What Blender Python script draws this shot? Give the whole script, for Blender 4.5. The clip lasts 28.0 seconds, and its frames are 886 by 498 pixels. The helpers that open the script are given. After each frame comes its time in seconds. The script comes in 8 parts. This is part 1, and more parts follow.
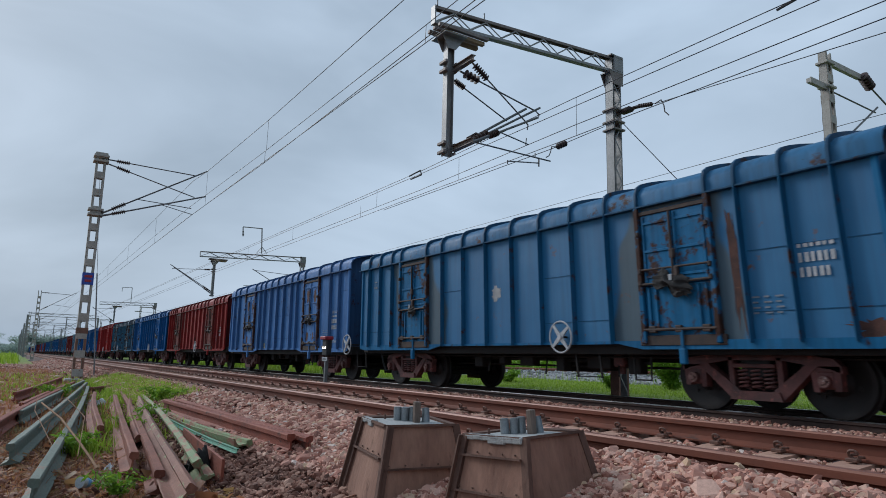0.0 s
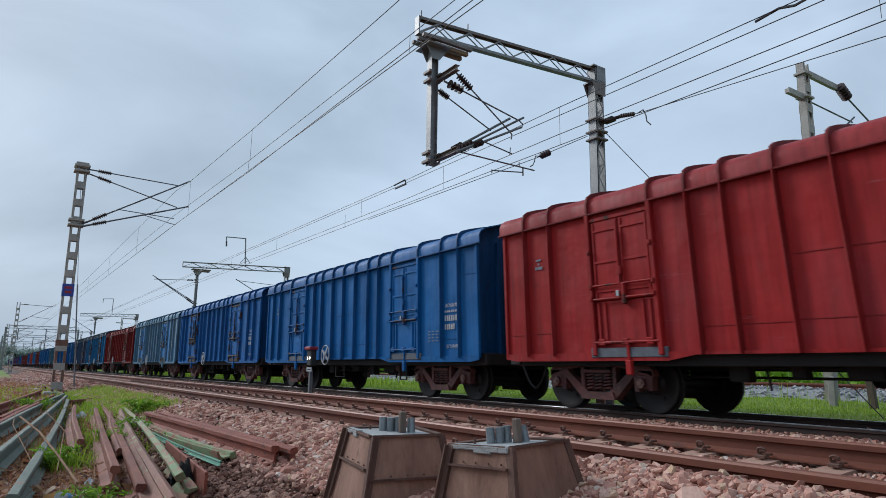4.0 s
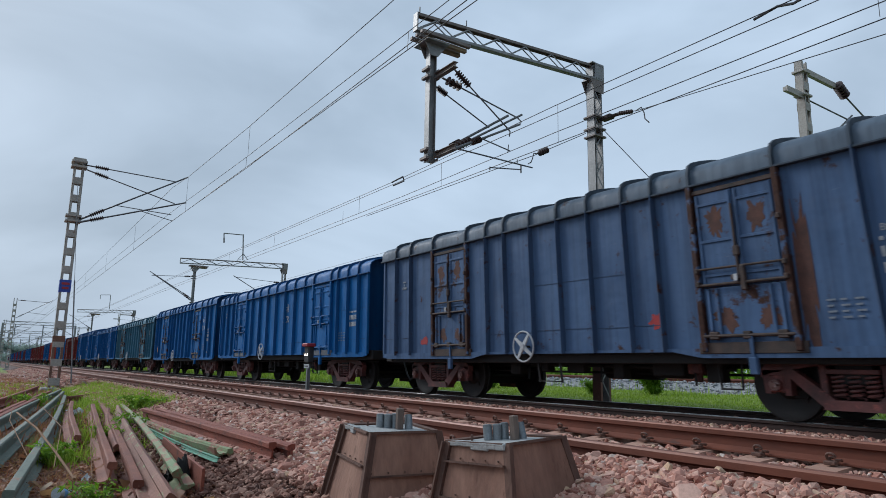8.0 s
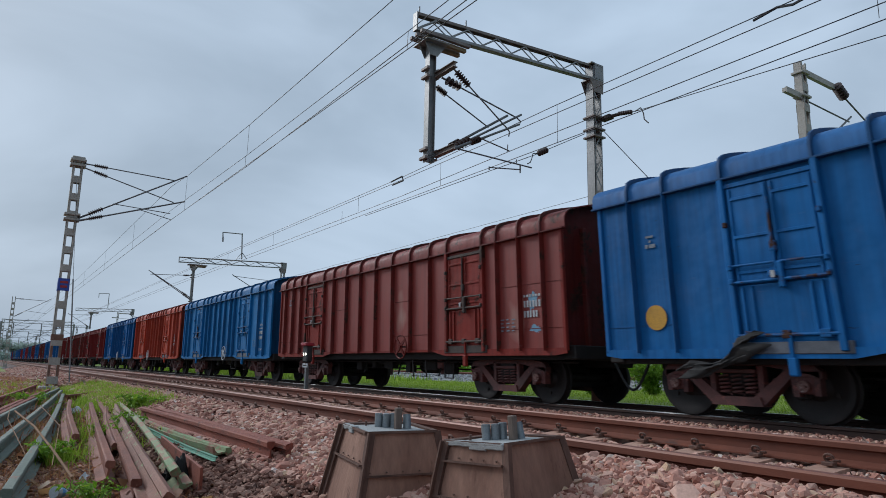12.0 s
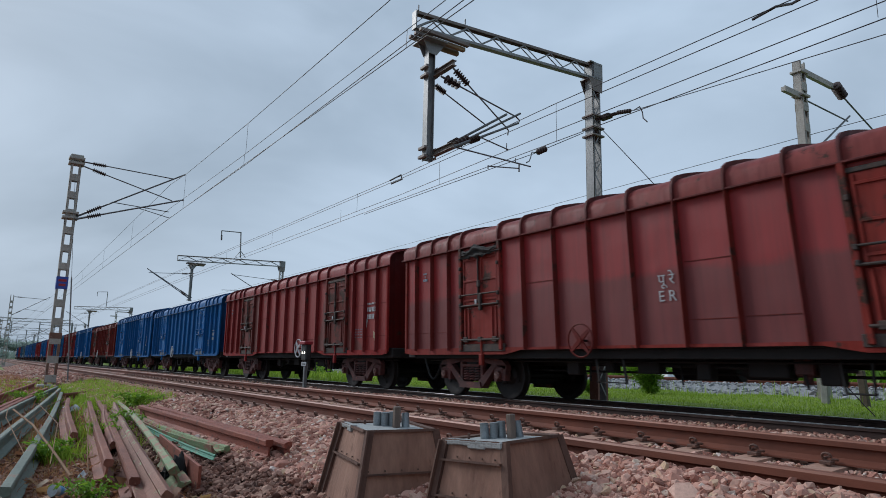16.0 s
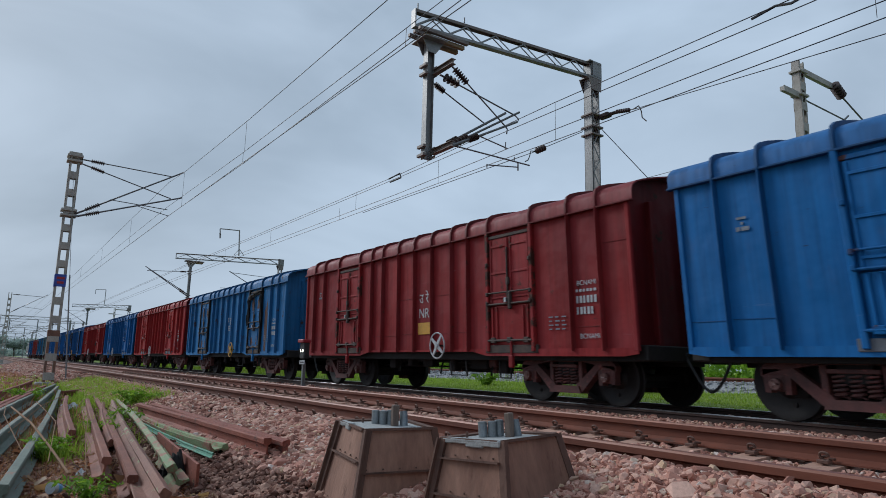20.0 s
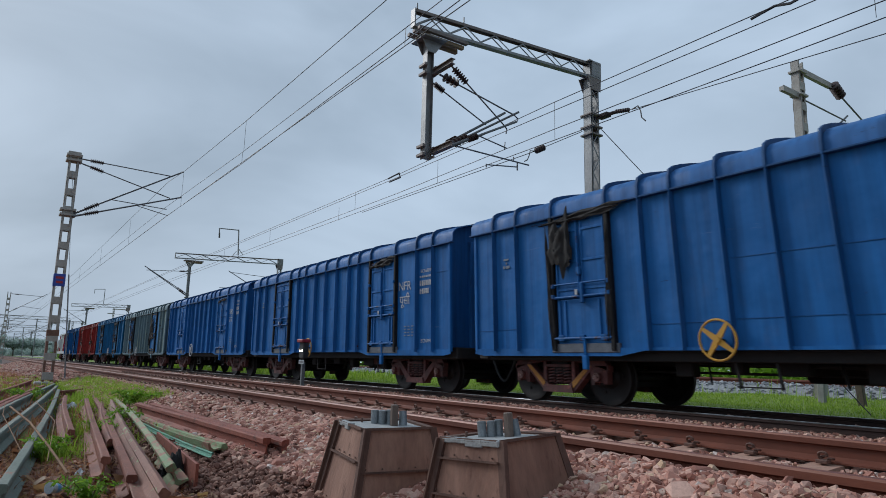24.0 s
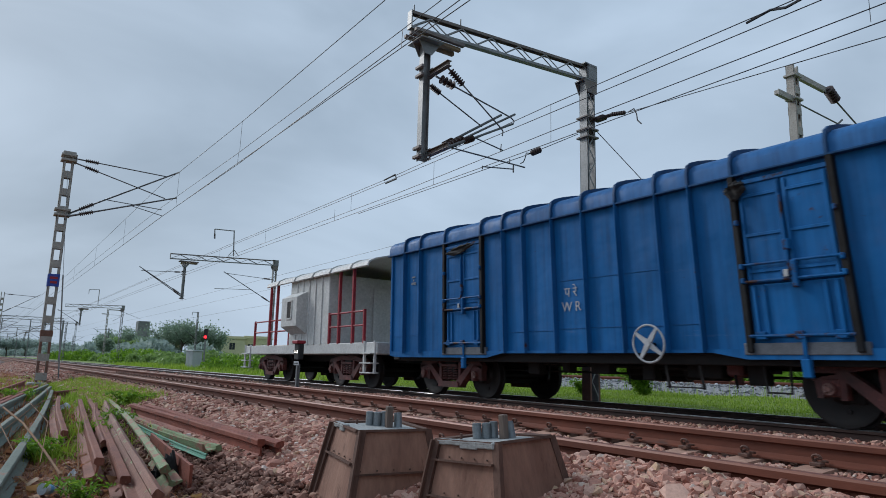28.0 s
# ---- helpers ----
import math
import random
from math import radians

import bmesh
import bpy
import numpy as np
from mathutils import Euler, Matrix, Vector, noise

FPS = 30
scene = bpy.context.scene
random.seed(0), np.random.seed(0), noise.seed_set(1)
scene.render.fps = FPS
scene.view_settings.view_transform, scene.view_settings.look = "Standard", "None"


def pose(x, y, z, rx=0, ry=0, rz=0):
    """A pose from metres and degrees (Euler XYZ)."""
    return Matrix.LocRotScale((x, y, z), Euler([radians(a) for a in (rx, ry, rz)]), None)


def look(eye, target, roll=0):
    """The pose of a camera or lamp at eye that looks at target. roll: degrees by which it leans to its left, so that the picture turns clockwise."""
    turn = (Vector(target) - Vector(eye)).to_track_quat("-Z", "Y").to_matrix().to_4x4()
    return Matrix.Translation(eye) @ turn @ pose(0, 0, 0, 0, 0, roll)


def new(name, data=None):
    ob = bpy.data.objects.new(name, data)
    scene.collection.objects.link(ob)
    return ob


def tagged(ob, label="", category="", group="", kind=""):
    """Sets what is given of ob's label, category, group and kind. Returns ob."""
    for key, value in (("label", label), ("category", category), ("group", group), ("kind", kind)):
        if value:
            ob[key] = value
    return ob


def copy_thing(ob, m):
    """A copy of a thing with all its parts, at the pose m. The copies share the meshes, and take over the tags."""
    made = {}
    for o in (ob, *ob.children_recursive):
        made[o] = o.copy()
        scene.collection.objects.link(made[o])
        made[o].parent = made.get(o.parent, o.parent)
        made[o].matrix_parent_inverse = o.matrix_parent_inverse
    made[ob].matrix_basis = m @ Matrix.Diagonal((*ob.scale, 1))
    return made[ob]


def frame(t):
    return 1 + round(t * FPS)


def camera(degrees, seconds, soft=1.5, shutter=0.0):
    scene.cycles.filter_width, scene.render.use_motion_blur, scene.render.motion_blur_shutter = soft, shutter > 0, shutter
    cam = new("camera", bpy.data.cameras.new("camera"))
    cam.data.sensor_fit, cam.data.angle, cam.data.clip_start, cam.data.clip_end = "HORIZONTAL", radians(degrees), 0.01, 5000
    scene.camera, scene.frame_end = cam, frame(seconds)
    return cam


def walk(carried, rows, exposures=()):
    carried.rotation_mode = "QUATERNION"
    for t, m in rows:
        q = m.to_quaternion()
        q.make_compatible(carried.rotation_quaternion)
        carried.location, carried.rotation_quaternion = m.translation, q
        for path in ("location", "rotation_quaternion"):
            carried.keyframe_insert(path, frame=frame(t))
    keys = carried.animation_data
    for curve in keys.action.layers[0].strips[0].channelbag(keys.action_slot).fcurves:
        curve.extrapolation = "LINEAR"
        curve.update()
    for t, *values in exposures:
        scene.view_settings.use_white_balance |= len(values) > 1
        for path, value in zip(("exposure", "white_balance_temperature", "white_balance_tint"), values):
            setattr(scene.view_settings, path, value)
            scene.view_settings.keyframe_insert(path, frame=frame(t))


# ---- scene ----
SECONDS = 28.0
EYE = Vector((0.0, 0.0, 0.66))
TRACK_A, TRACK_B, TRACK_C = 4.247, 10.26, 22.0      # centre lines, running along x
RAIL_A, RAIL_B, RAIL_C = 0.20, 0.0, 0.42            # rail tops
GAUGE = 1.745                                       # between the rails' centre lines

# ---- camera ----
# seconds, turn to the left of +y, tilt up, lean, all in degrees
PATH = [
    (0, 57.42, 9.65, 1.29), (0.5, 57.19, 9.82, 1.30), (1, 57.09, 9.81, 1.25), (1.5, 57.15, 9.82, 1.27), (2, 56.12, 10.22, 0.98),
    (2.5, 55.68, 11.09, 0.96), (3, 55.82, 11.02, 0.93), (3.5, 56.04, 10.73, 0.82), (5.5, 56.07, 10.24, 0.84), (6, 56.00, 10.38, 0.80),
    (6.5, 55.95, 10.34, 0.92), (7, 56.09, 10.20, 0.99), (7.5, 55.98, 10.27, 1.01), (8, 55.90, 10.22, 0.94), (8.5, 55.93, 10.26, 0.86),
    (9, 55.93, 10.12, 0.87), (9.5, 56.07, 10.01, 0.92), (10, 56.10, 9.91, 1.08), (10.5, 56.02, 9.89, 0.98), (11, 55.88, 9.98, 1.00),
    (11.5, 55.90, 10.15, 1.00), (12, 55.81, 10.20, 1.11), (12.5, 55.93, 9.99, 1.16), (14.5, 55.74, 10.05, 1.04),
    (15, 55.86, 9.96, 1.10), (15.5, 55.76, 10.09, 1.16), (16, 55.70, 10.09, 1.16), (16.5, 55.64, 10.20, 1.16),
    (17, 55.63, 10.13, 1.19), (17.5, 55.74, 9.99, 1.19), (18, 55.75, 9.79, 1.32), (18.5, 55.66, 9.91, 1.32), (19, 55.59, 10.01, 1.35),
    (19.5, 55.61, 10.01, 1.25), (20, 55.58, 9.97, 1.29), (20.5, 55.66, 9.89, 1.34), (21, 55.69, 9.83, 1.38), (21.5, 55.54, 9.99, 1.29),
    (23.5, 55.63, 9.90, 1.35), (24, 55.52, 9.95, 1.31), (24.5, 55.47, 10.02, 1.32), (25, 55.48, 10.05, 1.33), (25.5, 55.48, 9.94, 1.39),
    (26, 55.51, 9.85, 1.39), (26.5, 55.41, 9.91, 1.43), (27, 55.34, 9.96, 1.40), (27.5, 55.26, 10.07, 1.41), (28, 55.15, 10.11, 1.49),

]


def aim(turn, tilt, lean):
    a, b = radians(turn), radians(tilt)
    way = Vector((-math.sin(a) * math.cos(b), math.cos(a) * math.cos(b), math.sin(b)))
    return look(EYE, EYE + way, lean)


READOUT, EXPOSED = 0.72, 0.05                       # the sensor's read-out from top to bottom and each line's exposure, as parts of 1/30 s
cam = camera(67.88, SECONDS, soft=0.9, shutter=READOUT + EXPOSED)
scene.cycles.rolling_shutter_type = "TOP"
scene.cycles.rolling_shutter_duration = EXPOSED / (READOUT + EXPOSED)
walk(cam, [(t, aim(a, b, c)) for t, a, b, c in PATH],
     [(0, 0.20), (2.5, 0.32), (3.5, 0.36), (6, 0.33), (9, 0.30), (11, 0.23), (16, 0.18), (21, 0.14), (28, 0.16)])

# ---- world and light ----
world = bpy.data.worlds.new("sky")
scene.world = world
world.use_nodes = True
wn, wl = world.node_tree.nodes, world.node_tree.links
wn.clear()
w_out = wn.new("ShaderNodeOutputWorld")
w_sky = wn.new("ShaderNodeTexSky")
w_sky.sky_type, w_sky.sun_disc = "NISHITA", False
w_sky.sun_elevation, w_sky.sun_rotation = radians(34), radians(245)
w_sky.air_density, w_sky.dust_density = 1.5, 4.0
w_bg1 = wn.new("ShaderNodeBackground")
w_bg1.inputs["Strength"].default_value = 0.05
wl.new(w_sky.outputs[0], w_bg1.inputs["Color"])
w_co = wn.new("ShaderNodeTexCoord")
w_sep = wn.new("ShaderNodeSeparateXYZ")
wl.new(w_co.outputs["Generated"], w_sep.inputs[0])
w_map = wn.new("ShaderNodeMapping")
w_map.inputs["Scale"].default_value = (1.0, 1.0, 2.6)
wl.new(w_co.outputs["Generated"], w_map.inputs["Vector"])
w_n = wn.new("ShaderNodeTexNoise")
w_n.inputs["Scale"].default_value, w_n.inputs["Detail"].default_value, w_n.inputs["Roughness"].default_value = 1.7, 5.0, 0.5
w_n.inputs["Distortion"].default_value = 0.4
wl.new(w_map.outputs[0], w_n.inputs["Vector"])
w_ramp = wn.new("ShaderNodeValToRGB")
w_ramp.color_ramp.elements[0].position, w_ramp.color_ramp.elements[0].color = 0.34, (0.308, 0.402, 0.516, 1)
w_ramp.color_ramp.elements[1].position, w_ramp.color_ramp.elements[1].color = 0.68, (0.495, 0.618, 0.772, 1)
wl.new(w_n.outputs["Fac"], w_ramp.inputs["Fac"])
w_el = wn.new("ShaderNodeMapRange")          # an overcast sky grows brighter towards the zenith
w_el.inputs["From Min"].default_value, w_el.inputs["From Max"].default_value = 0.45, 1.0
w_el.inputs["To Min"].default_value, w_el.inputs["To Max"].default_value = 1.0, 1.2
wl.new(w_sep.outputs["Z"], w_el.inputs["Value"])
w_bg2 = wn.new("ShaderNodeBackground")
wl.new(w_ramp.outputs["Color"], w_bg2.inputs["Color"])
w_dot = wn.new("ShaderNodeVectorMath")       # and is dimmer away from the veiled sun
w_dot.operation = "DOT_PRODUCT"
w_dot.inputs[1].default_value = (-0.75, -0.35, 0.56)
wl.new(w_co.outputs["Generated"], w_dot.inputs[0])
w_az = wn.new("ShaderNodeValToRGB")
for p, v in ((0.30, 0.78), (0.46, 0.94), (0.60, 0.97), (0.71, 1.06), (0.80, 1.05), (0.88, 0.93), (0.975, 0.92)):
    e = w_az.color_ramp.elements.new(p)
    e.color = (v, v, v, 1)
w_az.color_ramp.elements[0].color = (0.72, 0.72, 0.72, 1)
w_az.color_ramp.elements[-1].color = (2.4, 2.4, 2.4, 1)
w_half = wn.new("ShaderNodeMapRange")
w_half.inputs["From Min"].default_value, w_half.inputs["From Max"].default_value = -1.0, 1.0
wl.new(w_dot.outputs["Value"], w_half.inputs["Value"])
wl.new(w_half.outputs[0], w_az.inputs["Fac"])
w_mul = wn.new("ShaderNodeMath")
w_mul.operation = "MULTIPLY"
wl.new(w_el.outputs[0], w_mul.inputs[0])
wl.new(w_az.outputs["Color"], w_mul.inputs[1])
wl.new(w_mul.outputs[0], w_bg2.inputs["Strength"])
w_mix = wn.new("ShaderNodeMixShader")
w_mix.inputs["Fac"].default_value = 0.9
wl.new(w_bg1.outputs[0], w_mix.inputs[1])
wl.new(w_bg2.outputs[0], w_mix.inputs[2])
wl.new(w_mix.outputs[0], w_out.inputs["Surface"])

sun = new("sun", bpy.data.lights.new("sun", "SUN"))
sun.data.energy, sun.data.angle, sun.data.color = 1.5, radians(20), (0.98, 0.985, 1.0)
sun.matrix_basis = look((-75, -35, 56), (0, 0, 0))


# ---- materials ----
class Nodes:
    """A node material in a few calls."""

    def __init__(self, name):
        self.mat = bpy.data.materials.new(name)
        self.mat.use_nodes = True
        self.t = self.mat.node_tree
        self.b = self.t.nodes["Principled BSDF"]

    def add(self, kind, **values):
        n = self.t.nodes.new(kind)
        for k, v in values.items():
            n.inputs[k.replace("_", " ")].default_value = v
        return n

    def join(self, a, b):
        self.t.links.new(a, b)

    def coords(self, scale=(1, 1, 1), shift=True):
        co = self.add("ShaderNodeTexCoord")
        mp = self.add("ShaderNodeMapping")
        mp.inputs["Scale"].default_value = scale
        self.join(co.outputs["Object"], mp.inputs["Vector"])
        if shift:
            info = self.add("ShaderNodeObjectInfo")
            mul = self.add("ShaderNodeMath")
            mul.operation = "MULTIPLY"
            mul.inputs[1].default_value = 37.0
            self.join(info.outputs["Random"], mul.inputs[0])
            self.join(mul.outputs[0], mp.inputs["Location"])
        return mp.outputs[0]

    def noise(self, scale, detail=4.0, rough=0.6, stretch=(1, 1, 1), shift=True):
        n = self.add("ShaderNodeTexNoise", Scale=scale, Detail=detail, Roughness=rough)
        self.join(self.coords(stretch, shift), n.inputs["Vector"])
        return n.outputs["Fac"]

    def ramp(self, fac, *stops):
        r = self.add("ShaderNodeValToRGB")
        e = r.color_ramp.elements
        while len(e) < len(stops):
            e.new(0.5)
        for el, (p, c) in zip(e, stops):
            el.position, el.color = p, (*c, 1) if len(c) == 3 else c
        self.join(fac, r.inputs["Fac"])
        return r.outputs["Color"]

    def mix(self, fac, a, b, kind="MIX"):
        m = self.t.nodes.new("ShaderNodeMix")
        m.data_type, m.blend_type = "RGBA", kind
        for i, v in ((0, fac), (6, a), (7, b)):
            if isinstance(v, (int, float)):
                m.inputs[i].default_value = v
            elif isinstance(v, tuple):
                m.inputs[i].default_value = (*v, 1)
            else:
                self.join(v, m.inputs[i])
        return m.outputs[2]

    def bump(self, fac, strength=0.3, distance=0.01):
        n = self.add("ShaderNodeBump", Strength=strength, Distance=distance)
        self.join(fac, n.inputs["Height"])
        self.join(n.outputs[0], self.b.inputs["Normal"])

    def finish(self, colour=None, rough=None, metal=None):
        for v, key in ((colour, "Base Color"), (rough, "Roughness"), (metal, "Metallic")):
            if v is None:
                continue
            if isinstance(v, tuple):
                self.b.inputs[key].default_value = (*v, 1)
            elif isinstance(v, (int, float)):
                self.b.inputs[key].default_value = v
            else:
                self.join(v, self.b.inputs[key])
        return self.mat


def mottled(name, a, b, scale, rough=0.8, metal=0.0, bump=0.3, dist=0.01, fine=None, stretch=(1, 1, 1), spots=None):
    """Two tones at two scales, with relief. spots: a third tone and how far it spreads."""
    n = Nodes(name)
    big = n.noise(scale, 5, 0.6, stretch)
    small = n.noise(fine or scale * 9, 4, 0.65, stretch)
    c = n.mix(n.ramp(big, (0.3, (0, 0, 0)), (0.7, (1, 1, 1))), a, b)
    c = n.mix(0.45, c, n.ramp(small, (0.25, (0.45, 0.45, 0.45)), (0.75, (1.25, 1.25, 1.25))), "MULTIPLY")
    if spots:
        s = n.noise(scale * 2.3, 6, 0.7, stretch)
        lo = 1.0 - spots[1]
        c = n.mix(n.ramp(s, (lo, (0, 0, 0)), (lo + 0.08, (1, 1, 1))), c, spots[0])
    n.bump(small, bump, dist)
    return n.finish(c, rough, metal)


def wagon_paint():
    """Sheet-steel paint; the object's colour is the paint, its alpha how far the rust has come."""
    n = Nodes("wagon_paint")
    info = n.add("ShaderNodeObjectInfo")
    fade = n.noise(0.8, 4, 0.6)
    c = n.mix(n.ramp(fade, (0.46, (0, 0, 0)), (0.75, (0.14, 0.14, 0.14))), info.outputs["Color"],
              n.mix(0.25, info.outputs["Color"], (0.30, 0.40, 0.5)))
    streak = n.noise(9.0, 3, 0.6, (1, 1, 0.05))
    c = n.mix(0.5, c, n.ramp(streak, (0.3, (0.5, 0.5, 0.5)), (0.6, (1.12, 1.12, 1.12))), "MULTIPLY")
    wash = n.noise(0.55, 5, 0.62, (1, 1, 0.7))
    c = n.mix(0.55, c, n.ramp(wash, (0.30, (0.62, 0.62, 0.64)), (0.68, (1.22, 1.20, 1.18))), "MULTIPLY")
    graze = n.noise(5.0, 6, 0.78, (0.12, 1, 1.5))
    c = n.mix(n.ramp(graze, (0.64, (0, 0, 0)), (0.70, (0.3, 0.3, 0.3))), c, n.mix(0.4, c, (0.32, 0.36, 0.40)))
    dust = n.noise(3.0, 6, 0.7, (1, 1, 0.5))
    c = n.mix(n.ramp(dust, (0.56, (0, 0, 0)), (0.8, (0.2, 0.2, 0.2))), c, (0.11, 0.095, 0.085))
    spot = n.noise(2.6, 7, 0.72)
    add = n.add("ShaderNodeMath")
    add.operation = "ADD"
    n.join(spot, add.inputs[0])
    n.join(info.outputs["Alpha"], add.inputs[1])
    rust_mask = n.ramp(add.outputs[0], (0.93, (0, 0, 0)), (1.0, (1, 1, 1)))
    rust_tone = n.ramp(n.noise(14, 5, 0.7), (0.3, (0.024, 0.013, 0.011)), (0.7, (0.072, 0.032, 0.022)))
    c = n.mix(rust_mask, c, rust_tone)
    scuff = n.noise(6.0, 6, 0.75, (0.45, 1, 1.6))
    c = n.mix(n.ramp(scuff, (0.66, (0, 0, 0)), (0.72, (0.75, 0.75, 0.75))), c, (0.022, 0.020, 0.022))
    dent = n.noise(1.3, 3, 0.45)
    n.bump(dent, 0.7, 0.08)
    n.b.inputs["Specular IOR Level"].default_value = 0.14
    return n.finish(c, n.ramp(dust, (0.3, (0.42, 0.42, 0.42)), (0.7, (0.65, 0.65, 0.65))))


PAINT = wagon_paint()
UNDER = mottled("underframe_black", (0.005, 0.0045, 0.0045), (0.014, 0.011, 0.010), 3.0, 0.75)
BOGIE = mottled("bogie_rust_paint", (0.15, 0.044, 0.039), (0.050, 0.022, 0.020), 3.0, 0.65, spots=((0.24, 0.066, 0.055), 0.42))
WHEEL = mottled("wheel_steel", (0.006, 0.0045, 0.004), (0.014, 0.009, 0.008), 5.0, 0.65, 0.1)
HOSE = mottled("hose_rubber", (0.015, 0.015, 0.015), (0.03, 0.03, 0.03), 6.0, 0.6)
DOORSTEEL = mottled("door_iron", (0.022, 0.018, 0.017), (0.07, 0.040, 0.030), 6.0, 0.75, spots=((0.13, 0.055, 0.03), 0.36))
WHITE = mottled("white_stencil", (0.50, 0.51, 0.52), (0.33, 0.35, 0.37), 9.0, 0.7, bump=0.05)
FAINT = mottled("worn_stencil", (0.20, 0.235, 0.28), (0.12, 0.15, 0.19), 9.0, 0.7, bump=0.05)
YELLOW = mottled("yellow_paint", (0.60, 0.31, 0.025), (0.42, 0.22, 0.03), 5.0, 0.6, bump=0.1)
RAIL_RUST = mottled("rail_rust", (0.085, 0.021, 0.010), (0.18, 0.046, 0.021), 1.7, 0.75, bump=0.3, stretch=(0.3, 1, 1), spots=((0.065, 0.028, 0.020), 0.40))
RAIL_DARK = mottled("rail_oily", (0.030, 0.017, 0.013), (0.085, 0.040, 0.029), 2.5, 0.7, bump=0.2, stretch=(0.3, 1, 1))
RAIL_TOP = mottled("rail_head", (0.23, 0.080, 0.046), (0.145, 0.047, 0.025), 3.0, 0.5, 0.15, 0.1, stretch=(0.2, 1, 1))
RAIL_SHINE = mottled("rail_head_bright", (0.5, 0.5, 0.5), (0.42, 0.42, 0.43), 3.0, 0.28, 0.9, 0.05, stretch=(0.1, 1, 1))
CONCRETE = mottled("sleeper_concrete", (0.42, 0.245, 0.18), (0.30, 0.165, 0.12), 2.2, 0.9, bump=0.4, spots=((0.15, 0.085, 0.06), 0.38))
PLINTH = mottled("concrete_grey", (0.36, 0.36, 0.34), (0.25, 0.25, 0.24), 5.0, 0.9, bump=0.4)
CLIP = mottled("clip_iron", (0.17, 0.078, 0.052), (0.080, 0.040, 0.030), 20.0, 0.7)
GALV = mottled("galvanised_steel", (0.28, 0.285, 0.285), (0.205, 0.21, 0.21), 2.0, 0.5, 0.55, 0.1)
MASTPAINT = mottled("mast_steel", (0.42, 0.40, 0.36), (0.30, 0.28, 0.25), 2.0, 0.6, 0.3, 0.1, spots=((0.20, 0.10, 0.06), 0.36))
INSUL = mottled("insulator_glaze", (0.030, 0.015, 0.013), (0.05, 0.024, 0.02), 5.0, 0.55, 0.0, 0.02)
WIRE = mottled("wire_copper_dark", (0.045, 0.045, 0.05), (0.075, 0.07, 0.07), 2.0, 0.5, 0.6, 0.02)
TUBE = mottled("cantilever_tube", (0.16, 0.165, 0.17), (0.10, 0.10, 0.105), 3.0, 0.5, 0.5, 0.05)
CHORD = mottled("weathered_angle_iron", (0.23, 0.205, 0.19), (0.15, 0.125, 0.115), 3.0, 0.6, 0.3, 0.1)
BLUEPLATE = mottled("blue_plate", (0.03, 0.09, 0.42), (0.03, 0.06, 0.3), 8.0, 0.6)
FORM = mottled("form_rust", (0.150, 0.066, 0.043), (0.33, 0.180, 0.126), 2.6, 0.8, 0.0, 0.6, stretch=(1, 1, 0.25), fine=30, spots=((0.10, 0.042, 0.027), 0.42))
FORM_EDGE = mottled("form_edge_rust", (0.065, 0.030, 0.021), (0.15, 0.078, 0.055), 5.0, 0.85, 0.0, 0.6, stretch=(1, 1, 0.35), fine=45)
BOLT = mottled("bolt_zinc", (0.30, 0.33, 0.345), (0.20, 0.22, 0.23), 14.0, 0.5, 0.5, 0.1)
RED = mottled("red_paint", (0.38, 0.020, 0.035), (0.27, 0.022, 0.032), 5.0, 0.5)
VAN = mottled("van_silver_grey", (0.66, 0.66, 0.64), (0.54, 0.54, 0.52), 1.4, 0.6, 0.0, 0.1, spots=((0.40, 0.35, 0.30), 0.34))


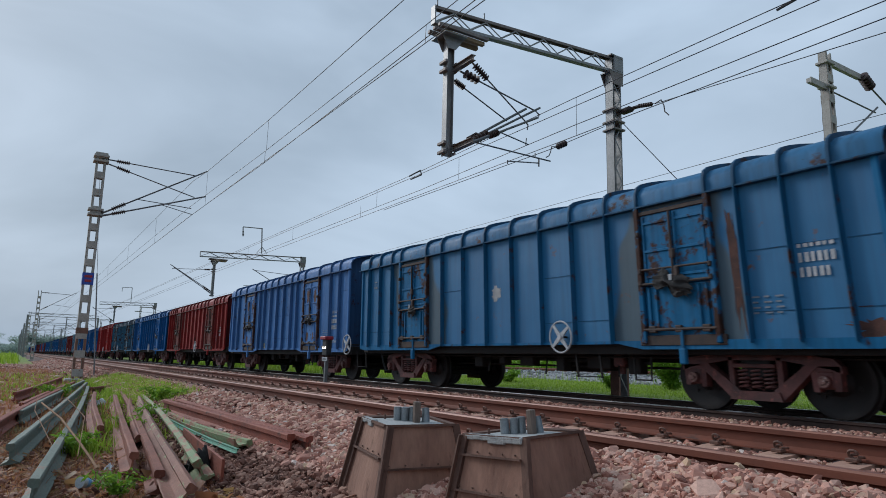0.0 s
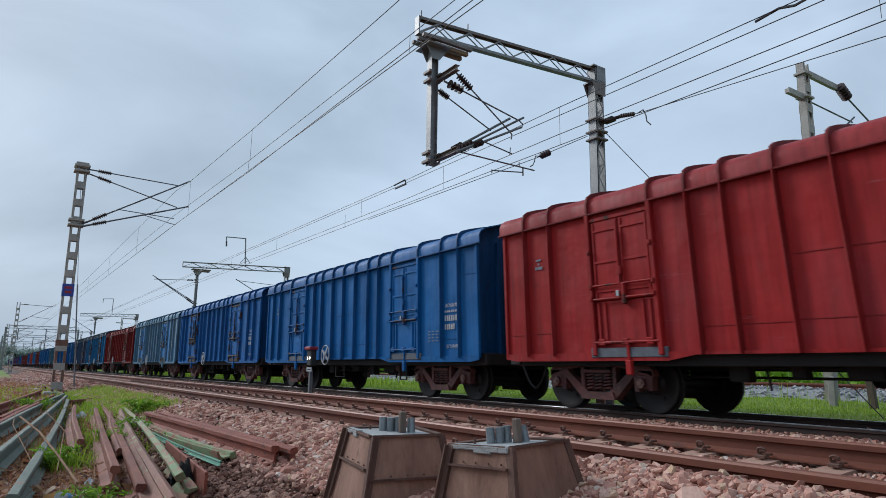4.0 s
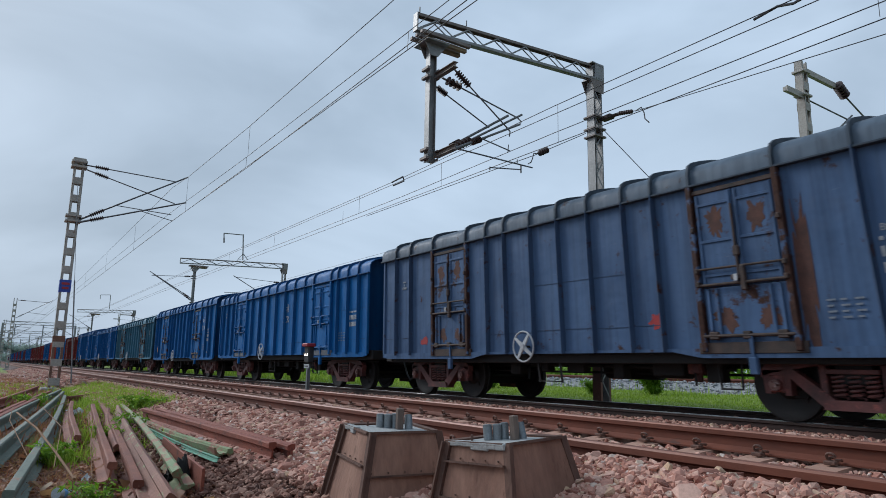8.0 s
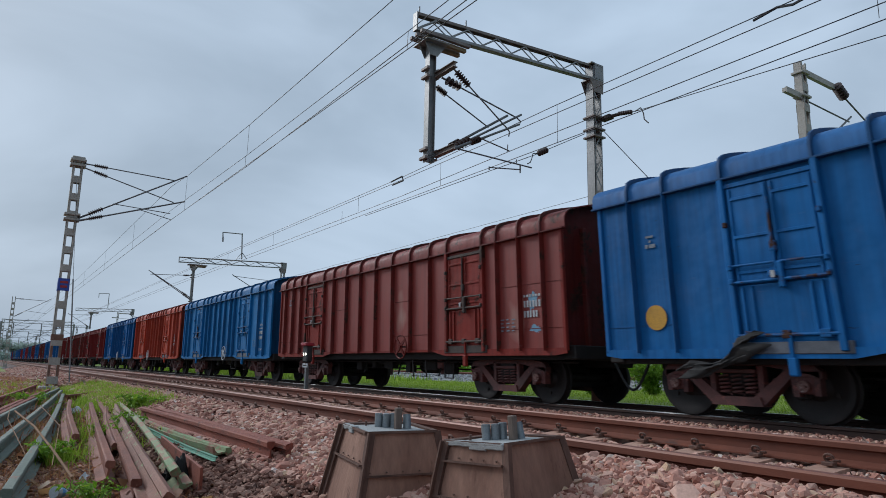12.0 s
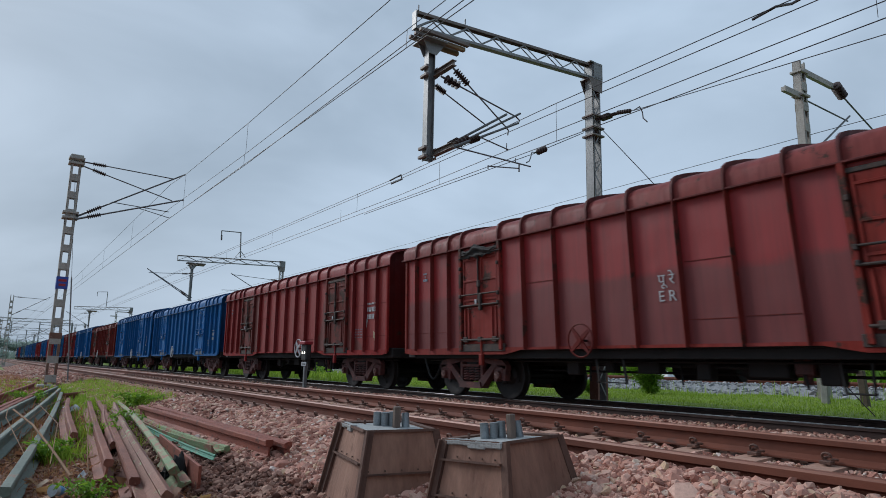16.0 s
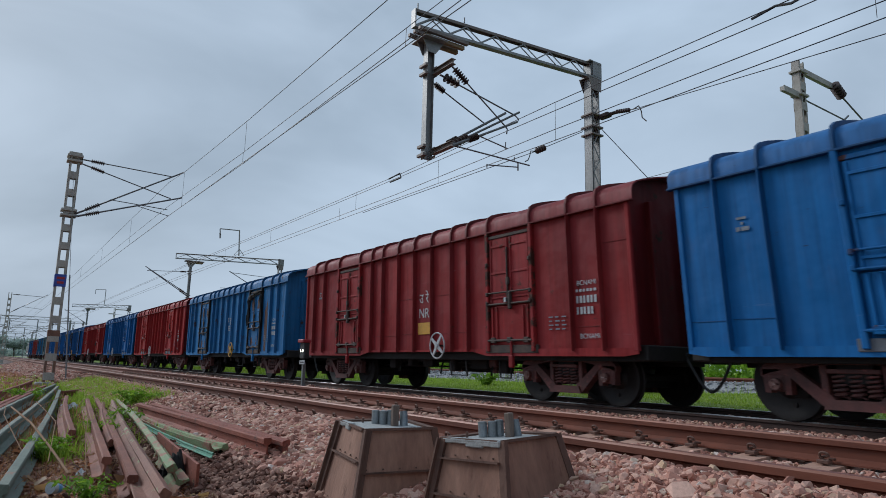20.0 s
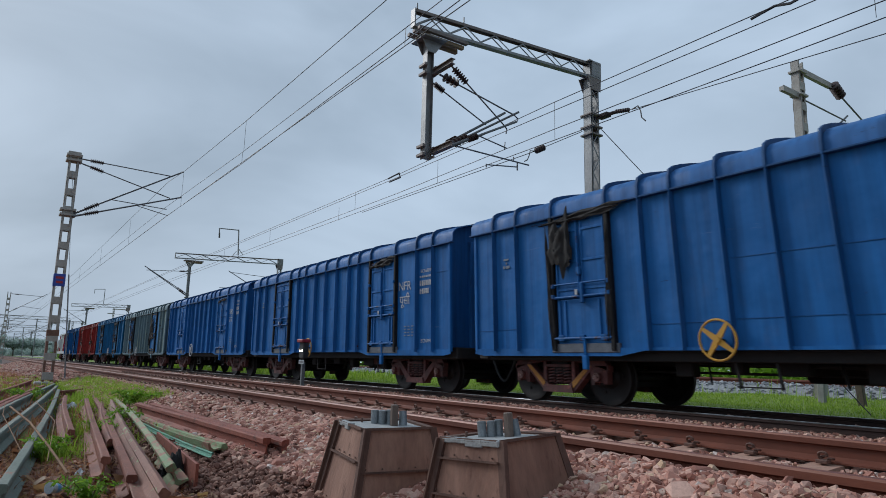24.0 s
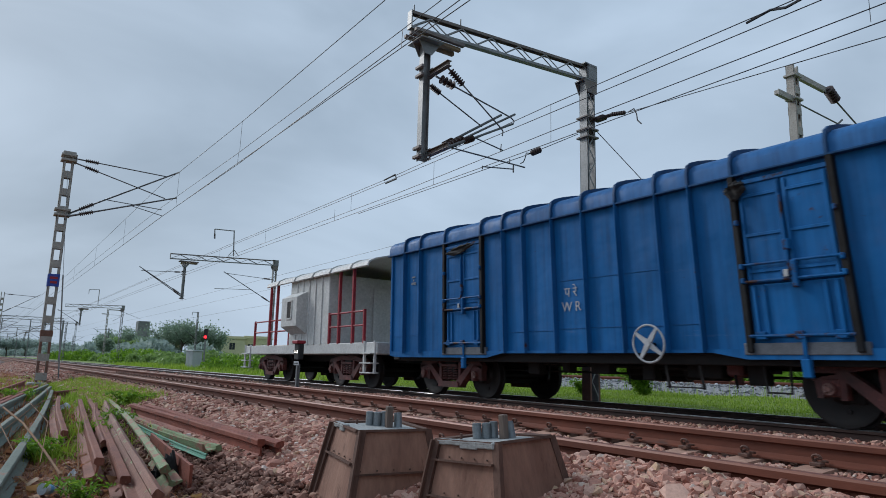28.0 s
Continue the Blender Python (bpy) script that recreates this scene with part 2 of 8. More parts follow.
# ---- mesh tools ----
class Mesh:
    """Collects faces for one mesh."""

    def __init__(self):
        self.v, self.f = [], []

    def raw(self, verts, faces, m=None):
        k = len(self.v)
        self.v += [tuple(m @ Vector(p)) for p in verts] if m else [tuple(p) for p in verts]
        self.f += [tuple(i + k for i in f) for f in faces]
        return self

    def box(self, x0, x1, y0, y1, z0, z1, c=0.0, m=None):
        """A box; c: the chamfer along its edges."""
        if c <= 0:
            p = [(x, y, z) for x in (x0, x1) for y in (y0, y1) for z in (z0, z1)]
            return self.raw(p, [(0, 1, 3, 2), (4, 6, 7, 5), (0, 4, 5, 1), (2, 3, 7, 6), (0, 2, 6, 4), (1, 5, 7, 3)], m)
        lo, hi = (x0, y0, z0), (x1, y1, z1)
        verts, at = [], {}
        for sx in (0, 1):
            for sy in (0, 1):
                for sz in (0, 1):
                    s = (sx, sy, sz)
                    for a in range(3):
                        at[s, a] = len(verts)
                        verts.append([(hi[i] if s[i] else lo[i]) + (0 if i == a else (-c if s[i] else c)) for i in range(3)])
        faces = []
        for a in range(3):
            b, d = (a + 1) % 3, (a + 2) % 3
            for s in (0, 1):
                ring = []
                for u, w in ((0, 0), (1, 0), (1, 1), (0, 1)):
                    k = [0, 0, 0]
                    k[a], k[b], k[d] = s, u, w
                    ring.append(at[tuple(k), a])
                faces.append(tuple(ring if s else ring[::-1]))
            for u in (0, 1):
                for w in (0, 1):
                    k0, k1 = [0, 0, 0], [0, 0, 0]
                    k0[a], k1[a] = 0, 1
                    for k in (k0, k1):
                        k[b], k[d] = u, w
                    q = [at[tuple(k0), b], at[tuple(k1), b], at[tuple(k1), d], at[tuple(k0), d]]
                    faces.append(tuple(q if u == w else q[::-1]))
        for s in [(i, j, k) for i in (0, 1) for j in (0, 1) for k in (0, 1)]:
            q = (at[s, 0], at[s, 1], at[s, 2])
            faces.append(q if sum(s) % 2 else q[::-1])
        return self.raw(verts, faces, m)

    def rod(self, a, b, r, n=8, r2=None, caps=True):
        """A round bar from a to b."""
        a, b = Vector(a), Vector(b)
        d = (b - a).normalized()
        u = d.orthogonal().normalized()
        w = d.cross(u)
        r2 = r if r2 is None else r2
        ring = [(math.cos(2 * math.pi * i / n), math.sin(2 * math.pi * i / n)) for i in range(n)]
        verts = [a + r * (c * u + s * w) for c, s in ring] + [b + r2 * (c * u + s * w) for c, s in ring]
        faces = [(i, (i + 1) % n, n + (i + 1) % n, n + i) for i in range(n)]
        if caps:
            faces += [tuple(range(n))[::-1], tuple(range(n, 2 * n))]
        return self.raw(verts, faces)

    def bar(self, a, b, w, h, up=(0, 0, 1)):
        """A flat or square bar from a to b, w wide and h deep along up."""
        a, b = Vector(a), Vector(b)
        d = (b - a).normalized()
        s = d.cross(Vector(up))
        s = s.normalized() if s.length > 1e-6 else d.orthogonal().normalized()
        t = s.cross(d).normalized()
        q = [i * s * w / 2 + j * t * h / 2 for i, j in ((-1, -1), (1, -1), (1, 1), (-1, 1))]
        verts = [a + p for p in q] + [b + p for p in q]
        return self.raw(verts, [(3, 2, 1, 0), (4, 5, 6, 7), (0, 1, 5, 4), (1, 2, 6, 5), (2, 3, 7, 6), (3, 0, 4, 7)])

    def tube(self, points, r, n=6):
        """A round tube along points."""
        pts = [Vector(p) for p in points]
        verts, faces = [], []
        u = None
        for i, p in enumerate(pts):
            d = (pts[min(i + 1, len(pts) - 1)] - pts[max(i - 1, 0)]).normalized()
            u = d.orthogonal().normalized() if u is None else (u - d * u.dot(d)).normalized()
            w = d.cross(u)
            verts += [p + r * (math.cos(2 * math.pi * k / n) * u + math.sin(2 * math.pi * k / n) * w) for k in range(n)]
        for i in range(len(pts) - 1):
            for k in range(n):
                a, b = i * n + k, i * n + (k + 1) % n
                faces.append((a, b, b + n, a + n))
        faces += [tuple(range(n))[::-1], tuple(range(len(verts) - n, len(verts)))]
        return self.raw(verts, faces)

    def prism(self, outline, x0, x1, axis="x"):
        """An outline of (u, v) pushed along an axis: x takes (y, z), y takes (x, z), z takes (x, y)."""
        def put(u, v, s):
            return {"x": (s, u, v), "y": (u, s, v), "z": (u, v, s)}[axis]
        n = len(outline)
        verts = [put(u, v, x0) for u, v in outline] + [put(u, v, x1) for u, v in outline]
        faces = [(i, (i + 1) % n, n + (i + 1) % n, n + i) for i in range(n)] + [tuple(range(n))[::-1], tuple(range(n, 2 * n))]
        return self.raw(verts, faces)

    def ring(self, centre, R, r, axis="y", n=24, k=6):
        """A torus."""
        verts, faces = [], []
        for i in range(n):
            a = 2 * math.pi * i / n
            for j in range(k):
                b = 2 * math.pi * j / k
                p, q = (R + r * math.cos(b)), r * math.sin(b)
                u, v = p * math.cos(a), p * math.sin(a)
                o = {"y": (u, q, v), "z": (u, v, q), "x": (q, u, v)}[axis]
                verts.append(Vector(centre) + Vector(o))
        for i in range(n):
            for j in range(k):
                a, b = i * k + j, i * k + (j + 1) % k
                c, d = ((i + 1) % n) * k + j, ((i + 1) % n) * k + (j + 1) % k
                faces.append((a, b, d, c))
        return self.raw(verts, faces)

    def data(self, name, material, smooth=True):
        me = bpy.data.meshes.new(name)
        me.from_pydata(self.v, [], self.f)
        bm = bmesh.new()
        bm.from_mesh(me)
        bmesh.ops.recalc_face_normals(bm, faces=bm.faces)
        bm.to_mesh(me)
        bm.free()
        for m in (material if isinstance(material, (list, tuple)) else [material]):
            me.materials.append(m)
        if smooth:
            me.shade_smooth()
            me.set_sharp_from_angle(angle=radians(32))
        return me


def part(name, mesh, material, parent, label="", at=None):
    """One mesh object under a thing or a part."""
    data = mesh.data(name, material) if isinstance(mesh, Mesh) else mesh
    ob = new(name, data)
    ob.parent = parent
    if at is not None:
        ob.matrix_basis = at
    return tagged(ob, label)


def thing(name, m, label, category, group="", kind="", mesh=None, material=None):
    """A top-level thing: an Empty at its base, or one mesh."""
    ob = new(name, mesh.data(name, material) if mesh else None)
    ob.matrix_basis = m
    return tagged(ob, label, category, group, kind)


def fast_mesh(name, verts, faces, material, smooth=False):
    """A mesh from numpy arrays, all faces with the same number of corners."""
    me = bpy.data.meshes.new(name)
    n = faces.shape[1]
    me.vertices.add(len(verts))
    me.vertices.foreach_set("co", verts.astype(np.float32).ravel())
    me.loops.add(faces.size)
    me.loops.foreach_set("vertex_index", faces.astype(np.int32).ravel())
    me.polygons.add(len(faces))
    me.polygons.foreach_set("loop_start", np.arange(len(faces), dtype=np.int32) * n)
    me.polygons.foreach_set("use_smooth", np.full(len(faces), smooth))
    me.materials.append(material)
    me.update(calc_edges=True)
    return me


# ---- ground, ballast and tracks ----
def step(v, points):
    return np.interp(v, [p[0] for p in points], [p[1] for p in points])


GROUND = ((-60, -0.45), (-3, -0.36), (1.2, -0.33), (2.2, -0.34), (13.0, -0.30), (14.0, -0.12), (18.5, -0.02), (24.5, -0.02), (27, 0.0), (3000, 0.0))
BED = ((1.30, -0.36), (1.75, -0.29), (2.15, -0.21), (2.75, -0.06), (3.1, 0.02), (3.28, -0.005), (3.42, -0.035), (5.08, -0.035), (5.24, -0.01), (5.6, 0.0), (6.0, 0.0), (6.6, -0.06), (8.6, -0.15), (9.0, -0.155),
       (11.6, -0.155), (12.1, -0.14), (12.5, -0.18), (13.3, -0.34))


def heap(x, y):
    """The shoulder is heaped against the near rail close by."""
    return np.clip((x + 4.0) / 1.2, 0, 1) * np.interp(y, [2.8, 3.08, 3.27, 3.34], [0, 0.07, 0.10, 0])


def lumps(x, y, size, amount):
    """A cheap uneven surface: sums of waves in many directions."""
    z = np.zeros_like(x)
    rng = np.random.RandomState(5)
    for k in range(9):
        a, f, p = rng.uniform(0, 6.28), rng.uniform(0.6, 2.2) / size, rng.uniform(0, 6.28)
        z += np.sin((x * np.cos(a) + y * np.sin(a)) * f * 6.28 + p)
    return z * amount / 9


def grid(name, xs, ys, height, material, label, category):
    X, Y = np.meshgrid(np.array(xs), np.array(ys), indexing="ij")
    V = np.stack([X, Y, height(X, Y)], -1).reshape(-1, 3)
    nx, ny = X.shape
    i, j = np.meshgrid(np.arange(nx - 1), np.arange(ny - 1), indexing="ij")
    a = (i * ny + j).ravel()
    F = np.stack([a, a + ny, a + ny + 1, a + 1], 1)
    return tagged(new(name, fast_mesh(name, V, F, material, True)), label, category, kind="structure")


def ground_material():
    n = Nodes("earth_and_grass")
    big = n.noise(0.12, 5, 0.6, shift=False)
    mid = n.noise(1.6, 6, 0.65, shift=False)
    fine = n.noise(22, 5, 0.7, shift=False)
    earth = n.ramp(mid, (0.3, (0.17, 0.070, 0.044)), (0.7, (0.40, 0.185, 0.115)))
    earth = n.mix(0.6, earth, n.ramp(fine, (0.3, (0.45, 0.45, 0.45)), (0.7, (1.3, 1.3, 1.3))), "MULTIPLY")
    turf = n.ramp(fine, (0.3, (0.08, 0.13, 0.016)), (0.7, (0.18, 0.25, 0.04)))
    geo = n.add("ShaderNodeTexCoord")
    sep = n.add("ShaderNodeSeparateXYZ")
    n.join(geo.outputs["Object"], sep.inputs[0])
    side = n.add("ShaderNodeMapRange")
    side.inputs["From Min"].default_value, side.inputs["From Max"].default_value = 12.8, 13.4
    n.join(sep.outputs["Y"], side.inputs["Value"])
    far = n.add("ShaderNodeMapRange")
    far.inputs["From Min"].default_value, far.inputs["From Max"].default_value = -40.0, -80.0
    n.join(sep.outputs["X"], far.inputs["Value"])
    most = n.add("ShaderNodeMath")
    most.operation = "MAXIMUM"
    n.join(side.outputs[0], most.inputs[0])
    n.join(far.outputs[0], most.inputs[1])
    patch = n.add("ShaderNodeMath")
    patch.operation = "MAXIMUM"
    n.join(most.outputs[0], patch.inputs[0])
    n.join(n.ramp(big, (0.52, (0, 0, 0)), (0.60, (0.8, 0.8, 0.8))), patch.inputs[1])
    c = n.mix(patch.outputs[0], earth, turf)
    n.bump(fine, 0.6, 0.03)
    return n.finish(c, 0.95)


def stone_material(name, tones):
    n = Nodes(name)
    isl = n.add("ShaderNodeNewGeometry")
    c = n.ramp(isl.outputs["Random Per Island"], *tones)
    fine = n.noise(45, 4, 0.7, shift=False)
    c = n.mix(0.5, c, n.ramp(fine, (0.3, (0.55, 0.55, 0.55)), (0.7, (1.2, 1.2, 1.2))), "MULTIPLY")
    big = n.noise(0.9, 4, 0.6, shift=False)
    c = n.mix(n.ramp(big, (0.45, (0, 0, 0)), (0.7, (0.35, 0.35, 0.35))), c, (0.15, 0.075, 0.055))
    n.bump(fine, 0.3, 0.01)
    return n.finish(c, 0.9)


EARTH = ground_material()
STONE = stone_material("ballast_stone", ((0.0, (0.175, 0.068, 0.048)), (0.25, (0.385, 0.168, 0.122)), (0.55, (0.54, 0.28, 0.21)), (0.82, (0.60, 0.375, 0.295)), (0.93, (0.50, 0.33, 0.21)), (1.0, (0.68, 0.56, 0.50))))
STONE_DARK = stone_material("dark_stone", ((0.0, (0.075, 0.030, 0.020)), (0.5, (0.235, 0.102, 0.070)), (1.0, (0.47, 0.28, 0.205))))
STONE_GREY = stone_material("grey_ballast", ((0.0, (0.17, 0.18, 0.19)), (0.5, (0.30, 0.31, 0.32)), (1.0, (0.48, 0.49, 0.5))))
BEDDING = mottled("ballast_bed", (0.06, 0.034, 0.028), (0.15, 0.09, 0.075), 6.0, 0.95, bump=0.8, dist=0.04, fine=26)
BEDDING_GREY = mottled("grey_bed", (0.20, 0.205, 0.21), (0.34, 0.345, 0.35), 7.0, 0.95, bump=0.8, dist=0.04, fine=26)

xs = np.unique(np.concatenate([np.linspace(-2500, -200, 24), np.linspace(-200, -40, 65), np.linspace(-40, 12, 209), np.linspace(12, 400, 20)]))
ys = np.unique(np.concatenate([np.linspace(-800, -20, 12), np.linspace(-20, -4, 17), np.linspace(-4, 26, 151), np.linspace(26, 120, 30), np.linspace(120, 2500, 20)]))
grid("ground", xs, ys, lambda x, y: step(y, GROUND) + lumps(x, y, 4.0, 0.07) * (np.abs(y - 8) > 4.5) + lumps(x + 9, y, 0.8, 0.05) * (y < 2.4),
     EARTH, "brown earth with patches of short green grass", "ground")
xs = np.unique(np.concatenate([np.linspace(-900, -120, 60), np.linspace(-120, -30, 91), np.linspace(-30, 10, 267), np.linspace(10, 60, 25)]))
grid("ballast_bed", xs, np.linspace(1.3, 13.3, 121), lambda x, y: step(y, BED) + heap(x, y) + lumps(x, y, 0.5, 0.03) - 0.025, BEDDING, "reddish stone ballast bed under the two tracks", "ballast")
grid("ballast_bed_far", np.linspace(-600, 60, 331), np.linspace(18.8, 25.2, 33),
     lambda x, y: step(y, ((18.8, -0.06), (19.9, 0.26), (24.1, 0.26), (25.2, -0.06))) + lumps(x, y, 0.6, 0.03), BEDDING_GREY, "grey stone ballast bank of the farther track", "ballast")


def rail_profile():
    h = [(-0.075, -0.172), (-0.075, -0.160), (-0.03, -0.146), (-0.009, -0.128), (-0.008, -0.062), (-0.036, -0.048), (-0.036, -0.012), (-0.027, 0.0)]
    return h + [(-y, z) for y, z in h[::-1]]


def rail(y, z, side, top, label):
    sh = Mesh()
    prof = rail_profile()
    xs = [-900, -300, -120, -60, -40] + list(np.arange(-34, 14, 6.0)) + [60]
    n = len(prof)
    verts = [(x, y + a, z + b) for x in xs for a, b in prof]
    faces = [(i * n + k, i * n + (k + 1) % n, (i + 1) * n + (k + 1) % n, (i + 1) * n + k) for i in range(len(xs) - 1) for k in range(n)]
    sh.raw(verts, faces)
    me = sh.data("rail", [side, top])
    for p in me.polygons:
        if p.normal.z > 0.5 and p.center.z > z - 0.02:
            p.material_index = 1
    ob = tagged(new("rail", me), label, "rail", "rails", "structure")
    return ob


for y, z, side, top, label in ((TRACK_A, RAIL_A, RAIL_RUST, RAIL_TOP, "rust-brown flat-bottomed steel rail on concrete sleepers"),
                               (TRACK_B, RAIL_B, RAIL_DARK, RAIL_SHINE, "dark oily steel rail with a bright running face"),
                               (TRACK_C, RAIL_C, RAIL_RUST, RAIL_RUST, "red-rusted steel rail on grey ballast")):
    for s in (-1, 1):
        rail(y + s * GAUGE / 2, z, side, top, label)


def sleeper_mesh():
    sh = Mesh()
    rows = ((-1.375, 0.125, 0.0), (-1.05, 0.125, 0.02), (-0.7, 0.125, 0.0), (-0.35, 0.11, -0.03), (0.35, 0.11, -0.03), (0.7, 0.125, 0.0), (1.05, 0.125, 0.02), (1.375, 0.125, 0.0))
    verts, faces = [], []
    for y, w, z in rows:
        verts += [(-w, y, -0.20), (w, y, -0.20), (w * 0.86, y, z), (-w * 0.86, y, z)]
    for i in range(len(rows) - 1):
        for k in range(4):
            faces.append((i * 4 + k, i * 4 + (k + 1) % 4, i * 4 + 4 + (k + 1) % 4, i * 4 + 4 + k))
    faces += [(0, 1, 2, 3), (28, 31, 30, 29)]
    return sh.raw(verts, faces)


def clip_mesh():
    """A sprung steel rail clip: a bent round bar with an open eye, on its cast shoulder."""
    sh = Mesh()
    eye = [(0.040 * math.cos(a), 0.062 + 0.018 * math.sin(a), 0.048 + 0.036 * math.sin(a)) for a in np.linspace(-2.6, 2.9, 13)]
    sh.tube([(-0.05, -0.015, 0.022), (-0.055, 0.03, 0.028)] + eye + [(0.055, 0.03, 0.03), (0.05, -0.012, 0.022)], 0.012, 6)
    sh.box(-0.05, 0.05, 0.025, 0.11, -0.015, 0.018, 0.006)
    sh.v = [(0.82 * x, 0.82 * y, 0.80 * z) for x, y, z in sh.v]
    return sh


clip_data = clip_mesh().data("clip", CLIP)
sleeper_data = sleeper_mesh().data("sleeper", CONCRETE)
SPACING = 0.54
FIRST_A, FIRST_B = 6.2, 3.0                          # where the rows of sleepers begin


def sleeper(x, y, rail_z, i, with_clips, near=True):
    ob = thing("sleeper", pose(x, y, rail_z - 0.182, 0, 0, random.uniform(-0.6, 0.6)), "weathered grey-brown concrete sleeper bedded in ballast", "sleeper", "sleepers of the tracks")
    part("block", sleeper_data, None, ob)
    if with_clips:
        for s in (-1, 1):
            for q in (-1, 1):
                part("rail_clip", clip_data, None, ob, "rusted spring clip", pose(0, s * GAUGE / 2 + q * 0.075, 0.025, 0, 0, 0 if q > 0 else 180))


for i in range(100):
    sleeper(FIRST_A - i * SPACING, TRACK_A, RAIL_A, i, i < 70)
for i in range(60):
    sleeper(FIRST_B - i * SPACING, TRACK_B, RAIL_B, i, False)
far = Mesh()
for y, z, x0, count in ((TRACK_A, RAIL_A, FIRST_A - 100 * SPACING, 340), (TRACK_B, RAIL_B, FIRST_B - 60 * SPACING, 340), (TRACK_C, RAIL_C, 3.0, 260)):
    for i in range(count):
        x = x0 - i * SPACING
        far.box(x - 0.11, x + 0.11, y - 1.37, y + 1.37, z - 0.38, z - 0.176)
tagged(new("far_sleepers", far.data("far_sleepers", CONCRETE, False)), "distant rows of concrete sleepers under the rails", "sleepers", kind="stuff")


def broken_stones(kinds, rng):
    """Shapes of broken stone: the hulls of a few points each, with flat faces and sharp edges."""
    out = []
    for _ in range(kinds):
        bm = bmesh.new()
        p = rng.normal(0, 1, (rng.randint(13, 20), 3))
        p /= np.linalg.norm(p, axis=1)[:, None]
        p *= rng.uniform(0.78, 1.05, (len(p), 1))
        for v in p:
            bm.verts.new(v)
        bmesh.ops.convex_hull(bm, input=bm.verts)
        bmesh.ops.delete(bm, geom=[v for v in bm.verts if not v.link_faces], context="VERTS")
        bmesh.ops.triangulate(bm, faces=bm.faces)
        bm.verts.index_update()
        out.append((np.array([v.co[:] for v in bm.verts]), np.array([[v.index for v in f.verts] for f in bm.faces])))
        bm.free()
    return out


SHAPES = broken_stones(60, np.random.RandomState(3))


def stones(name, count, place, size, material, label, seed):
    """Loose broken stones; place(rng, n) gives their x, y, z."""
    rng = np.random.RandomState(seed)
    P = place(rng, count)
    count = len(P)
    s = size * rng.lognormal(0, 0.30, (count, 1)) * np.stack([rng.uniform(0.95, 1.5, count), rng.uniform(0.7, 1.1, count), rng.uniform(0.55, 0.9, count)], 1)
    a, b, c = rng.uniform(0, 6.28, count), rng.normal(0, 0.55, count), rng.normal(0, 0.35, count)
    pick = rng.randint(0, len(SHAPES), count)
    verts, faces, k = [], [], 0
    for i, (D, T) in enumerate(SHAPES):
        w = np.nonzero(pick == i)[0]
        V = D[None] * s[w][:, None, :]
        cb, sb, cc, sc, ca, sa = (f(v[w])[:, None] for v in (b, c, a) for f in (np.cos, np.sin))
        y, z = V[..., 1] * cb - V[..., 2] * sb, V[..., 1] * sb + V[..., 2] * cb
        x, z = V[..., 0] * cc + z * sc, z * cc - V[..., 0] * sc
        V = np.stack([x * ca - y * sa, x * sa + y * ca, z], -1) + P[w][:, None, :]
        verts.append(V.reshape(-1, 3))
        faces.append((T[None] + k + len(D) * np.arange(len(w))[:, None, None]).reshape(-1, 3))
        k += len(w) * len(D)
    return tagged(new(name, fast_mesh(name, np.concatenate(verts), np.concatenate(faces), material)), label, "gravel", kind="stuff")


def on_bed(x0, x1, y0, y1, power=1.0, lift=0.012, avoid=True):
    def place(rng, n):
        x = x1 - (x1 - x0) * rng.uniform(0, 1, n) ** power
        y = rng.uniform(y0, y1, n)
        z = step(y, BED) + heap(x, y) + lumps(x, y, 0.5, 0.03) + lift + rng.uniform(-0.012, 0.02, n)
        keep = np.ones(n, bool)
        for c, top in ((TRACK_A, RAIL_A), (TRACK_B, RAIL_B)):
            for s in (-1, 1):
                keep &= np.abs(y - c - s * GAUGE / 2) > 0.11
        if avoid:
            for c, first in ((TRACK_A, FIRST_A), (TRACK_B, FIRST_B)):
                off = (x - first) / SPACING
                on = (np.abs(off - np.round(off)) * SPACING < 0.125) & (np.abs(y - c) < 0.80)
                keep &= ~(on & (rng.uniform(0, 1, n) < 0.97))
        return np.stack([x, y, z], 1)[keep]
    return place


stones("ballast_stones", 17000, on_bed(-5.2, -1.2, 2.08, 3.34, 0.9, 0.016), 0.0265, STONE, "loose broken pinkish ballast stones", 1)
stones("ballast_stones", 13000, on_bed(-9, -5.2, 2.0, 3.3, 1.0, 0.016), 0.029, STONE, "loose broken pinkish ballast stones", 13)
stones("ballast_stones", 12000, on_bed(-24, -9, 2.0, 3.3, 0.8), 0.033, STONE, "loose broken pinkish ballast stones", 2)
stones("ballast_stones", 15000, on_bed(-12, 0.5, 3.4, 5.2, 1.0, 0.016), 0.026, STONE, "ballast stones between the near rails", 3)
stones("ballast_stones", 6500, on_bed(-34, -12, 3.3, 5.3, 0.8, 0.0), 0.034, STONE, "ballast stones between the near rails", 4)
stones("ballast_stones", 19000, on_bed(-16, 0.5, 5.2, 9.3), 0.034, STONE, "ballast stones between the two tracks", 5)
stones("ballast_stones", 6000, on_bed(-60, -16, 5.2, 9.3, 0.6), 0.05, STONE, "ballast stones between the two tracks", 6)
stones("ballast_stones", 5500, on_bed(-30, 0.5, 9.4, 12.9, 0.8), 0.042, STONE, "ballast stones under the running track", 7)


stones("ballast_stones", 4500, on_bed(-75, -24, 1.5, 3.4, 0.7), 0.065, STONE, "ballast stones farther along the shoulder", 14)


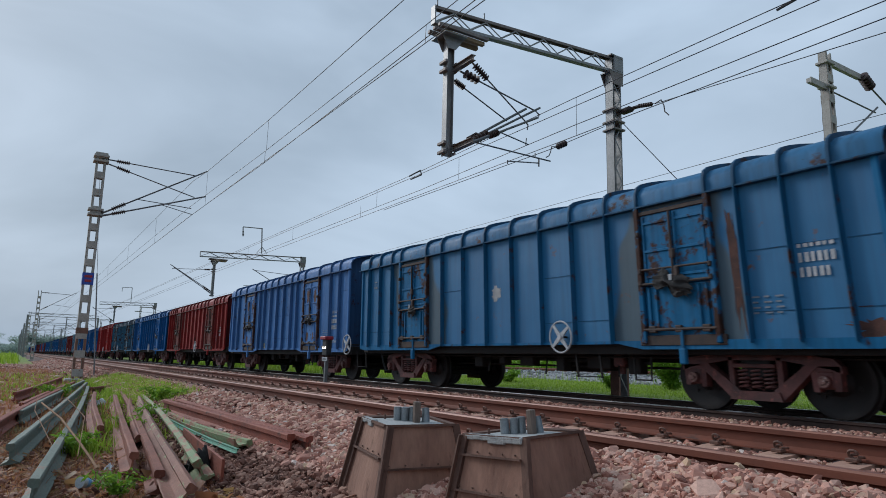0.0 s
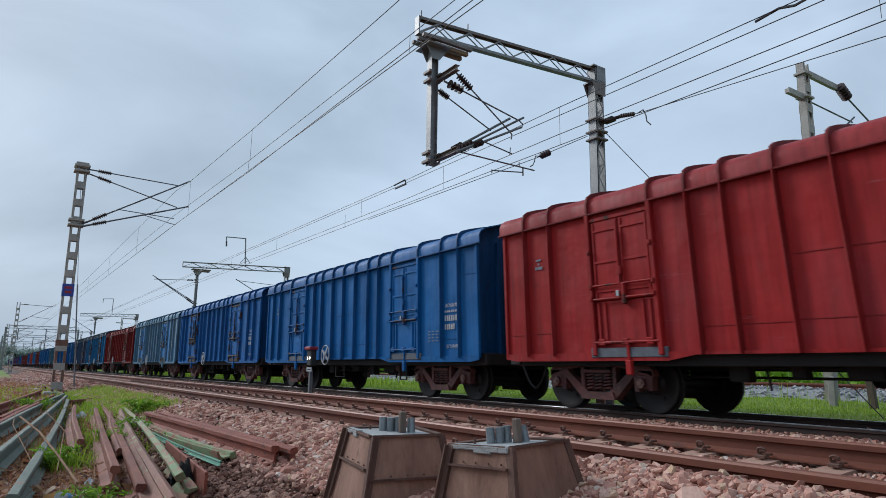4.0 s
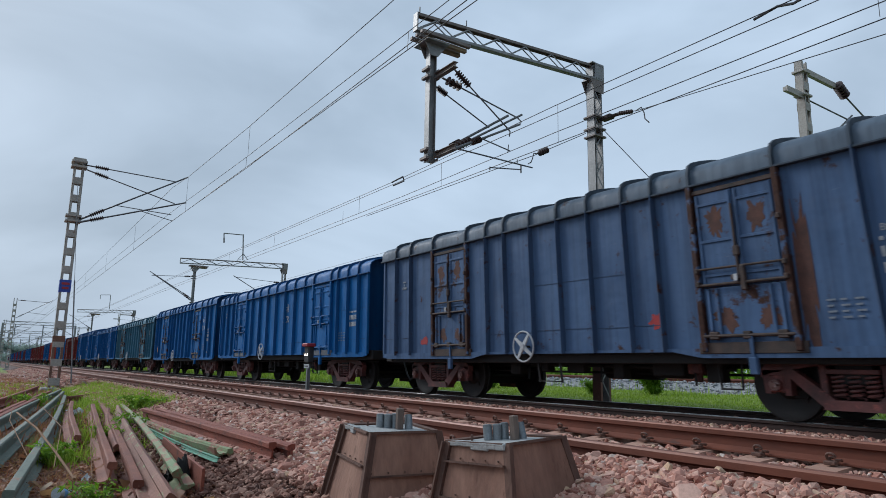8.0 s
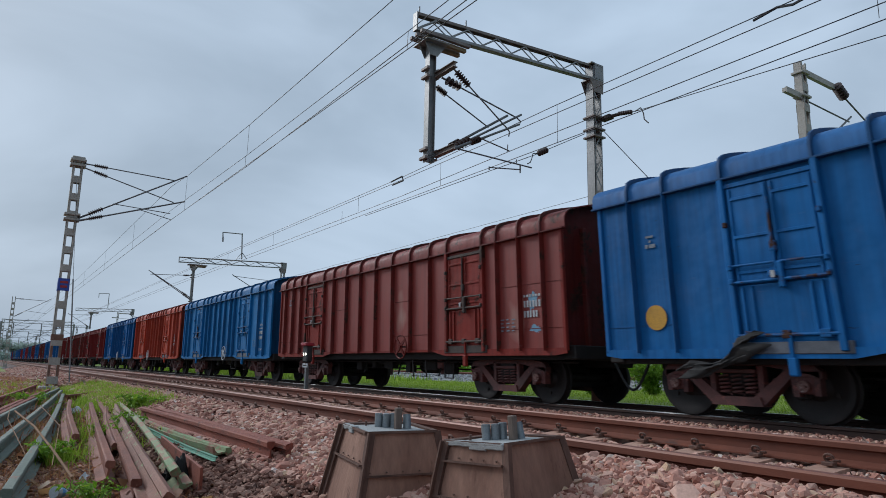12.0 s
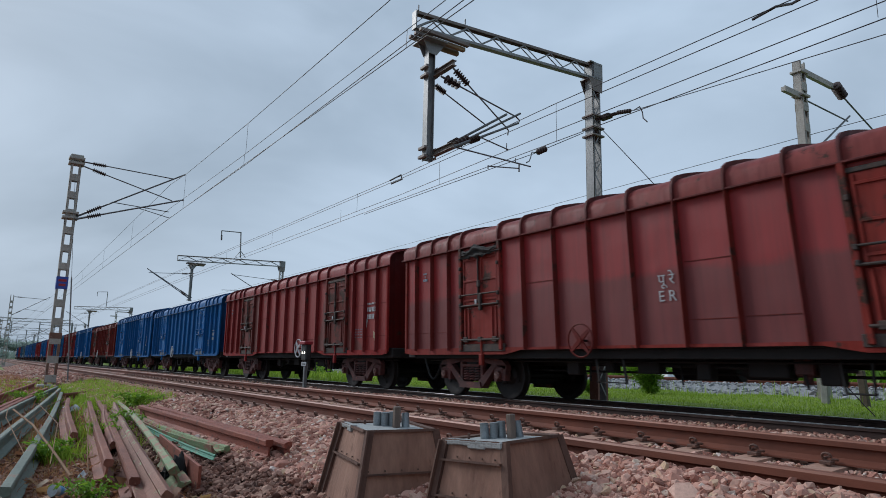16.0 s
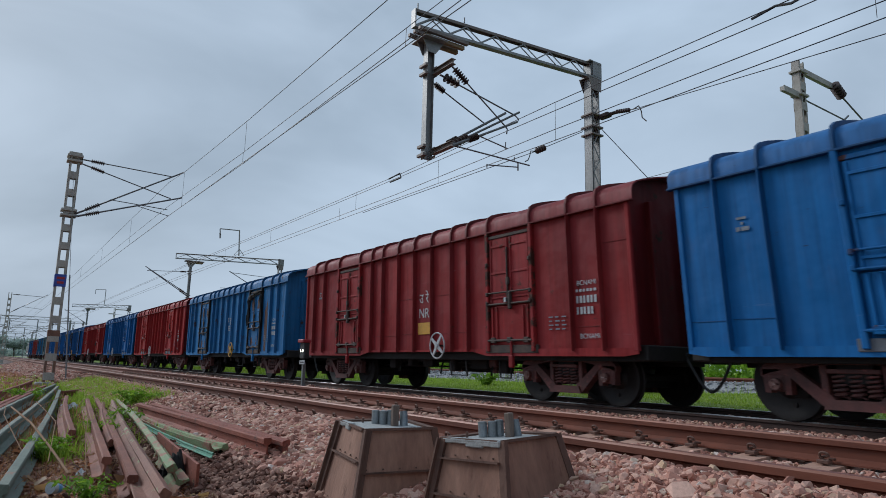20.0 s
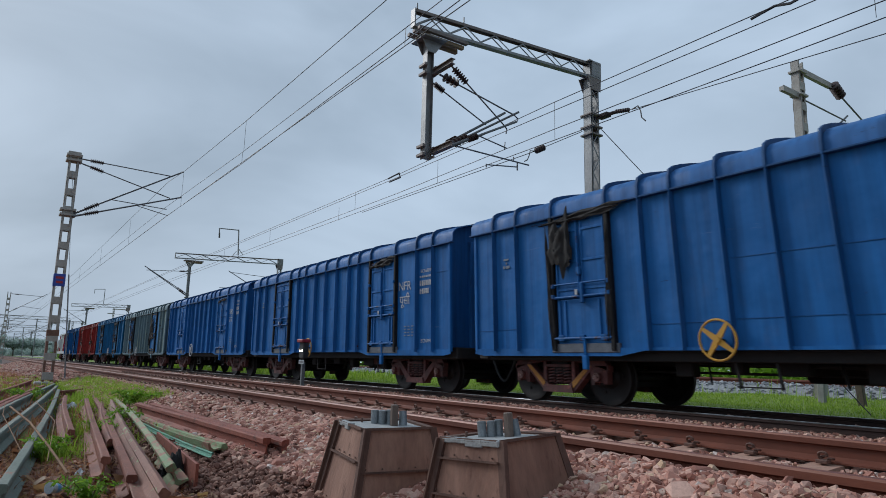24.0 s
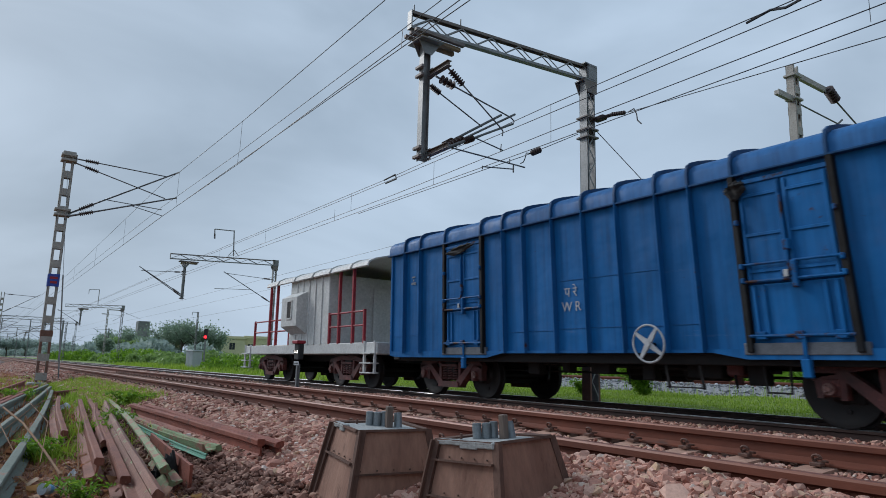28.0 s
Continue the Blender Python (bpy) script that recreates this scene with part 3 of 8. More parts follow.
stones("ballast_stones", 4500, on_bed(-1.3, 6, 1.75, 3.34), 0.028, STONE, "loose broken pinkish ballast stones", 15)
stones("ballast_stones", 2500, on_bed(0.4, 8, 3.4, 9.3), 0.04, STONE, "ballast stones along the tracks", 16)


def far_bank(rng, n):
    x, y = 2 - 46 * rng.uniform(0, 1, n) ** 0.9, rng.uniform(18.9, 22.0, n)
    return np.stack([x, y, step(y, ((18.8, -0.06), (19.9, 0.26), (24.1, 0.26))) + rng.uniform(-0.01, 0.04, n)], 1)


stones("grey_ballast_stones", 4500, far_bank, 0.055, STONE_GREY, "grey ballast stones on the farther bank", 8)


def dirt_scatter(rng, n):
    x, y = -1.6 - 12 * rng.uniform(0, 1, n) ** 1.4, rng.normal(1.74, 0.30, n)
    return np.stack([x, y, np.maximum(step(y, GROUND), step(y, BED)) + lumps(x, y, 4.0, 0.07) + rng.uniform(-0.005, 0.03, n)], 1)


stones("dirt_stones", 8000, dirt_scatter, 0.027, STONE_DARK, "dark stones trodden into the earth", 9)
def verge(rng, n):
    x, y = -14 - 46 * rng.uniform(0, 1, n) ** 0.8, rng.uniform(-2.5, 2.2, n)
    return np.stack([x, y, step(y, GROUND) + lumps(x, y, 4.0, 0.07) + rng.uniform(-0.01, 0.04, n)], 1)


stones("verge_stones", 4500, verge, 0.06, STONE, "loose stones and rubble on the verge", 12)
stones("dirt_pebbles", 4500, dirt_scatter, 0.016, STONE_DARK, "small pebbles trodden into the earth", 10)


# ---- the train ----
KINDS = {  # length of body, eave, crown, sill, stiffeners, door span, bogie centre, handwheel
    "long": dict(L=14.5, eave=3.30, crown=3.98, sill=1.01, ribs=(6.70, 6.01, 5.31, 2.72, 1.82, 0.92), door=(3.46, 4.80), bogie=5.03, wheel=-1.15),
    "short": dict(L=13.52, eave=3.47, crown=4.12, sill=0.95, ribs=(6.06, 5.34, 2.22, 1.60, 0.78), door=(2.95, 4.30), bogie=4.70, wheel=1.42),
}
HALF = 1.6


def roof_line(k, grow=0.0):
    e, c = k["eave"], k["crown"]
    d = c - e
    pts = [(-1.60, 0.0), (-1.595, 0.30), (-1.55, 0.44), (-1.44, 0.56), (-1.25, 0.66), (-0.95, 0.78), (-0.5, 0.93), (0.0, 1.0)]
    line = [(y, e + d * z) for y, z in pts] + [(-y, e + d * z) for y, z in pts[-2::-1]]
    return [(y * (1 + grow / 1.6), z + (grow if abs(y) < 1.59 else 0)) for y, z in line]


def strip(sh, line, x0, x1, thick):
    """A bent plate: a line of (y, z) pushed from x0 to x1, thick metres deep inwards."""
    inner = [(y * (1 - thick / 1.6), z - thick) for y, z in line]
    sh.prism(line + inner[::-1], x0, x1, "x")
    return sh


def wheelset_mesh():
    sh = Mesh()
    sh.rod((0, -1.05, 0), (0, 1.05, 0), 0.075, 10)
    for s in (-1, 1):
        rings = ((0.80, 0.535), (0.835, 0.535), (0.84, 0.505), (0.93, 0.498), (0.935, 0.44), (0.915, 0.40), (0.89, 0.20), (0.945, 0.14), (0.945, 0.075))
        inner = ((0.80, 0.44), (0.83, 0.40), (0.85, 0.20), (0.80, 0.14), (0.80, 0.075))
        prof = [(s * y, r) for y, r in inner[::-1] + rings]
        n = 28
        verts = [(r * math.cos(2 * math.pi * i / n), y, r * math.sin(2 * math.pi * i / n)) for i in range(n) for y, r in prof]
        m = len(prof)
        faces = [(i * m + j, i * m + j + 1, ((i + 1) % n) * m + j + 1, ((i + 1) % n) * m + j) for i in range(n) for j in range(m - 1)]
        sh.raw(verts, faces)
        for a in range(0, 360, 120):          # lifting holes' bosses, which show the wheel turning
            p = Vector((0.29 * math.cos(radians(a)), s * 0.905, 0.29 * math.sin(radians(a))))
            sh.rod(p, p + Vector((0, s * 0.02, 0)), 0.035, 8)
    return sh


def side_frame_mesh(s):
    sh = Mesh()
    y0, y1 = (s * 1.06, s * 1.20)
    lo, hi = min(y0, y1), max(y0, y1)
    sh.prism([(-1.22, 0.60), (-1.22, 0.70), (-1.12, 0.80), (-0.45, 0.90), (0.45, 0.90), (1.12, 0.80), (1.22, 0.70), (1.22, 0.60), (1.08, 0.66), (0.42, 0.77), (-0.42, 0.77), (-1.08, 0.66)], lo, hi, "y")
    for q in (-1, 1):
        sh.prism([(q * 1.20, 0.70), (q * 0.80, 0.70), (q * 0.82, 0.36), (q * 0.90, 0.36), (q * 0.90, 0.62), (q * 1.10, 0.62), (q * 1.10, 0.38), (q * 1.18, 0.38)], lo, hi, "y")
        sh.prism([(q * 0.92, 0.70), (q * 0.76, 0.72), (q * 0.26, 0.34), (q * 0.30, 0.20), (q * 0.40, 0.22)], lo - 0.012, hi + 0.012, "y")
        sh.box(min(q * 0.33, q * 0.42), max(q * 0.33, q * 0.42), lo, hi, 0.3, 0.82, 0.01)
    sh.prism([(-0.40, 0.20), (0.40, 0.20), (0.36, 0.33), (-0.36, 0.33)], lo - 0.05, hi + 0.05, "y")
    sh.box(-0.32, 0.32, lo - 0.03, hi + 0.03, 0.66, 0.72, 0.008)
    return sh


def spring_mesh():
    sh = Mesh()
    pts = [(0.078 * math.cos(a), 0.060 * math.sin(a), 0.015 + 0.28 * a / (2 * math.pi * 5)) for a in np.linspace(0, 2 * math.pi * 5, 51)]
    return sh.tube(pts, 0.019, 5)


def door_leaf_mesh(w, h, y):
    sh = Mesh()
    sh.box(0.01, w - 0.01, y - 0.035, y, 0.0, h, 0.006)
    for z in (h * 0.10, h * 0.46, h * 0.86):
        sh.box(0.03, w - 0.03, y - 0.055, y - 0.034, z, z + 0.045, 0.006)
    for x in (0.03, w - 0.075):
        sh.box(x, x + 0.045, y - 0.055, y - 0.034, 0.02, h - 0.02, 0.006)
    return sh


def text_mesh(words, size):
    cu = bpy.data.curves.new("lettering", "FONT")
    cu.body, cu.size, cu.align_x, cu.extrude = words, size, "CENTER", 0.001
    tmp = bpy.data.objects.new("tmp", cu)
    scene.collection.objects.link(tmp)
    bpy.context.view_layer.update()
    me = bpy.data.meshes.new_from_object(tmp.evaluated_get(bpy.context.evaluated_depsgraph_get()))
    bpy.data.objects.remove(tmp)
    me.name = "lettering"
    me.materials.clear()
    me.materials.append(WHITE)
    return me


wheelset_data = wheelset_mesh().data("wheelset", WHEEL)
frame_data = {s: side_frame_mesh(s).data("side_frame", BOGIE) for s in (-1, 1)}
spring_data = spring_mesh().data("spring", BOGIE)


def hub_mesh(s):
    sh = Mesh()
    sh.box(-0.12, 0.12, min(s * 1.05, s * 1.21), max(s * 1.05, s * 1.21), 0.40, 0.64, 0.02)
    sh.rod((0, s * 1.20, 0.5), (0, s * 1.27, 0.5), 0.085, 12)
    for a in range(3):
        p = Vector((0.05 * math.cos(a * 2.09), s * 1.265, 0.5 + 0.05 * math.sin(a * 2.09)))
        sh.rod(p, p + Vector((0, s * 0.02, 0)), 0.016, 6)
    return sh


hub_data = {s: hub_mesh(s).data("axle_box", BOGIE) for s in (-1, 1)}
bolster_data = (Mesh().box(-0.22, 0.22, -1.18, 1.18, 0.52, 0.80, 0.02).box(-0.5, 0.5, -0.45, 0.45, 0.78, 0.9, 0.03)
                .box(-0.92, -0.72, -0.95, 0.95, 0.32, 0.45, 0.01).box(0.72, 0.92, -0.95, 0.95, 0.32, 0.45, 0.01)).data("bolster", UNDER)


CAP = mottled("worn_cap", (0.26, 0.13, 0.11), (0.14, 0.07, 0.06), 9.0, 0.5, 0.2, spots=((0.42, 0.36, 0.34), 0.42))
cap_data = Mesh().rod((0, -1.27, 0.5), (0, -1.285, 0.5), 0.075, 12).rod((0, -1.285, 0.5), (0, -1.30, 0.5), 0.035, 8).data("end_cap", CAP)


def bogie(parent, x):
    b = part("bogie", Mesh().box(-0.55, 0.55, -0.62, 0.62, 0.45, 0.60, 0.02).rod((0, 0, 0.8), (0, 0, 0.97), 0.2, 12), UNDER, parent, "rusty cast-steel bogie", pose(x, 0, 0))
    part("bolster", bolster_data, None, b)
    for s in (-1, 1):
        part("side_frame", frame_data[s], None, b, "rust-red cast side frame")
        for q in (-1, 1):
            part("axle_box", hub_data[s], None, b, "", pose(q, 0, 0))
    for q in (-1, 1):
        part("end_cap", cap_data, None, b, "worn pale axle end cap", pose(q, 0, 0))
    for q in (-0.2, 0.0, 0.2):
        part("coil_spring", spring_data, None, b, "", pose(q, -1.15, 0.34))
    for q in (-1, 1):
        part("wheelset", wheelset_data, None, b, "dark steel wheels on an axle", pose(q, 0, 0.5))
    return b


def coupler_mesh(q):
    sh = Mesh()
    sh.box(min(0, q * 0.30), max(0, q * 0.30), -0.08, 0.08, 0.96, 1.14, 0.02)
    sh.prism([(q * 0.26, -0.10), (q * 0.26, 0.12), (q * 0.40, 0.18), (q * 0.47, 0.10), (q * 0.44, 0.02), (q * 0.47, -0.10), (q * 0.36, -0.16)], 0.92, 1.18, "z")
    return sh


def hose_mesh(q):
    pts = [(q * u, -0.42 - 0.04 * u, 0.92 - 0.60 * math.sin(min(1.0, u / 0.46) * math.pi / 2)) for u in np.linspace(0, 0.47, 9)]
    return Mesh().tube(pts, 0.026, 7).rod((0, -0.42, 0.94), (q * 0.06, -0.42, 0.9), 0.035, 8)


def handwheel_mesh():
    sh = Mesh()
    sh.ring((0, 0, 0), 0.29, 0.017, "y", 32, 7)
    for a in (20, 110, 200, 290):
        d = Vector((math.cos(radians(a)), 0, math.sin(radians(a))))
        n = Vector((-d.z, 0, d.x))
        sh.raw([d * 0.03 + n * 0.045 + Vector((0, y, 0)) for y in (-0.02, 0.012)] + [d * 0.03 - n * 0.045 + Vector((0, y, 0)) for y in (-0.02, 0.012)] +
               [d * 0.28 + n * 0.024 + Vector((0, y, 0)) for y in (-0.012, 0.008)] + [d * 0.28 - n * 0.024 + Vector((0, y, 0)) for y in (-0.012, 0.008)],
               [(0, 2, 6, 4), (1, 5, 7, 3), (0, 4, 5, 1), (2, 3, 7, 6), (0, 1, 3, 2), (4, 6, 7, 5)])
    sh.rod((0, -0.04, 0), (0, 0.02, 0), 0.05, 12)
    return sh


def build_wagon(kind):
    k = KINDS[kind]
    L, e, sl = k["L"], k["eave"], k["sill"]
    h = L / 2
    w = thing("covered_wagon", pose(0, 0, 0), "covered steel goods wagon with ribbed sides", "goods wagon", "wagons of the passing train")
    # side walls: a plate with pressed seams; the sill hangs lower at the doors
    for s in (-1, 1):
        sh = Mesh()
        y0, y1 = sorted((s * 1.535, s * 1.56))
        sh.box(-h, h, y0, y1, sl, e, 0.0)
        seams = []
        if s < 0:
            for a, b in zip((-h, *[-r for r in k["ribs"]], *k["ribs"][::-1]), (*[-r for r in k["ribs"]], *k["ribs"][::-1], h)):
                for z, odds in ((0.42, 0.9), (1.30, 0.55), (1.86, 0.15)):
                    if random.random() < odds and b - a < 1.6:
                        seams.append((a + 0.05, b - 0.03, sl + z + random.uniform(-0.012, 0.012)))
        wall = part("side_wall", sh, PAINT, w)
        for a, b, z in seams:
            part("panel_seam", Mesh().box(a, b, -1.569, -1.56, z, z + 0.011), PAINT, wall)
    for s in (-1, 1):
        d0, d1 = k["door"][0] - 0.35, h
        y0, y1 = sorted((s * 1.575, s * 1.60))
        sh = Mesh()
        sh.prism([(-h, sl), (-h, sl - 0.05), (-h + 0.3, sl - 0.09), (-d0 - 0.25, sl - 0.09), (-d0 + 0.25, sl), (d0 - 0.25, sl), (d0 + 0.25, sl - 0.09), (h - 0.3, sl - 0.09), (h, sl - 0.05), (h, sl),
                  (h, sl + 0.05), (-h, sl + 0.05)], y0, y1, "y")
        part("side_sill", sh, PAINT, w)
    for q in (-1, 1):
        sh = Mesh()
        x0, x1 = sorted((q * (h - 0.03), q * (h - 0.005)))
        line = roof_line(k)
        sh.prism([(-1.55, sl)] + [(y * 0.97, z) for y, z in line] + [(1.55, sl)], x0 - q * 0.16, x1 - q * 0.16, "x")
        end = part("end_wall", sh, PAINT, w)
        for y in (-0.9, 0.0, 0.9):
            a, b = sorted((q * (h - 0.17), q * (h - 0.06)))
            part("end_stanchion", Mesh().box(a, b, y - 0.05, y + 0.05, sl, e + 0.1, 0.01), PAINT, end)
        a, b = sorted((q * (h - 0.08), q * (h + 0.005)))
        part("corner_post", Mesh().box(a, b, -1.605, -1.535, sl, e, 0.012), PAINT, w)
        a, b = sorted((q * (h - 0.25), q * (h + 0.06)))
        part("headstock", Mesh().box(a, b, -1.45, 1.45, sl - 0.16, sl + 0.1, 0.02), UNDER, w)
        part("coupler", coupler_mesh(q), UNDER, w, "", pose(q * (h + 0.02), 0, 0))
        part("brake_hose", hose_mesh(q), HOSE, w, "black rubber brake hose", pose(q * (h + 0.02), 0, 0))
    # ribs, near side one by one
    xs = sorted({*[-r for r in k["ribs"]], *k["ribs"], 0.0})
    rib = Mesh().prism([(-0.016, -1.555), (-0.010, -1.655), (0.010, -1.668), (0.020, -1.640), (0.024, -1.555)], sl, e + 0.02, "z").data("stiffener", PAINT)
    for x in xs:
        part("stiffener", rib, None, w, "", pose(x, 0, 0))
    sh = Mesh()
    for x in xs:
        sh.box(x - 0.04, x + 0.04, 1.555, 1.63, sl, e)
    part("far_stiffeners", sh, PAINT, w)
    # roof
    part("roof", strip(Mesh(), roof_line(k), -h - 0.10, h + 0.10, 0.02), PAINT, w, "curved sheet-steel roof with raised bands")
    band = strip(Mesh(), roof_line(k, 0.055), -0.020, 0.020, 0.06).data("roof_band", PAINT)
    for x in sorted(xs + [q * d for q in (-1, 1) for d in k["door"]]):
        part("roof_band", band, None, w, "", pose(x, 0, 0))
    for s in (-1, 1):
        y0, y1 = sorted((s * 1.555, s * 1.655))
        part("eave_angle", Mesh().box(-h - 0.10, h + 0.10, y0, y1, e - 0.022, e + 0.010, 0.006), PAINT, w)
    # doors of the near side
    d0, d1 = k["door"]
    for q in (-1, 1):
        cx = q * (d0 + d1) / 2
        wd = d1 - d0
        top = e - 0.16
        bot = sl + 0.22
        door = part("door", Mesh().box(-wd / 2 - 0.05, wd / 2 + 0.05, -1.565, -1.552, bot - 0.10, top + 0.09), PAINT, w, "double-leaf wagon door", pose(cx, 0, 0))
        for a, b in ((-wd / 2 - 0.06, -wd / 2 + 0.03), (wd / 2 - 0.03, wd / 2 + 0.06)):
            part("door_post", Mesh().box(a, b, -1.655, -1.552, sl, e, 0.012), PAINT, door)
        part("door_head", Mesh().box(-wd / 2, wd / 2, -1.62, -1.552, top, top + 0.07, 0.01), DOORSTEEL, door)
        hl = top - bot - 0.72
        for i, a in enumerate((-wd / 2 + 0.04, 0.0)):
            part("door_leaf", door_leaf_mesh(wd / 2 - 0.04, hl, 0), PAINT, door, "", pose(a, -1.565, bot + 0.72))
        flap = Mesh().box(-wd / 2 + 0.05, wd / 2 - 0.05, -1.595, -1.562, bot, bot + 0.70, 0.008)
        for a in (-wd / 2 + 0.10, wd / 2 - 0.16, -wd / 2 + 0.24, wd / 2 - 0.30):
            flap.box(a, a + 0.05, -1.625, -1.594, bot + 0.01, bot + 0.69, 0.008)
        part("drop_flap", flap, PAINT, door, "lower hinged flap")
        part("hinge_bar", Mesh().rod((-wd / 2, -1.64, bot), (wd / 2, -1.64, bot), 0.024, 8).box(-wd / 2 + 0.10, -wd / 2 + 0.24, -1.66, -1.60, bot - 0.05, bot + 0.06, 0.01)
             .box(wd / 2 - 0.24, wd / 2 - 0.10, -1.66, -1.60, bot - 0.05, bot + 0.06, 0.01).box(-0.06, 0.06, -1.66, -1.60, bot - 0.05, bot + 0.06, 0.01), DOORSTEEL, door)
        lock = Mesh().rod((-wd / 2 + 0.02, -1.655, bot + 0.74), (wd / 2 - 0.02, -1.655, bot + 0.74), 0.022, 8)
        lock.rod((-wd / 2 + 0.02, -1.65, bot + 0.98), (wd / 2 - 0.02, -1.65, bot + 0.98), 0.018, 8)
        lock.box(-0.11, 0.03, -1.70, -1.62, bot + 0.78, bot + 0.86, 0.015).box(0.02, 0.10, -1.69, -1.62, bot + 0.62, bot + 0.98, 0.015)
        lock.box(-0.05, 0.05, -1.68, -1.62, bot + 1.12, bot + 1.28, 0.02).rod((0, -1.66, bot + 0.8), (0, -1.66, bot + 1.9), 0.02, 8)
        for a in (-wd / 2 - 0.02, wd / 2 - 0.03):
            for z in (0.72, 0.92, 1.55):
                lock.box(a, a + 0.06, -1.69, -1.62, bot + z, bot + z + 0.08, 0.012)
        part("lock_gear", lock, DOORSTEEL, door, "worn iron locking bars")
        part("seal", Mesh().box(-0.06, 0.0, -1.712, -1.70, bot + 0.76, bot + 0.86, 0.004), WHITE, door, "white lock seal")
        part("door_arm", Mesh().bar((0.05, -1.64, bot), (0.02, -1.60, sl - 0.10), 0.05, 0.04, (0, 1, 0)).box(-0.03, 0.09, -1.66, -1.58, sl - 0.32, sl - 0.08, 0.015), PAINT, door)
    # underframe and its gear
    sh = Mesh().box(-h + 0.1, h - 0.1, -0.30, 0.30, 0.72, sl + 0.02, 0.01).box(-h + 0.2, h - 0.2, -1.50, 1.50, sl - 0.02, sl + 0.06)
    for s in (-1, 1):
        y0, y1 = sorted((s * 1.30, s * 1.42))
        sh.box(-h + 0.1, h - 0.1, y0, y1, sl - 0.17, sl, 0.01)
    for x in np.linspace(-h + 1, h - 1, 9):
        sh.box(x - 0.05, x + 0.05, -1.35, 1.35, sl - 0.15, sl, 0.0)
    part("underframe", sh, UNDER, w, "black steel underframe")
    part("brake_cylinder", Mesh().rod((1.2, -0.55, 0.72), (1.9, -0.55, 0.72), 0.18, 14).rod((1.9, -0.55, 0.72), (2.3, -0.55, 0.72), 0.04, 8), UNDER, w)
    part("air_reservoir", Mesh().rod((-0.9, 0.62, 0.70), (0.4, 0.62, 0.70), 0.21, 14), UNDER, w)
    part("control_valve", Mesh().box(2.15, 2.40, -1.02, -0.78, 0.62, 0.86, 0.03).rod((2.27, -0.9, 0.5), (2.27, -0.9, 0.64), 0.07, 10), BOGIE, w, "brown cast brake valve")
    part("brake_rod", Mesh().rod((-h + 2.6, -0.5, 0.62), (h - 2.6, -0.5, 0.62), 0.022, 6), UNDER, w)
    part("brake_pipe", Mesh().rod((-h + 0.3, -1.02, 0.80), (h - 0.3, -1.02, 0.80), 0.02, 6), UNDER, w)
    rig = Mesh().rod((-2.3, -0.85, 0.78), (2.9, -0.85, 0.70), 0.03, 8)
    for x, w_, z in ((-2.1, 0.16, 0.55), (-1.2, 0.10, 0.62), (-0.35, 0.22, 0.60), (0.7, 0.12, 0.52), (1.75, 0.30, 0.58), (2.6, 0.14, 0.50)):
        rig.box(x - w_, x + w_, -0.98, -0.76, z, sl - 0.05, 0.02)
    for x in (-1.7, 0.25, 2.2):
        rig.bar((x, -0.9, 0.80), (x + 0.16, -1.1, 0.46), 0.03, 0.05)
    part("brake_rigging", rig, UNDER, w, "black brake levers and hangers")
    br = Mesh()
    for x in (-0.5, 0.1):
        br.bar((x, -1.36, sl - 0.05), (x + 0.06, -1.36, 0.42), 0.045, 0.02, (0, 1, 0))
    br.bar((-0.5, -1.36, 0.44), (0.16, -1.36, 0.44), 0.02, 0.02)
    part("step_bracket", br, UNDER, w, "", pose(k["wheel"] + 0.55, 0, 0))
    part("safety_loop", Mesh().tube([(2.9, -1.3, 0.8), (2.92, -1.3, 0.42), (3.25, -1.3, 0.42), (3.27, -1.3, 0.8)], 0.02, 6), UNDER, w)
    wheel = part("handwheel", handwheel_mesh(), WHITE, w, "round spoked brake handwheel", pose(k["wheel"], -1.72, sl + 0.14, 0, random.uniform(0, 80), 0))
    part("spindle", Mesh().rod((0, 0, 0), (0, 0.45, 0), 0.022, 8), UNDER, wheel)
    for q in (-1, 1):
        bogie(w, q * k["bogie"])
    return w


def patched_paint(name, a, b, spread, rust):
    """Old paint showing through in large patches."""
    n = Nodes(name)
    c = n.mix(n.ramp(n.noise(0.55, 3, 0.5, (1, 1, 0.6)), (spread - 0.03, (0, 0, 0)), (spread + 0.03, (1, 1, 1))), b, a)
    c = n.mix(0.45, c, n.ramp(n.noise(9.0, 3, 0.6, (1, 1, 0.05)), (0.3, (0.6, 0.6, 0.6)), (0.6, (1.1, 1.1, 1.1))), "MULTIPLY")
    c = n.mix(n.ramp(n.noise(2.6, 7, 0.72), (0.94 - rust, (0, 0, 0)), (1.0 - rust, (1, 1, 1))), c, (0.12, 0.05, 0.03))
    n.bump(n.noise(1.6, 2, 0.4), 0.35, 0.05)
    return n.finish(c, 0.55)


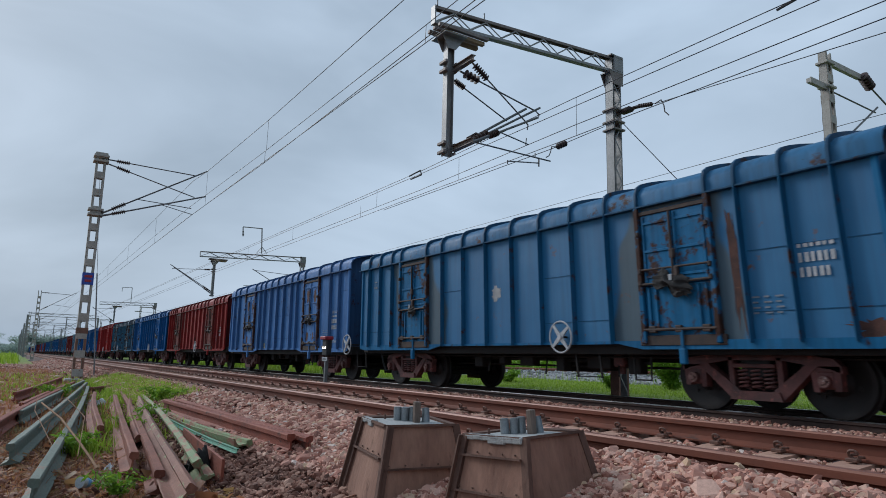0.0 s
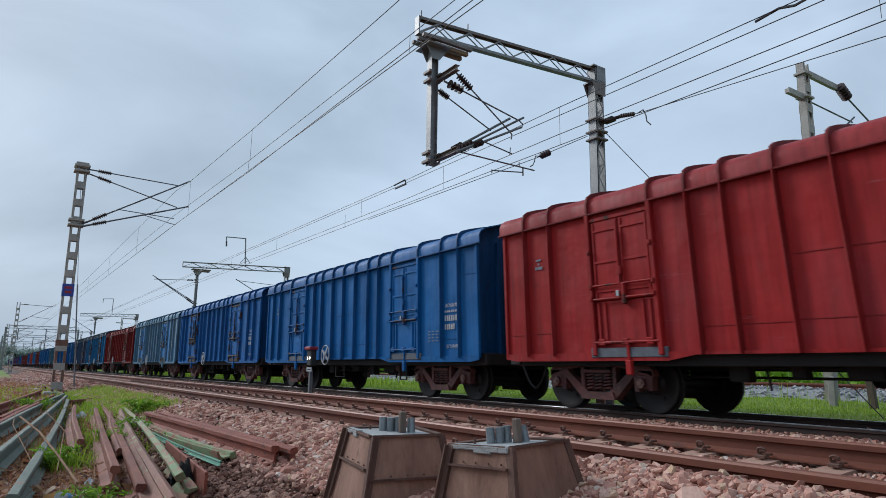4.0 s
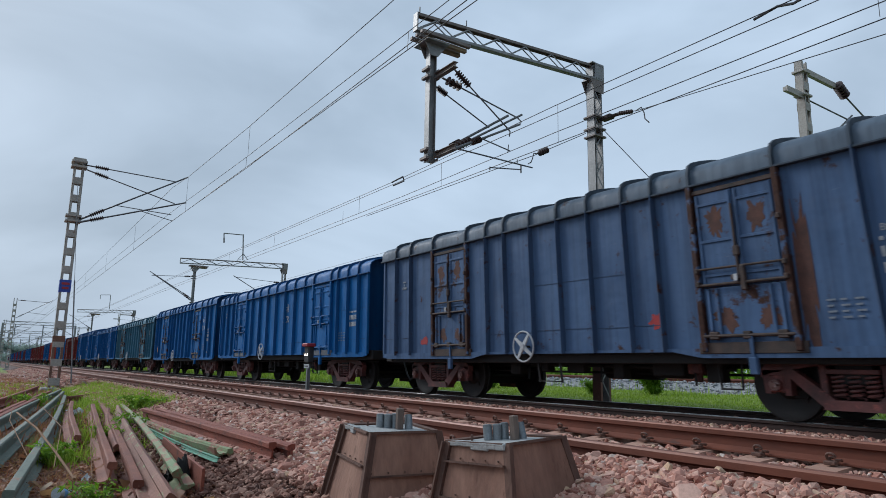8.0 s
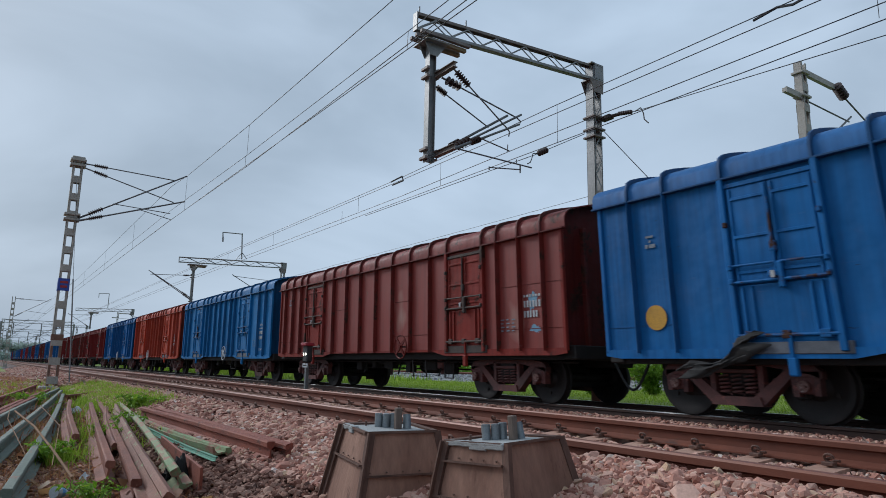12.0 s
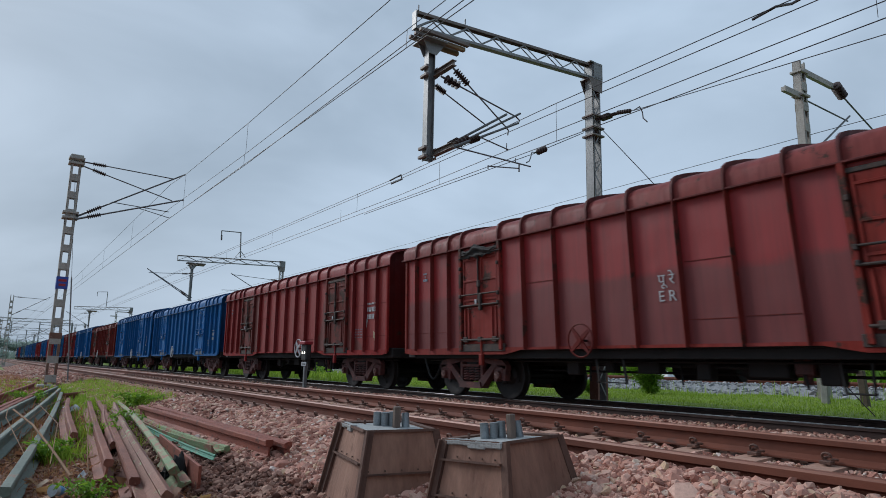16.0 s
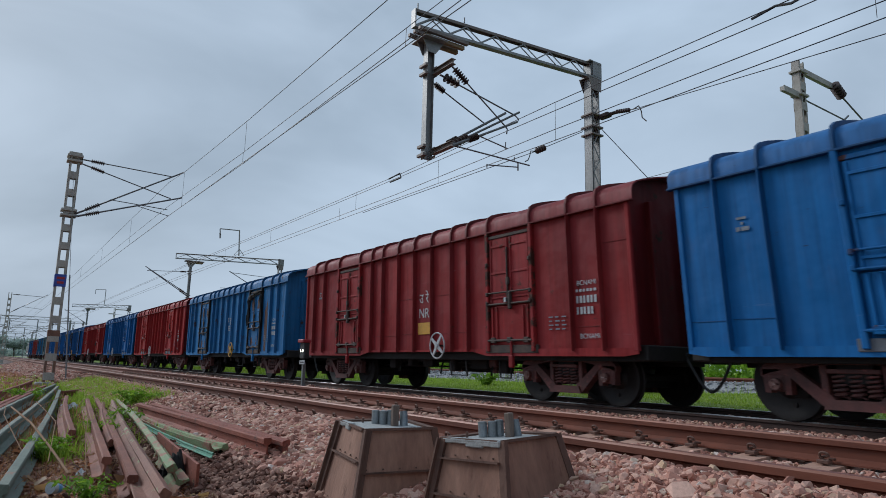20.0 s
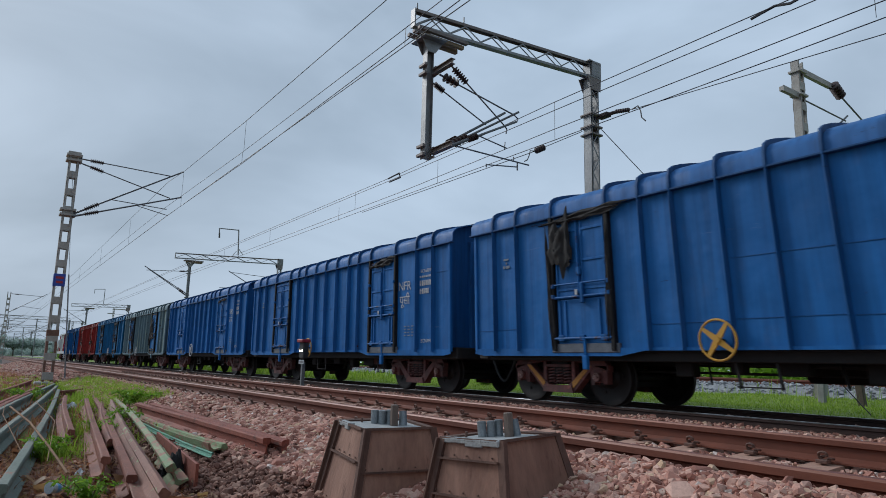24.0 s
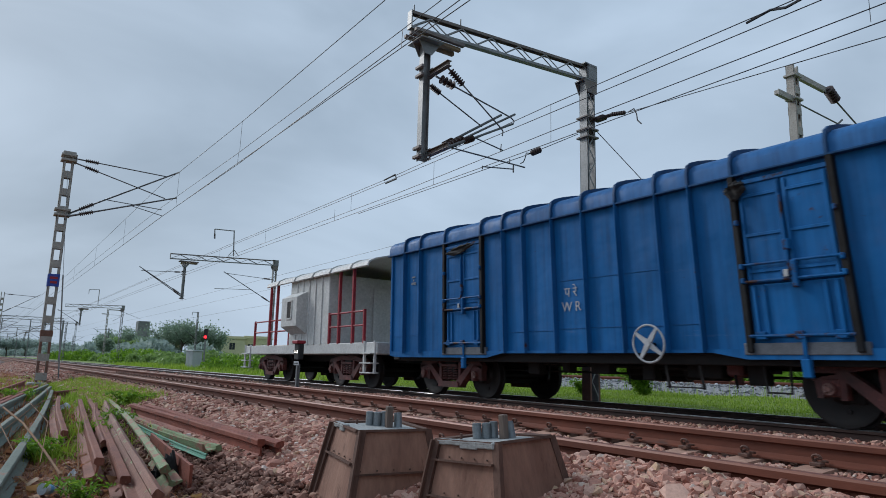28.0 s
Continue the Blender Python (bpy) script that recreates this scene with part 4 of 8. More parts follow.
def door_patch_paint(name, a, b, c, door_x, rust):
    """Two faded tones over the body and an older coat round the doors."""
    n = Nodes(name)
    co = n.add("ShaderNodeTexCoord")
    sep = n.add("ShaderNodeSeparateXYZ")
    n.join(co.outputs["Object"], sep.inputs[0])
    far = n.add("ShaderNodeMath")
    far.operation = "ABSOLUTE"
    n.join(sep.outputs["X"], far.inputs[0])
    off = n.add("ShaderNodeMath")
    off.operation = "SUBTRACT"
    off.inputs[1].default_value = door_x - 0.15
    n.join(far.outputs[0], off.inputs[0])
    gap = n.add("ShaderNodeMath")
    gap.operation = "ABSOLUTE"
    n.join(off.outputs[0], gap.inputs[0])
    wob = n.add("ShaderNodeMath")
    wob.operation = "MULTIPLY_ADD"
    wob.inputs[1].default_value = 3.2
    n.join(n.noise(0.5, 2, 0.4), wob.inputs[0])
    n.join(gap.outputs[0], wob.inputs[2])
    body = n.mix(n.ramp(n.noise(0.45, 3, 0.5, (1, 1, 0.8)), (0.45, (0, 0, 0)), (0.62, (1, 1, 1))), a, b)
    mask = n.add("ShaderNodeMapRange")
    mask.inputs["From Min"].default_value, mask.inputs["From Max"].default_value = 2.75, 2.6
    n.join(wob.outputs[0], mask.inputs["Value"])
    col = n.mix(mask.outputs[0], body, c)
    col = n.mix(0.45, col, n.ramp(n.noise(9.0, 3, 0.6, (1, 1, 0.05)), (0.3, (0.65, 0.65, 0.65)), (0.6, (1.1, 1.1, 1.1))), "MULTIPLY")
    col = n.mix(n.ramp(n.noise(2.6, 7, 0.72), (0.94 - rust, (0, 0, 0)), (1.0 - rust, (1, 1, 1))), col, (0.12, 0.05, 0.03))
    n.bump(n.noise(1.6, 2, 0.4), 0.35, 0.05)
    return n.finish(col, 0.55)


def banded_paint(name, upper, lower, z):
    """An upper and a lower coat that meet in an uneven line at height z."""
    n = Nodes(name)
    co = n.add("ShaderNodeTexCoord")
    sep = n.add("ShaderNodeSeparateXYZ")
    n.join(co.outputs["Object"], sep.inputs[0])
    wob = n.add("ShaderNodeMath")
    wob.operation = "MULTIPLY_ADD"
    wob.inputs[1].default_value = 0.5
    n.join(n.noise(1.1, 4, 0.6, (0.6, 1, 1)), wob.inputs[0])
    n.join(sep.outputs["Z"], wob.inputs[2])
    mask = n.add("ShaderNodeMapRange")
    mask.inputs["From Min"].default_value, mask.inputs["From Max"].default_value = z + 0.18, z + 0.33
    n.join(wob.outputs[0], mask.inputs["Value"])
    c = n.mix(mask.outputs[0], lower, upper)
    c = n.mix(0.5, c, n.ramp(n.noise(9.0, 3, 0.6, (1, 1, 0.05)), (0.3, (0.55, 0.55, 0.55)), (0.6, (1.1, 1.1, 1.1))), "MULTIPLY")
    c = n.mix(n.ramp(n.noise(0.9, 5, 0.6), (0.5, (0, 0, 0)), (0.7, (0.6, 0.6, 0.6))), c, lower)
    n.bump(n.noise(1.6, 2, 0.4), 0.4, 0.05)
    return n.finish(c, 0.55)


def crumple(w, d, h, seed, n=18):
    """A crumpled sheet: ragged edge, folds of many sizes."""
    rng = random.Random(seed)
    o = Vector((rng.uniform(0, 50), rng.uniform(0, 50), rng.uniform(0, 50)))
    V = []
    for i in range(n + 1):
        for j in range(n + 1):
            u, v = i / n - 0.5, j / n - 0.5
            rag_u = 0.80 + 0.45 * noise.noise(o + Vector((v * 5.0, 3.0, 0)))
            rag_v = 0.72 + 0.75 * noise.noise(o + Vector((u * 5.0, 9.0, 0)))
            bend = 0.35 * noise.noise(o + Vector((u * 2.2, 17.0, 0)))
            big = 0.5 + 0.9 * noise.noise(o + Vector((u * 3.5, v * 3.5, 5.0)))
            fine = noise.noise(o + Vector((u * 11.0, v * 9.0, 8.0)))
            edge_fall = (1 - abs(2 * u) ** 4) * (1 - abs(2 * v) ** 4)
            V.append(Vector((u * w * rag_u, (v * rag_v + bend) * d + 0.05 * d * fine, h * (edge_fall * max(0.05, big) + 0.25 * fine + 0.1))))
    return Mesh().raw(V, [(i * (n + 1) + j, (i + 1) * (n + 1) + j, (i + 1) * (n + 1) + j + 1, i * (n + 1) + j + 1) for i in range(n) for j in range(n)])


CLOTH_BLACK = mottled("tarpaulin_black", (0.007, 0.007, 0.0075), (0.022, 0.020, 0.019), 6.0, 0.85)
BLUE, DEEP, SKYBLUE, PALE = (0.006, 0.116, 0.33), (0.014, 0.124, 0.355), (0.026, 0.20, 0.40), (0.13, 0.26, 0.37)
RED1, RED2, BROWN, ORANGE = (0.33, 0.019, 0.019), (0.24, 0.018, 0.016), (0.205, 0.025, 0.018), (0.42, 0.055, 0.026)
DIM, FADED, WORN = (0.020, 0.150, 0.355), (0.060, 0.19, 0.30), (0.008, 0.125, 0.27)
MAROON = (0.235, 0.020, 0.022)
SLATE, TEAL, CREAM, VIOLET = (0.060, 0.110, 0.205), (0.060, 0.185, 0.27), (0.165, 0.25, 0.285), (0.062, 0.175, 0.40)
# colour, rust, door rust, words of the state, kind of code lettering
TRAIN = [
    (WORN, 0.32, 0.40, "scratched mid-blue", ""), (VIOLET, 0.30, 0.42, "violet-blue with rusted doors", ""), (RED2, 0.30, 0.34, "dull red", ""),
    (BLUE, 0.24, 0.28, "bright blue", "ER"), (FADED, 0.36, 0.46, "faded grey-blue, rust-patched", "CR"), (RED1, 0.26, 0.28, "bright red", ""),
    (BLUE, 0.26, 0.30, "blue", ""), (DEEP, 0.28, 0.36, "deep blue", ""), (PALE, 0.28, 0.34, "pale grey-blue with blue patches", ""),
    (RED2, 0.28, 0.30, "dark red", ""), (SKYBLUE, 0.33, 0.47, "light blue with rusted doors", ""), (SLATE, 0.32, 0.45, "slate-blue with rusted doors", ""),
    (BLUE, 0.24, 0.26, "clean blue", "SCR"), (BLUE, 0.26, 0.34, "blue, with a yellow disc", "CR"), (TEAL, 0.28, 0.40, "faded teal-grey", ""),
    (BLUE, 0.24, 0.26, "clean blue", "NWR"), (BLUE, 0.24, 0.28, "blue, with a yellow disc", ""), (BROWN, 0.36, 0.36, "brown-red, worn", ""),
    ((0.010, 0.150, 0.37), 0.27, 0.30, "light blue", ""), (ORANGE, 0.27, 0.28, "orange-red", ""), (BLUE, 0.25, 0.28, "blue", ""),
    (RED2, 0.30, 0.36, "dark red", "ER"), (BROWN, 0.33, 0.37, "brown-red, worn", "ER"), (RED2, 0.30, 0.36, "dark red with pale marks", ""),
    (BLUE, 0.24, 0.26, "bright blue", ""), (BLUE, 0.22, 0.24, "bright blue", "NF"), (BROWN, 0.32, 0.38, "brown-red with a yellow panel", ""),
    (BLUE, 0.22, 0.24, "bright blue", ""), (MAROON, 0.28, 0.36, "dark maroon with an orange panel", "NR"), (DIM, 0.30, 0.40, "faded blue", "SE"),
    (RED1, 0.27, 0.29, "red", ""), (BLUE, 0.25, 0.28, "blue", ""), (RED1, 0.28, 0.31, "red", ""),
    (DEEP, 0.24, 0.26, "deep blue", "SCR"), (DEEP, 0.24, 0.26, "deep blue", "NFR"), (DEEP, 0.24, 0.26, "deep blue", "NR"),
    (CREAM, 0.29, 0.36, "grey-green and blue patched", "WR"), ((0.018, 0.160, 0.34), 0.31, 0.34, "teal-blue, patched", ""), ((0.30, 0.030, 0.026), 0.31, 0.37, "brown-red", ""),
    (BLUE, 0.25, 0.28, "bright blue", "WR"),
]
LONG = {0, 2, 3, 4, 9, 12, 14, 15, 17, 21, 22, 23, 24, 26, 32}
YELLOW_WHEEL = {29, 33, 34}
WHEEL_RIGHT = {0, 2, 3, 5, 10, 17, 18, 20, 23, 25, 27, 28, 37, 39}
YELLOW_PANEL = {4, 9, 26, 28, 38}
PITCH = {"long": 15.43, "short": 14.45}

masters = {kind: build_wagon(kind) for kind in KINDS}
type_code = text_mesh("BCNAMI", 0.125)
HINDI = {"NR": "उ रे", "SCR": "दमरे", "CR": "म रे", "NWR": "उपरे", "ER": "पू रे", "NFR": "पूसी", "WR": "प रे", "NF": "पूसी", "SE": "द पू"}
WIDE = {"WR": text_mesh("W     R", 0.33), "प रे": text_mesh("प     रे", 0.33)}
letters = {c: text_mesh({"ER": "E R", "WR": "W R", "CR": "C R"}.get(c, c), 0.33) for pair in HINDI.items() for c in pair}
CODE_AT = {28: (0.39, 0.82), 35: (4.72, 1.65), 33: (4.75, 1.45), 34: (4.72, 1.55), 13: (4.72, 1.35), 15: (5.65, 1.55), 12: (0.95, 1.15), 22: (0.62, 0.72), 36: (0.0, 1.25), 29: (0.24, 0.95), 25: (-0.38, 0.62)}
# torn sheets on the doors: x, height over the sill, width, depth, turn
TORN = {0: ((4.1, 0.95, 0.9, 0.35, 20), (-4.1, 0.9, 0.5, 0.25, -10)), 1: ((-3.6, 0.98, 1.2, 0.28, 4), (3.6, 1.0, 0.8, 0.3, 8)), 3: ((4.1, 0.95, 0.7, 0.3, 15), (-4.1, 0.9, 0.4, 0.25, 5)),
        4: ((3.5, 0.95, 1.3, 0.22, -12), (4.3, 2.0, 0.3, 0.6, 30)), 7: ((-3.6, 1.1, 1.5, 0.3, 8), (-3.0, 1.6, 0.25, 1.4, 0)), 16: ((-4.6, -0.12, 1.6, 0.3, -18),), 22: ((-4.1, 2.1, 1.5, 0.28, -4),),
        26: ((-4.5, 2.0, 0.6, 0.5, 10),), 29: ((3.6, 2.28, 1.8, 0.25, -6), (2.95, 1.75, 0.25, 1.2, 5), (4.35, 1.75, 0.2, 1.2, -6)),
        36: ((-3.6, 2.3, 1.7, 0.3, -8), (-4.2, 1.9, 0.9, 0.15, 4), (3.2, 1.5, 0.9, 1.7, 5), (-3.0, 1.2, 0.2, 2.0, 0)), 37: ((-3.6, 2.2, 2.0, 0.4, -12), (-3.2, 1.6, 1.3, 0.25, 6), (-4.6, 1.4, 1.2, 0.10, 8), (3.6, 2.3, 1.2, 0.25, 5)),
        38: ((3.7, 0.95, 0.8, 0.2, -8),), 33: ((-4.02, 2.02, 0.75, 1.15, 8), (-3.6, 2.42, 2.3, 0.16, -2), (-2.95, 1.3, 0.14, 1.9, 2), (-4.38, 1.3, 0.14, 2.2, -2)), 34: ((3.6, 2.35, 1.5, 0.2, -4),), 35: ((3.6, 2.3, 1.6, 0.16, -3),), 32: ((3.4, 0.9, 0.5, 0.5, 0),), 39: ((-3.7, 2.3, 1.2, 0.2, -5), (3.0, 2.3, 0.4, 0.3, 0))}
PATCHED = {8: door_patch_paint("paint_pale_over_blue", PALE, (0.22, 0.33, 0.42), (0.03, 0.19, 0.45), 3.6, 0.30), 36: door_patch_paint("paint_slate_over_blue", (0.155, 0.245, 0.275), (0.215, 0.27, 0.205), (0.02, 0.16, 0.37), 4.1, 0.30),
           4: patched_paint("paint_teal_over_red", FADED, (0.19, 0.075, 0.065), 0.39, 0.33), 37: patched_paint("paint_blue_over_grey", (0.020, 0.155, 0.335), (0.042, 0.165, 0.28), 0.45, 0.31),
           2: door_patch_paint("paint_red_worn", (0.31, 0.026, 0.022), (0.26, 0.024, 0.020), (0.13, 0.026, 0.020), 4.1, 0.32), 9: door_patch_paint("paint_red_grimy", (0.27, 0.019, 0.017), (0.22, 0.018, 0.016), (0.14, 0.025, 0.020), 4.1, 0.32),
           23: door_patch_paint("paint_red_browned", RED2, (0.23, 0.026, 0.022), (0.14, 0.032, 0.025), 4.1, 0.31), 0: door_patch_paint("paint_blue_scraped", WORN, (0.006, 0.115, 0.26), (0.045, 0.085, 0.115), 4.1, 0.31),
           10: door_patch_paint("paint_blue_rubbed", SKYBLUE, (0.035, 0.19, 0.36), (0.05, 0.085, 0.11), 3.6, 0.31),
           17: patched_paint("paint_red_over_chalk", BROWN, (0.30, 0.16, 0.13), 0.36, 0.3)}
PATCHED[22] = banded_paint("paint_brown_over_red", (0.25, 0.012, 0.013), (0.150, 0.020, 0.019), 2.2)
NUMBERS_AT = {35: 2.0, 34: 1.8, 33: 1.75, 14: 1.85, 10: 1.45, 11: 1.3, 0: 1.25, 4: 0.6, 12: 1.2, 13: 1.2, 8: 1.3, 23: 1.3}
small_rows = Mesh()
for i, wd in enumerate((6, 6, 5)):
    tall = 0.13 if i else 0.05
    for j in range(wd):
        small_rows.box(j * 0.085 - 0.26, j * 0.085 - 0.212 + 0.01 * (j % 2), -0.003, 0.0, -0.20 * i, -0.20 * i + tall)
rows_data = small_rows.data("stencil_rows", WHITE)
fine_rows = Mesh()
for i in range(4):
    for j in range(3):
        fine_rows.box(-0.27 + 0.17 * j, -0.16 + 0.17 * j - 0.03 * ((i + j) % 2), -0.003, 0.0, -0.075 * i, -0.075 * i + 0.024)
fine_data = fine_rows.data("stencil_lines", FAINT)
mark_data = Mesh().box(-0.08, 0.07, -0.004, 0, 0.10, 0.135).box(-0.02, 0.02, -0.004, 0, 0.02, 0.06).box(-0.10, -0.04, -0.004, 0, -0.07, -0.01).box(-0.02, 0.10, -0.004, 0, -0.07, -0.01).data("stencil_mark", FAINT)
panel_data = Mesh().box(-0.26, 0.26, -0.004, 0.0, -0.14, 0.14).data("yellow_panel", YELLOW)
disc_data = Mesh().rod((0, 0, 0), (0, -0.005, 0), 0.2, 20).data("yellow_disc", YELLOW)
yellow_wheel_data = handwheel_mesh().data("handwheel", YELLOW)
RUSTPATCH = mottled("bare_rust", (0.115, 0.048, 0.034), (0.055, 0.026, 0.021), 6.0, 0.85, spots=((0.20, 0.085, 0.045), 0.36))
CHALK = mottled("chalky_paint", (0.42, 0.42, 0.41), (0.26, 0.27, 0.28), 8.0, 0.8)
CREAMPATCH = mottled("cream_paint", (0.46, 0.40, 0.26), (0.33, 0.28, 0.18), 8.0, 0.8)
PALEPATCH = mottled("pale_blue_paint", (0.20, 0.38, 0.50), (0.13, 0.27, 0.38), 8.0, 0.8)
STAYPAINT = mottled("stay_paint", (0.48, 0.22, 0.035), (0.34, 0.13, 0.03), 6.0, 0.7, spots=((0.22, 0.07, 0.03), 0.40))
REDBLOT = mottled("red_daub", (0.40, 0.035, 0.035), (0.28, 0.03, 0.03), 8.0, 0.8)


def blot(w_, h_, seed):
    """A ragged patch as thin as a coat of paint."""
    rng = random.Random(seed)
    o = rng.uniform(0, 90)
    ring = []
    for q in range(44):
        a = 2 * math.pi * q / 44
        r_ = 0.5 * (0.85 + 0.55 * noise.noise(Vector((o + 1.4 * math.cos(a), 1.4 * math.sin(a), 0))) + 0.5 * noise.noise(Vector((o + 6 * math.cos(a), 6 * math.sin(a), 4))))
        p_ = 0.4 if h_ > 2.5 * w_ or w_ > 2.5 * h_ else 0.85        # long patches are strips
        ring.append((w_ * r_ * math.copysign(abs(math.cos(a)) ** p_, math.cos(a)), h_ * r_ * math.copysign(abs(math.sin(a)) ** p_, math.sin(a))))
    return Mesh().prism(ring, -0.002, 0.0, "y")


# patches of bare metal or other paint: x, height over the sill, width, height, coat
SPLASH = {0: ((-0.6, 1.12, 0.34, 0.34, CHALK), (6.9, 0.16, 0.6, 0.26, RUSTPATCH), (4.2, 0.12, 1.4, 0.2, RUSTPATCH), (5.15, 1.1, 0.16, 1.9, RUSTPATCH)), 1: ((-1.55, 0.16, 0.36, 0.24, CREAMPATCH),),
          2: ((6.4, 0.62, 0.16, 0.2, PALEPATCH),), 4: ((5.0, 1.0, 0.3, 2.2, RUSTPATCH), (5.75, 1.25, 0.35, 1.0, REDBLOT), (2.2, 1.5, 0.4, 0.5, RUSTPATCH)), 10: ((4.6, 1.1, 0.22, 1.9, RUSTPATCH), (2.1, 0.12, 0.5, 0.18, RUSTPATCH)), 11: ((2.1, 0.52, 0.30, 0.26, REDBLOT), (-4.75, 0.32, 0.34, 0.2, REDBLOT), (4.5, 1.1, 0.2, 2.1, RUSTPATCH)),
          14: ((5.1, 1.1, 0.22, 2.0, RUSTPATCH), (3.3, 1.3, 0.14, 1.6, RUSTPATCH)), 17: ((6.35, 0.98, 0.26, 0.34, PALEPATCH), (6.4, 0.42, 0.30, 0.16, PALEPATCH), (0.9, 0.5, 0.14, 0.12, PALEPATCH)),
          23: ((6.0, 0.78, 0.18, 0.30, CHALK), (6.55, 0.42, 0.26, 0.26, CREAMPATCH)), 26: ((-4.9, 1.3, 0.2, 2.0, RUSTPATCH), (-3.4, 1.1, 0.14, 2.0, RUSTPATCH), (-4.4, 0.55, 0.9, 0.5, RUSTPATCH)),
          28: ((3.6, 0.45, 1.1, 0.6, RUSTPATCH), (-3.6, 0.45, 0.9, 0.6, RUSTPATCH)), 29: ((4.75, 1.0, 0.3, 2.0, RUSTPATCH), (5.9, 0.2, 0.22, 0.2, REDBLOT)), 38: ((6.3, 0.80, 0.26, 0.18, YELLOW), (5.5, 1.25, 0.3, 0.22, YELLOW))}
THRESHOLD = mottled("bare_sheet", (0.13, 0.145, 0.17), (0.075, 0.085, 0.10), 5.0, 0.7, spots=((0.12, 0.06, 0.04), 0.34))
threshold_data = {}
for kind, k in KINDS.items():
    for q in (-1, 1):
        a, b = sorted((q * (k["door"][0] - 0.12), q * (k["door"][1] + 0.12)))
        for old, coat in ((True, DOORSTEEL), (False, THRESHOLD)):
            threshold_data[kind, q, old] = Mesh().box(a, b, -1.615, -1.562, k["sill"] - 0.03, k["sill"] + 0.13, 0.008).data("threshold", coat)
RUSTED_DOORS = (1, 4, 10, 11, 14, 29)
WAGONS = []
edge = 0.0
for i, (colour, rust, door_rust, state, code) in enumerate(TRAIN):
    kind = "long" if i in LONG else "short"
    k = KINDS[kind]
    if i:
        edge -= 15.43 if i == 29 else PITCH[kind]
    w = copy_thing(masters[kind], pose(0, TRACK_B, RAIL_B))
    tagged(w, f"{state} covered goods wagon with ribbed sides")
    for o in w.children_recursive:
        base = o.name.split(".")[0]
        if o.type == "MESH" and o.data.materials and o.data.materials[0] == PAINT:
            shade = 1.0 + random.uniform(-0.06, 0.06)
            o.color = (*[c * shade for c in colour], door_rust - (0.07 if i in RUSTED_DOORS else 0.0) if base in ("door_leaf", "drop_flap", "door") else door_rust + 0.08 if base == "door_post" and door_rust > 0.33 else rust)
            if i in (2, 9, 23) and base in ("door_leaf", "drop_flap", "door", "door_post"):
                o.color = (0.14, 0.028, 0.022, door_rust + 0.06)
            if i in (8, 36) and base in ("door_leaf", "drop_flap", "door"):
                o.color = (0.03, 0.17, 0.40, door_rust)
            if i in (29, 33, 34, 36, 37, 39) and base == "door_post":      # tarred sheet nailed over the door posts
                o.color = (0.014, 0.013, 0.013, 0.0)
            if base in ("end_wall", "end_stanchion"):        # soot, and the shade between wagons painted in, some more than others
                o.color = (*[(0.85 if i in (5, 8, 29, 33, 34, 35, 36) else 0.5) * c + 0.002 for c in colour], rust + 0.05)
            if base in ("stiffener", "panel_seam"):          # grime, and the shade of the ribs' side faces put into the colour
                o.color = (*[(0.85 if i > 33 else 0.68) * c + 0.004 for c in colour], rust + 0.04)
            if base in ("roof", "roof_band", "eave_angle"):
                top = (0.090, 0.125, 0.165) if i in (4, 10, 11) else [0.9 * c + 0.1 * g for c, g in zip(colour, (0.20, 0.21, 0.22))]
                # eave angles and bands darkened: their lines of shade put into the paint
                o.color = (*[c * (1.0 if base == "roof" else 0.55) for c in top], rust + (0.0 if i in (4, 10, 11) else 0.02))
        if base in ("handwheel", "step_bracket"):
            right = i in WHEEL_RIGHT
            x = (1.55 if right else -1.15) if kind == "long" else (1.33 if right else -0.97)
            x = {1: 7.0, 28: 1.17, 29: 1.1}.get(i, x)
            o.matrix_basis = Matrix.Translation((x - o.matrix_basis.translation.x + (0.5 if base == "step_bracket" else 0), 0, 0)) @ o.matrix_basis
        if base in ("lock_gear", "hinge_bar", "door_head") and door_rust < 0.34:      # iron painted over with the wagon
            o.material_slots[0].link = "OBJECT"
            o.material_slots[0].material = PAINT
            o.color = (*[c * 0.9 for c in colour], door_rust + 0.13)
        if base == "handwheel" and i in (17, 21, 22, 38):
            o.material_slots[0].link = "OBJECT"
            o.material_slots[0].material = PAINT
            o.color = (*[c * 0.6 for c in colour], 0.3)
            tagged(o, "red-brown spoked brake handwheel")
        if base == "handwheel" and i in YELLOW_WHEEL:
            o.data = yellow_wheel_data
            tagged(o, "yellow spoked brake handwheel")
    h, sl = k["L"] / 2, k["sill"]
    x_end = (k["ribs"][0] + k["ribs"][1]) / 2
    tagged(part("stencil", rows_data, None, w, "white stencilled lines", pose(x_end, -1.575, sl + NUMBERS_AT.get(i, 1.05))), kind="stuff")
    tagged(part("small_stencil", fine_data, None, w, "worn white stencilled lines", pose(x_end - 0.72, -1.575, sl + 0.62)), kind="stuff")
    part("stencil_mark", mark_data, None, w, "white stencilled marks", pose(-x_end, -1.575, sl + 1.75))
    if kind == "short":
        part("type_lettering", type_code, None, w, "white stencilled type letters", pose(x_end, -1.575, sl + NUMBERS_AT.get(i, 1.05) + 0.12, 90, 0, 0))
        part("type_lettering", type_code, None, w, "white stencilled type letters", pose(x_end + 0.02, -1.575, sl + 0.22, 90, 0, 0))
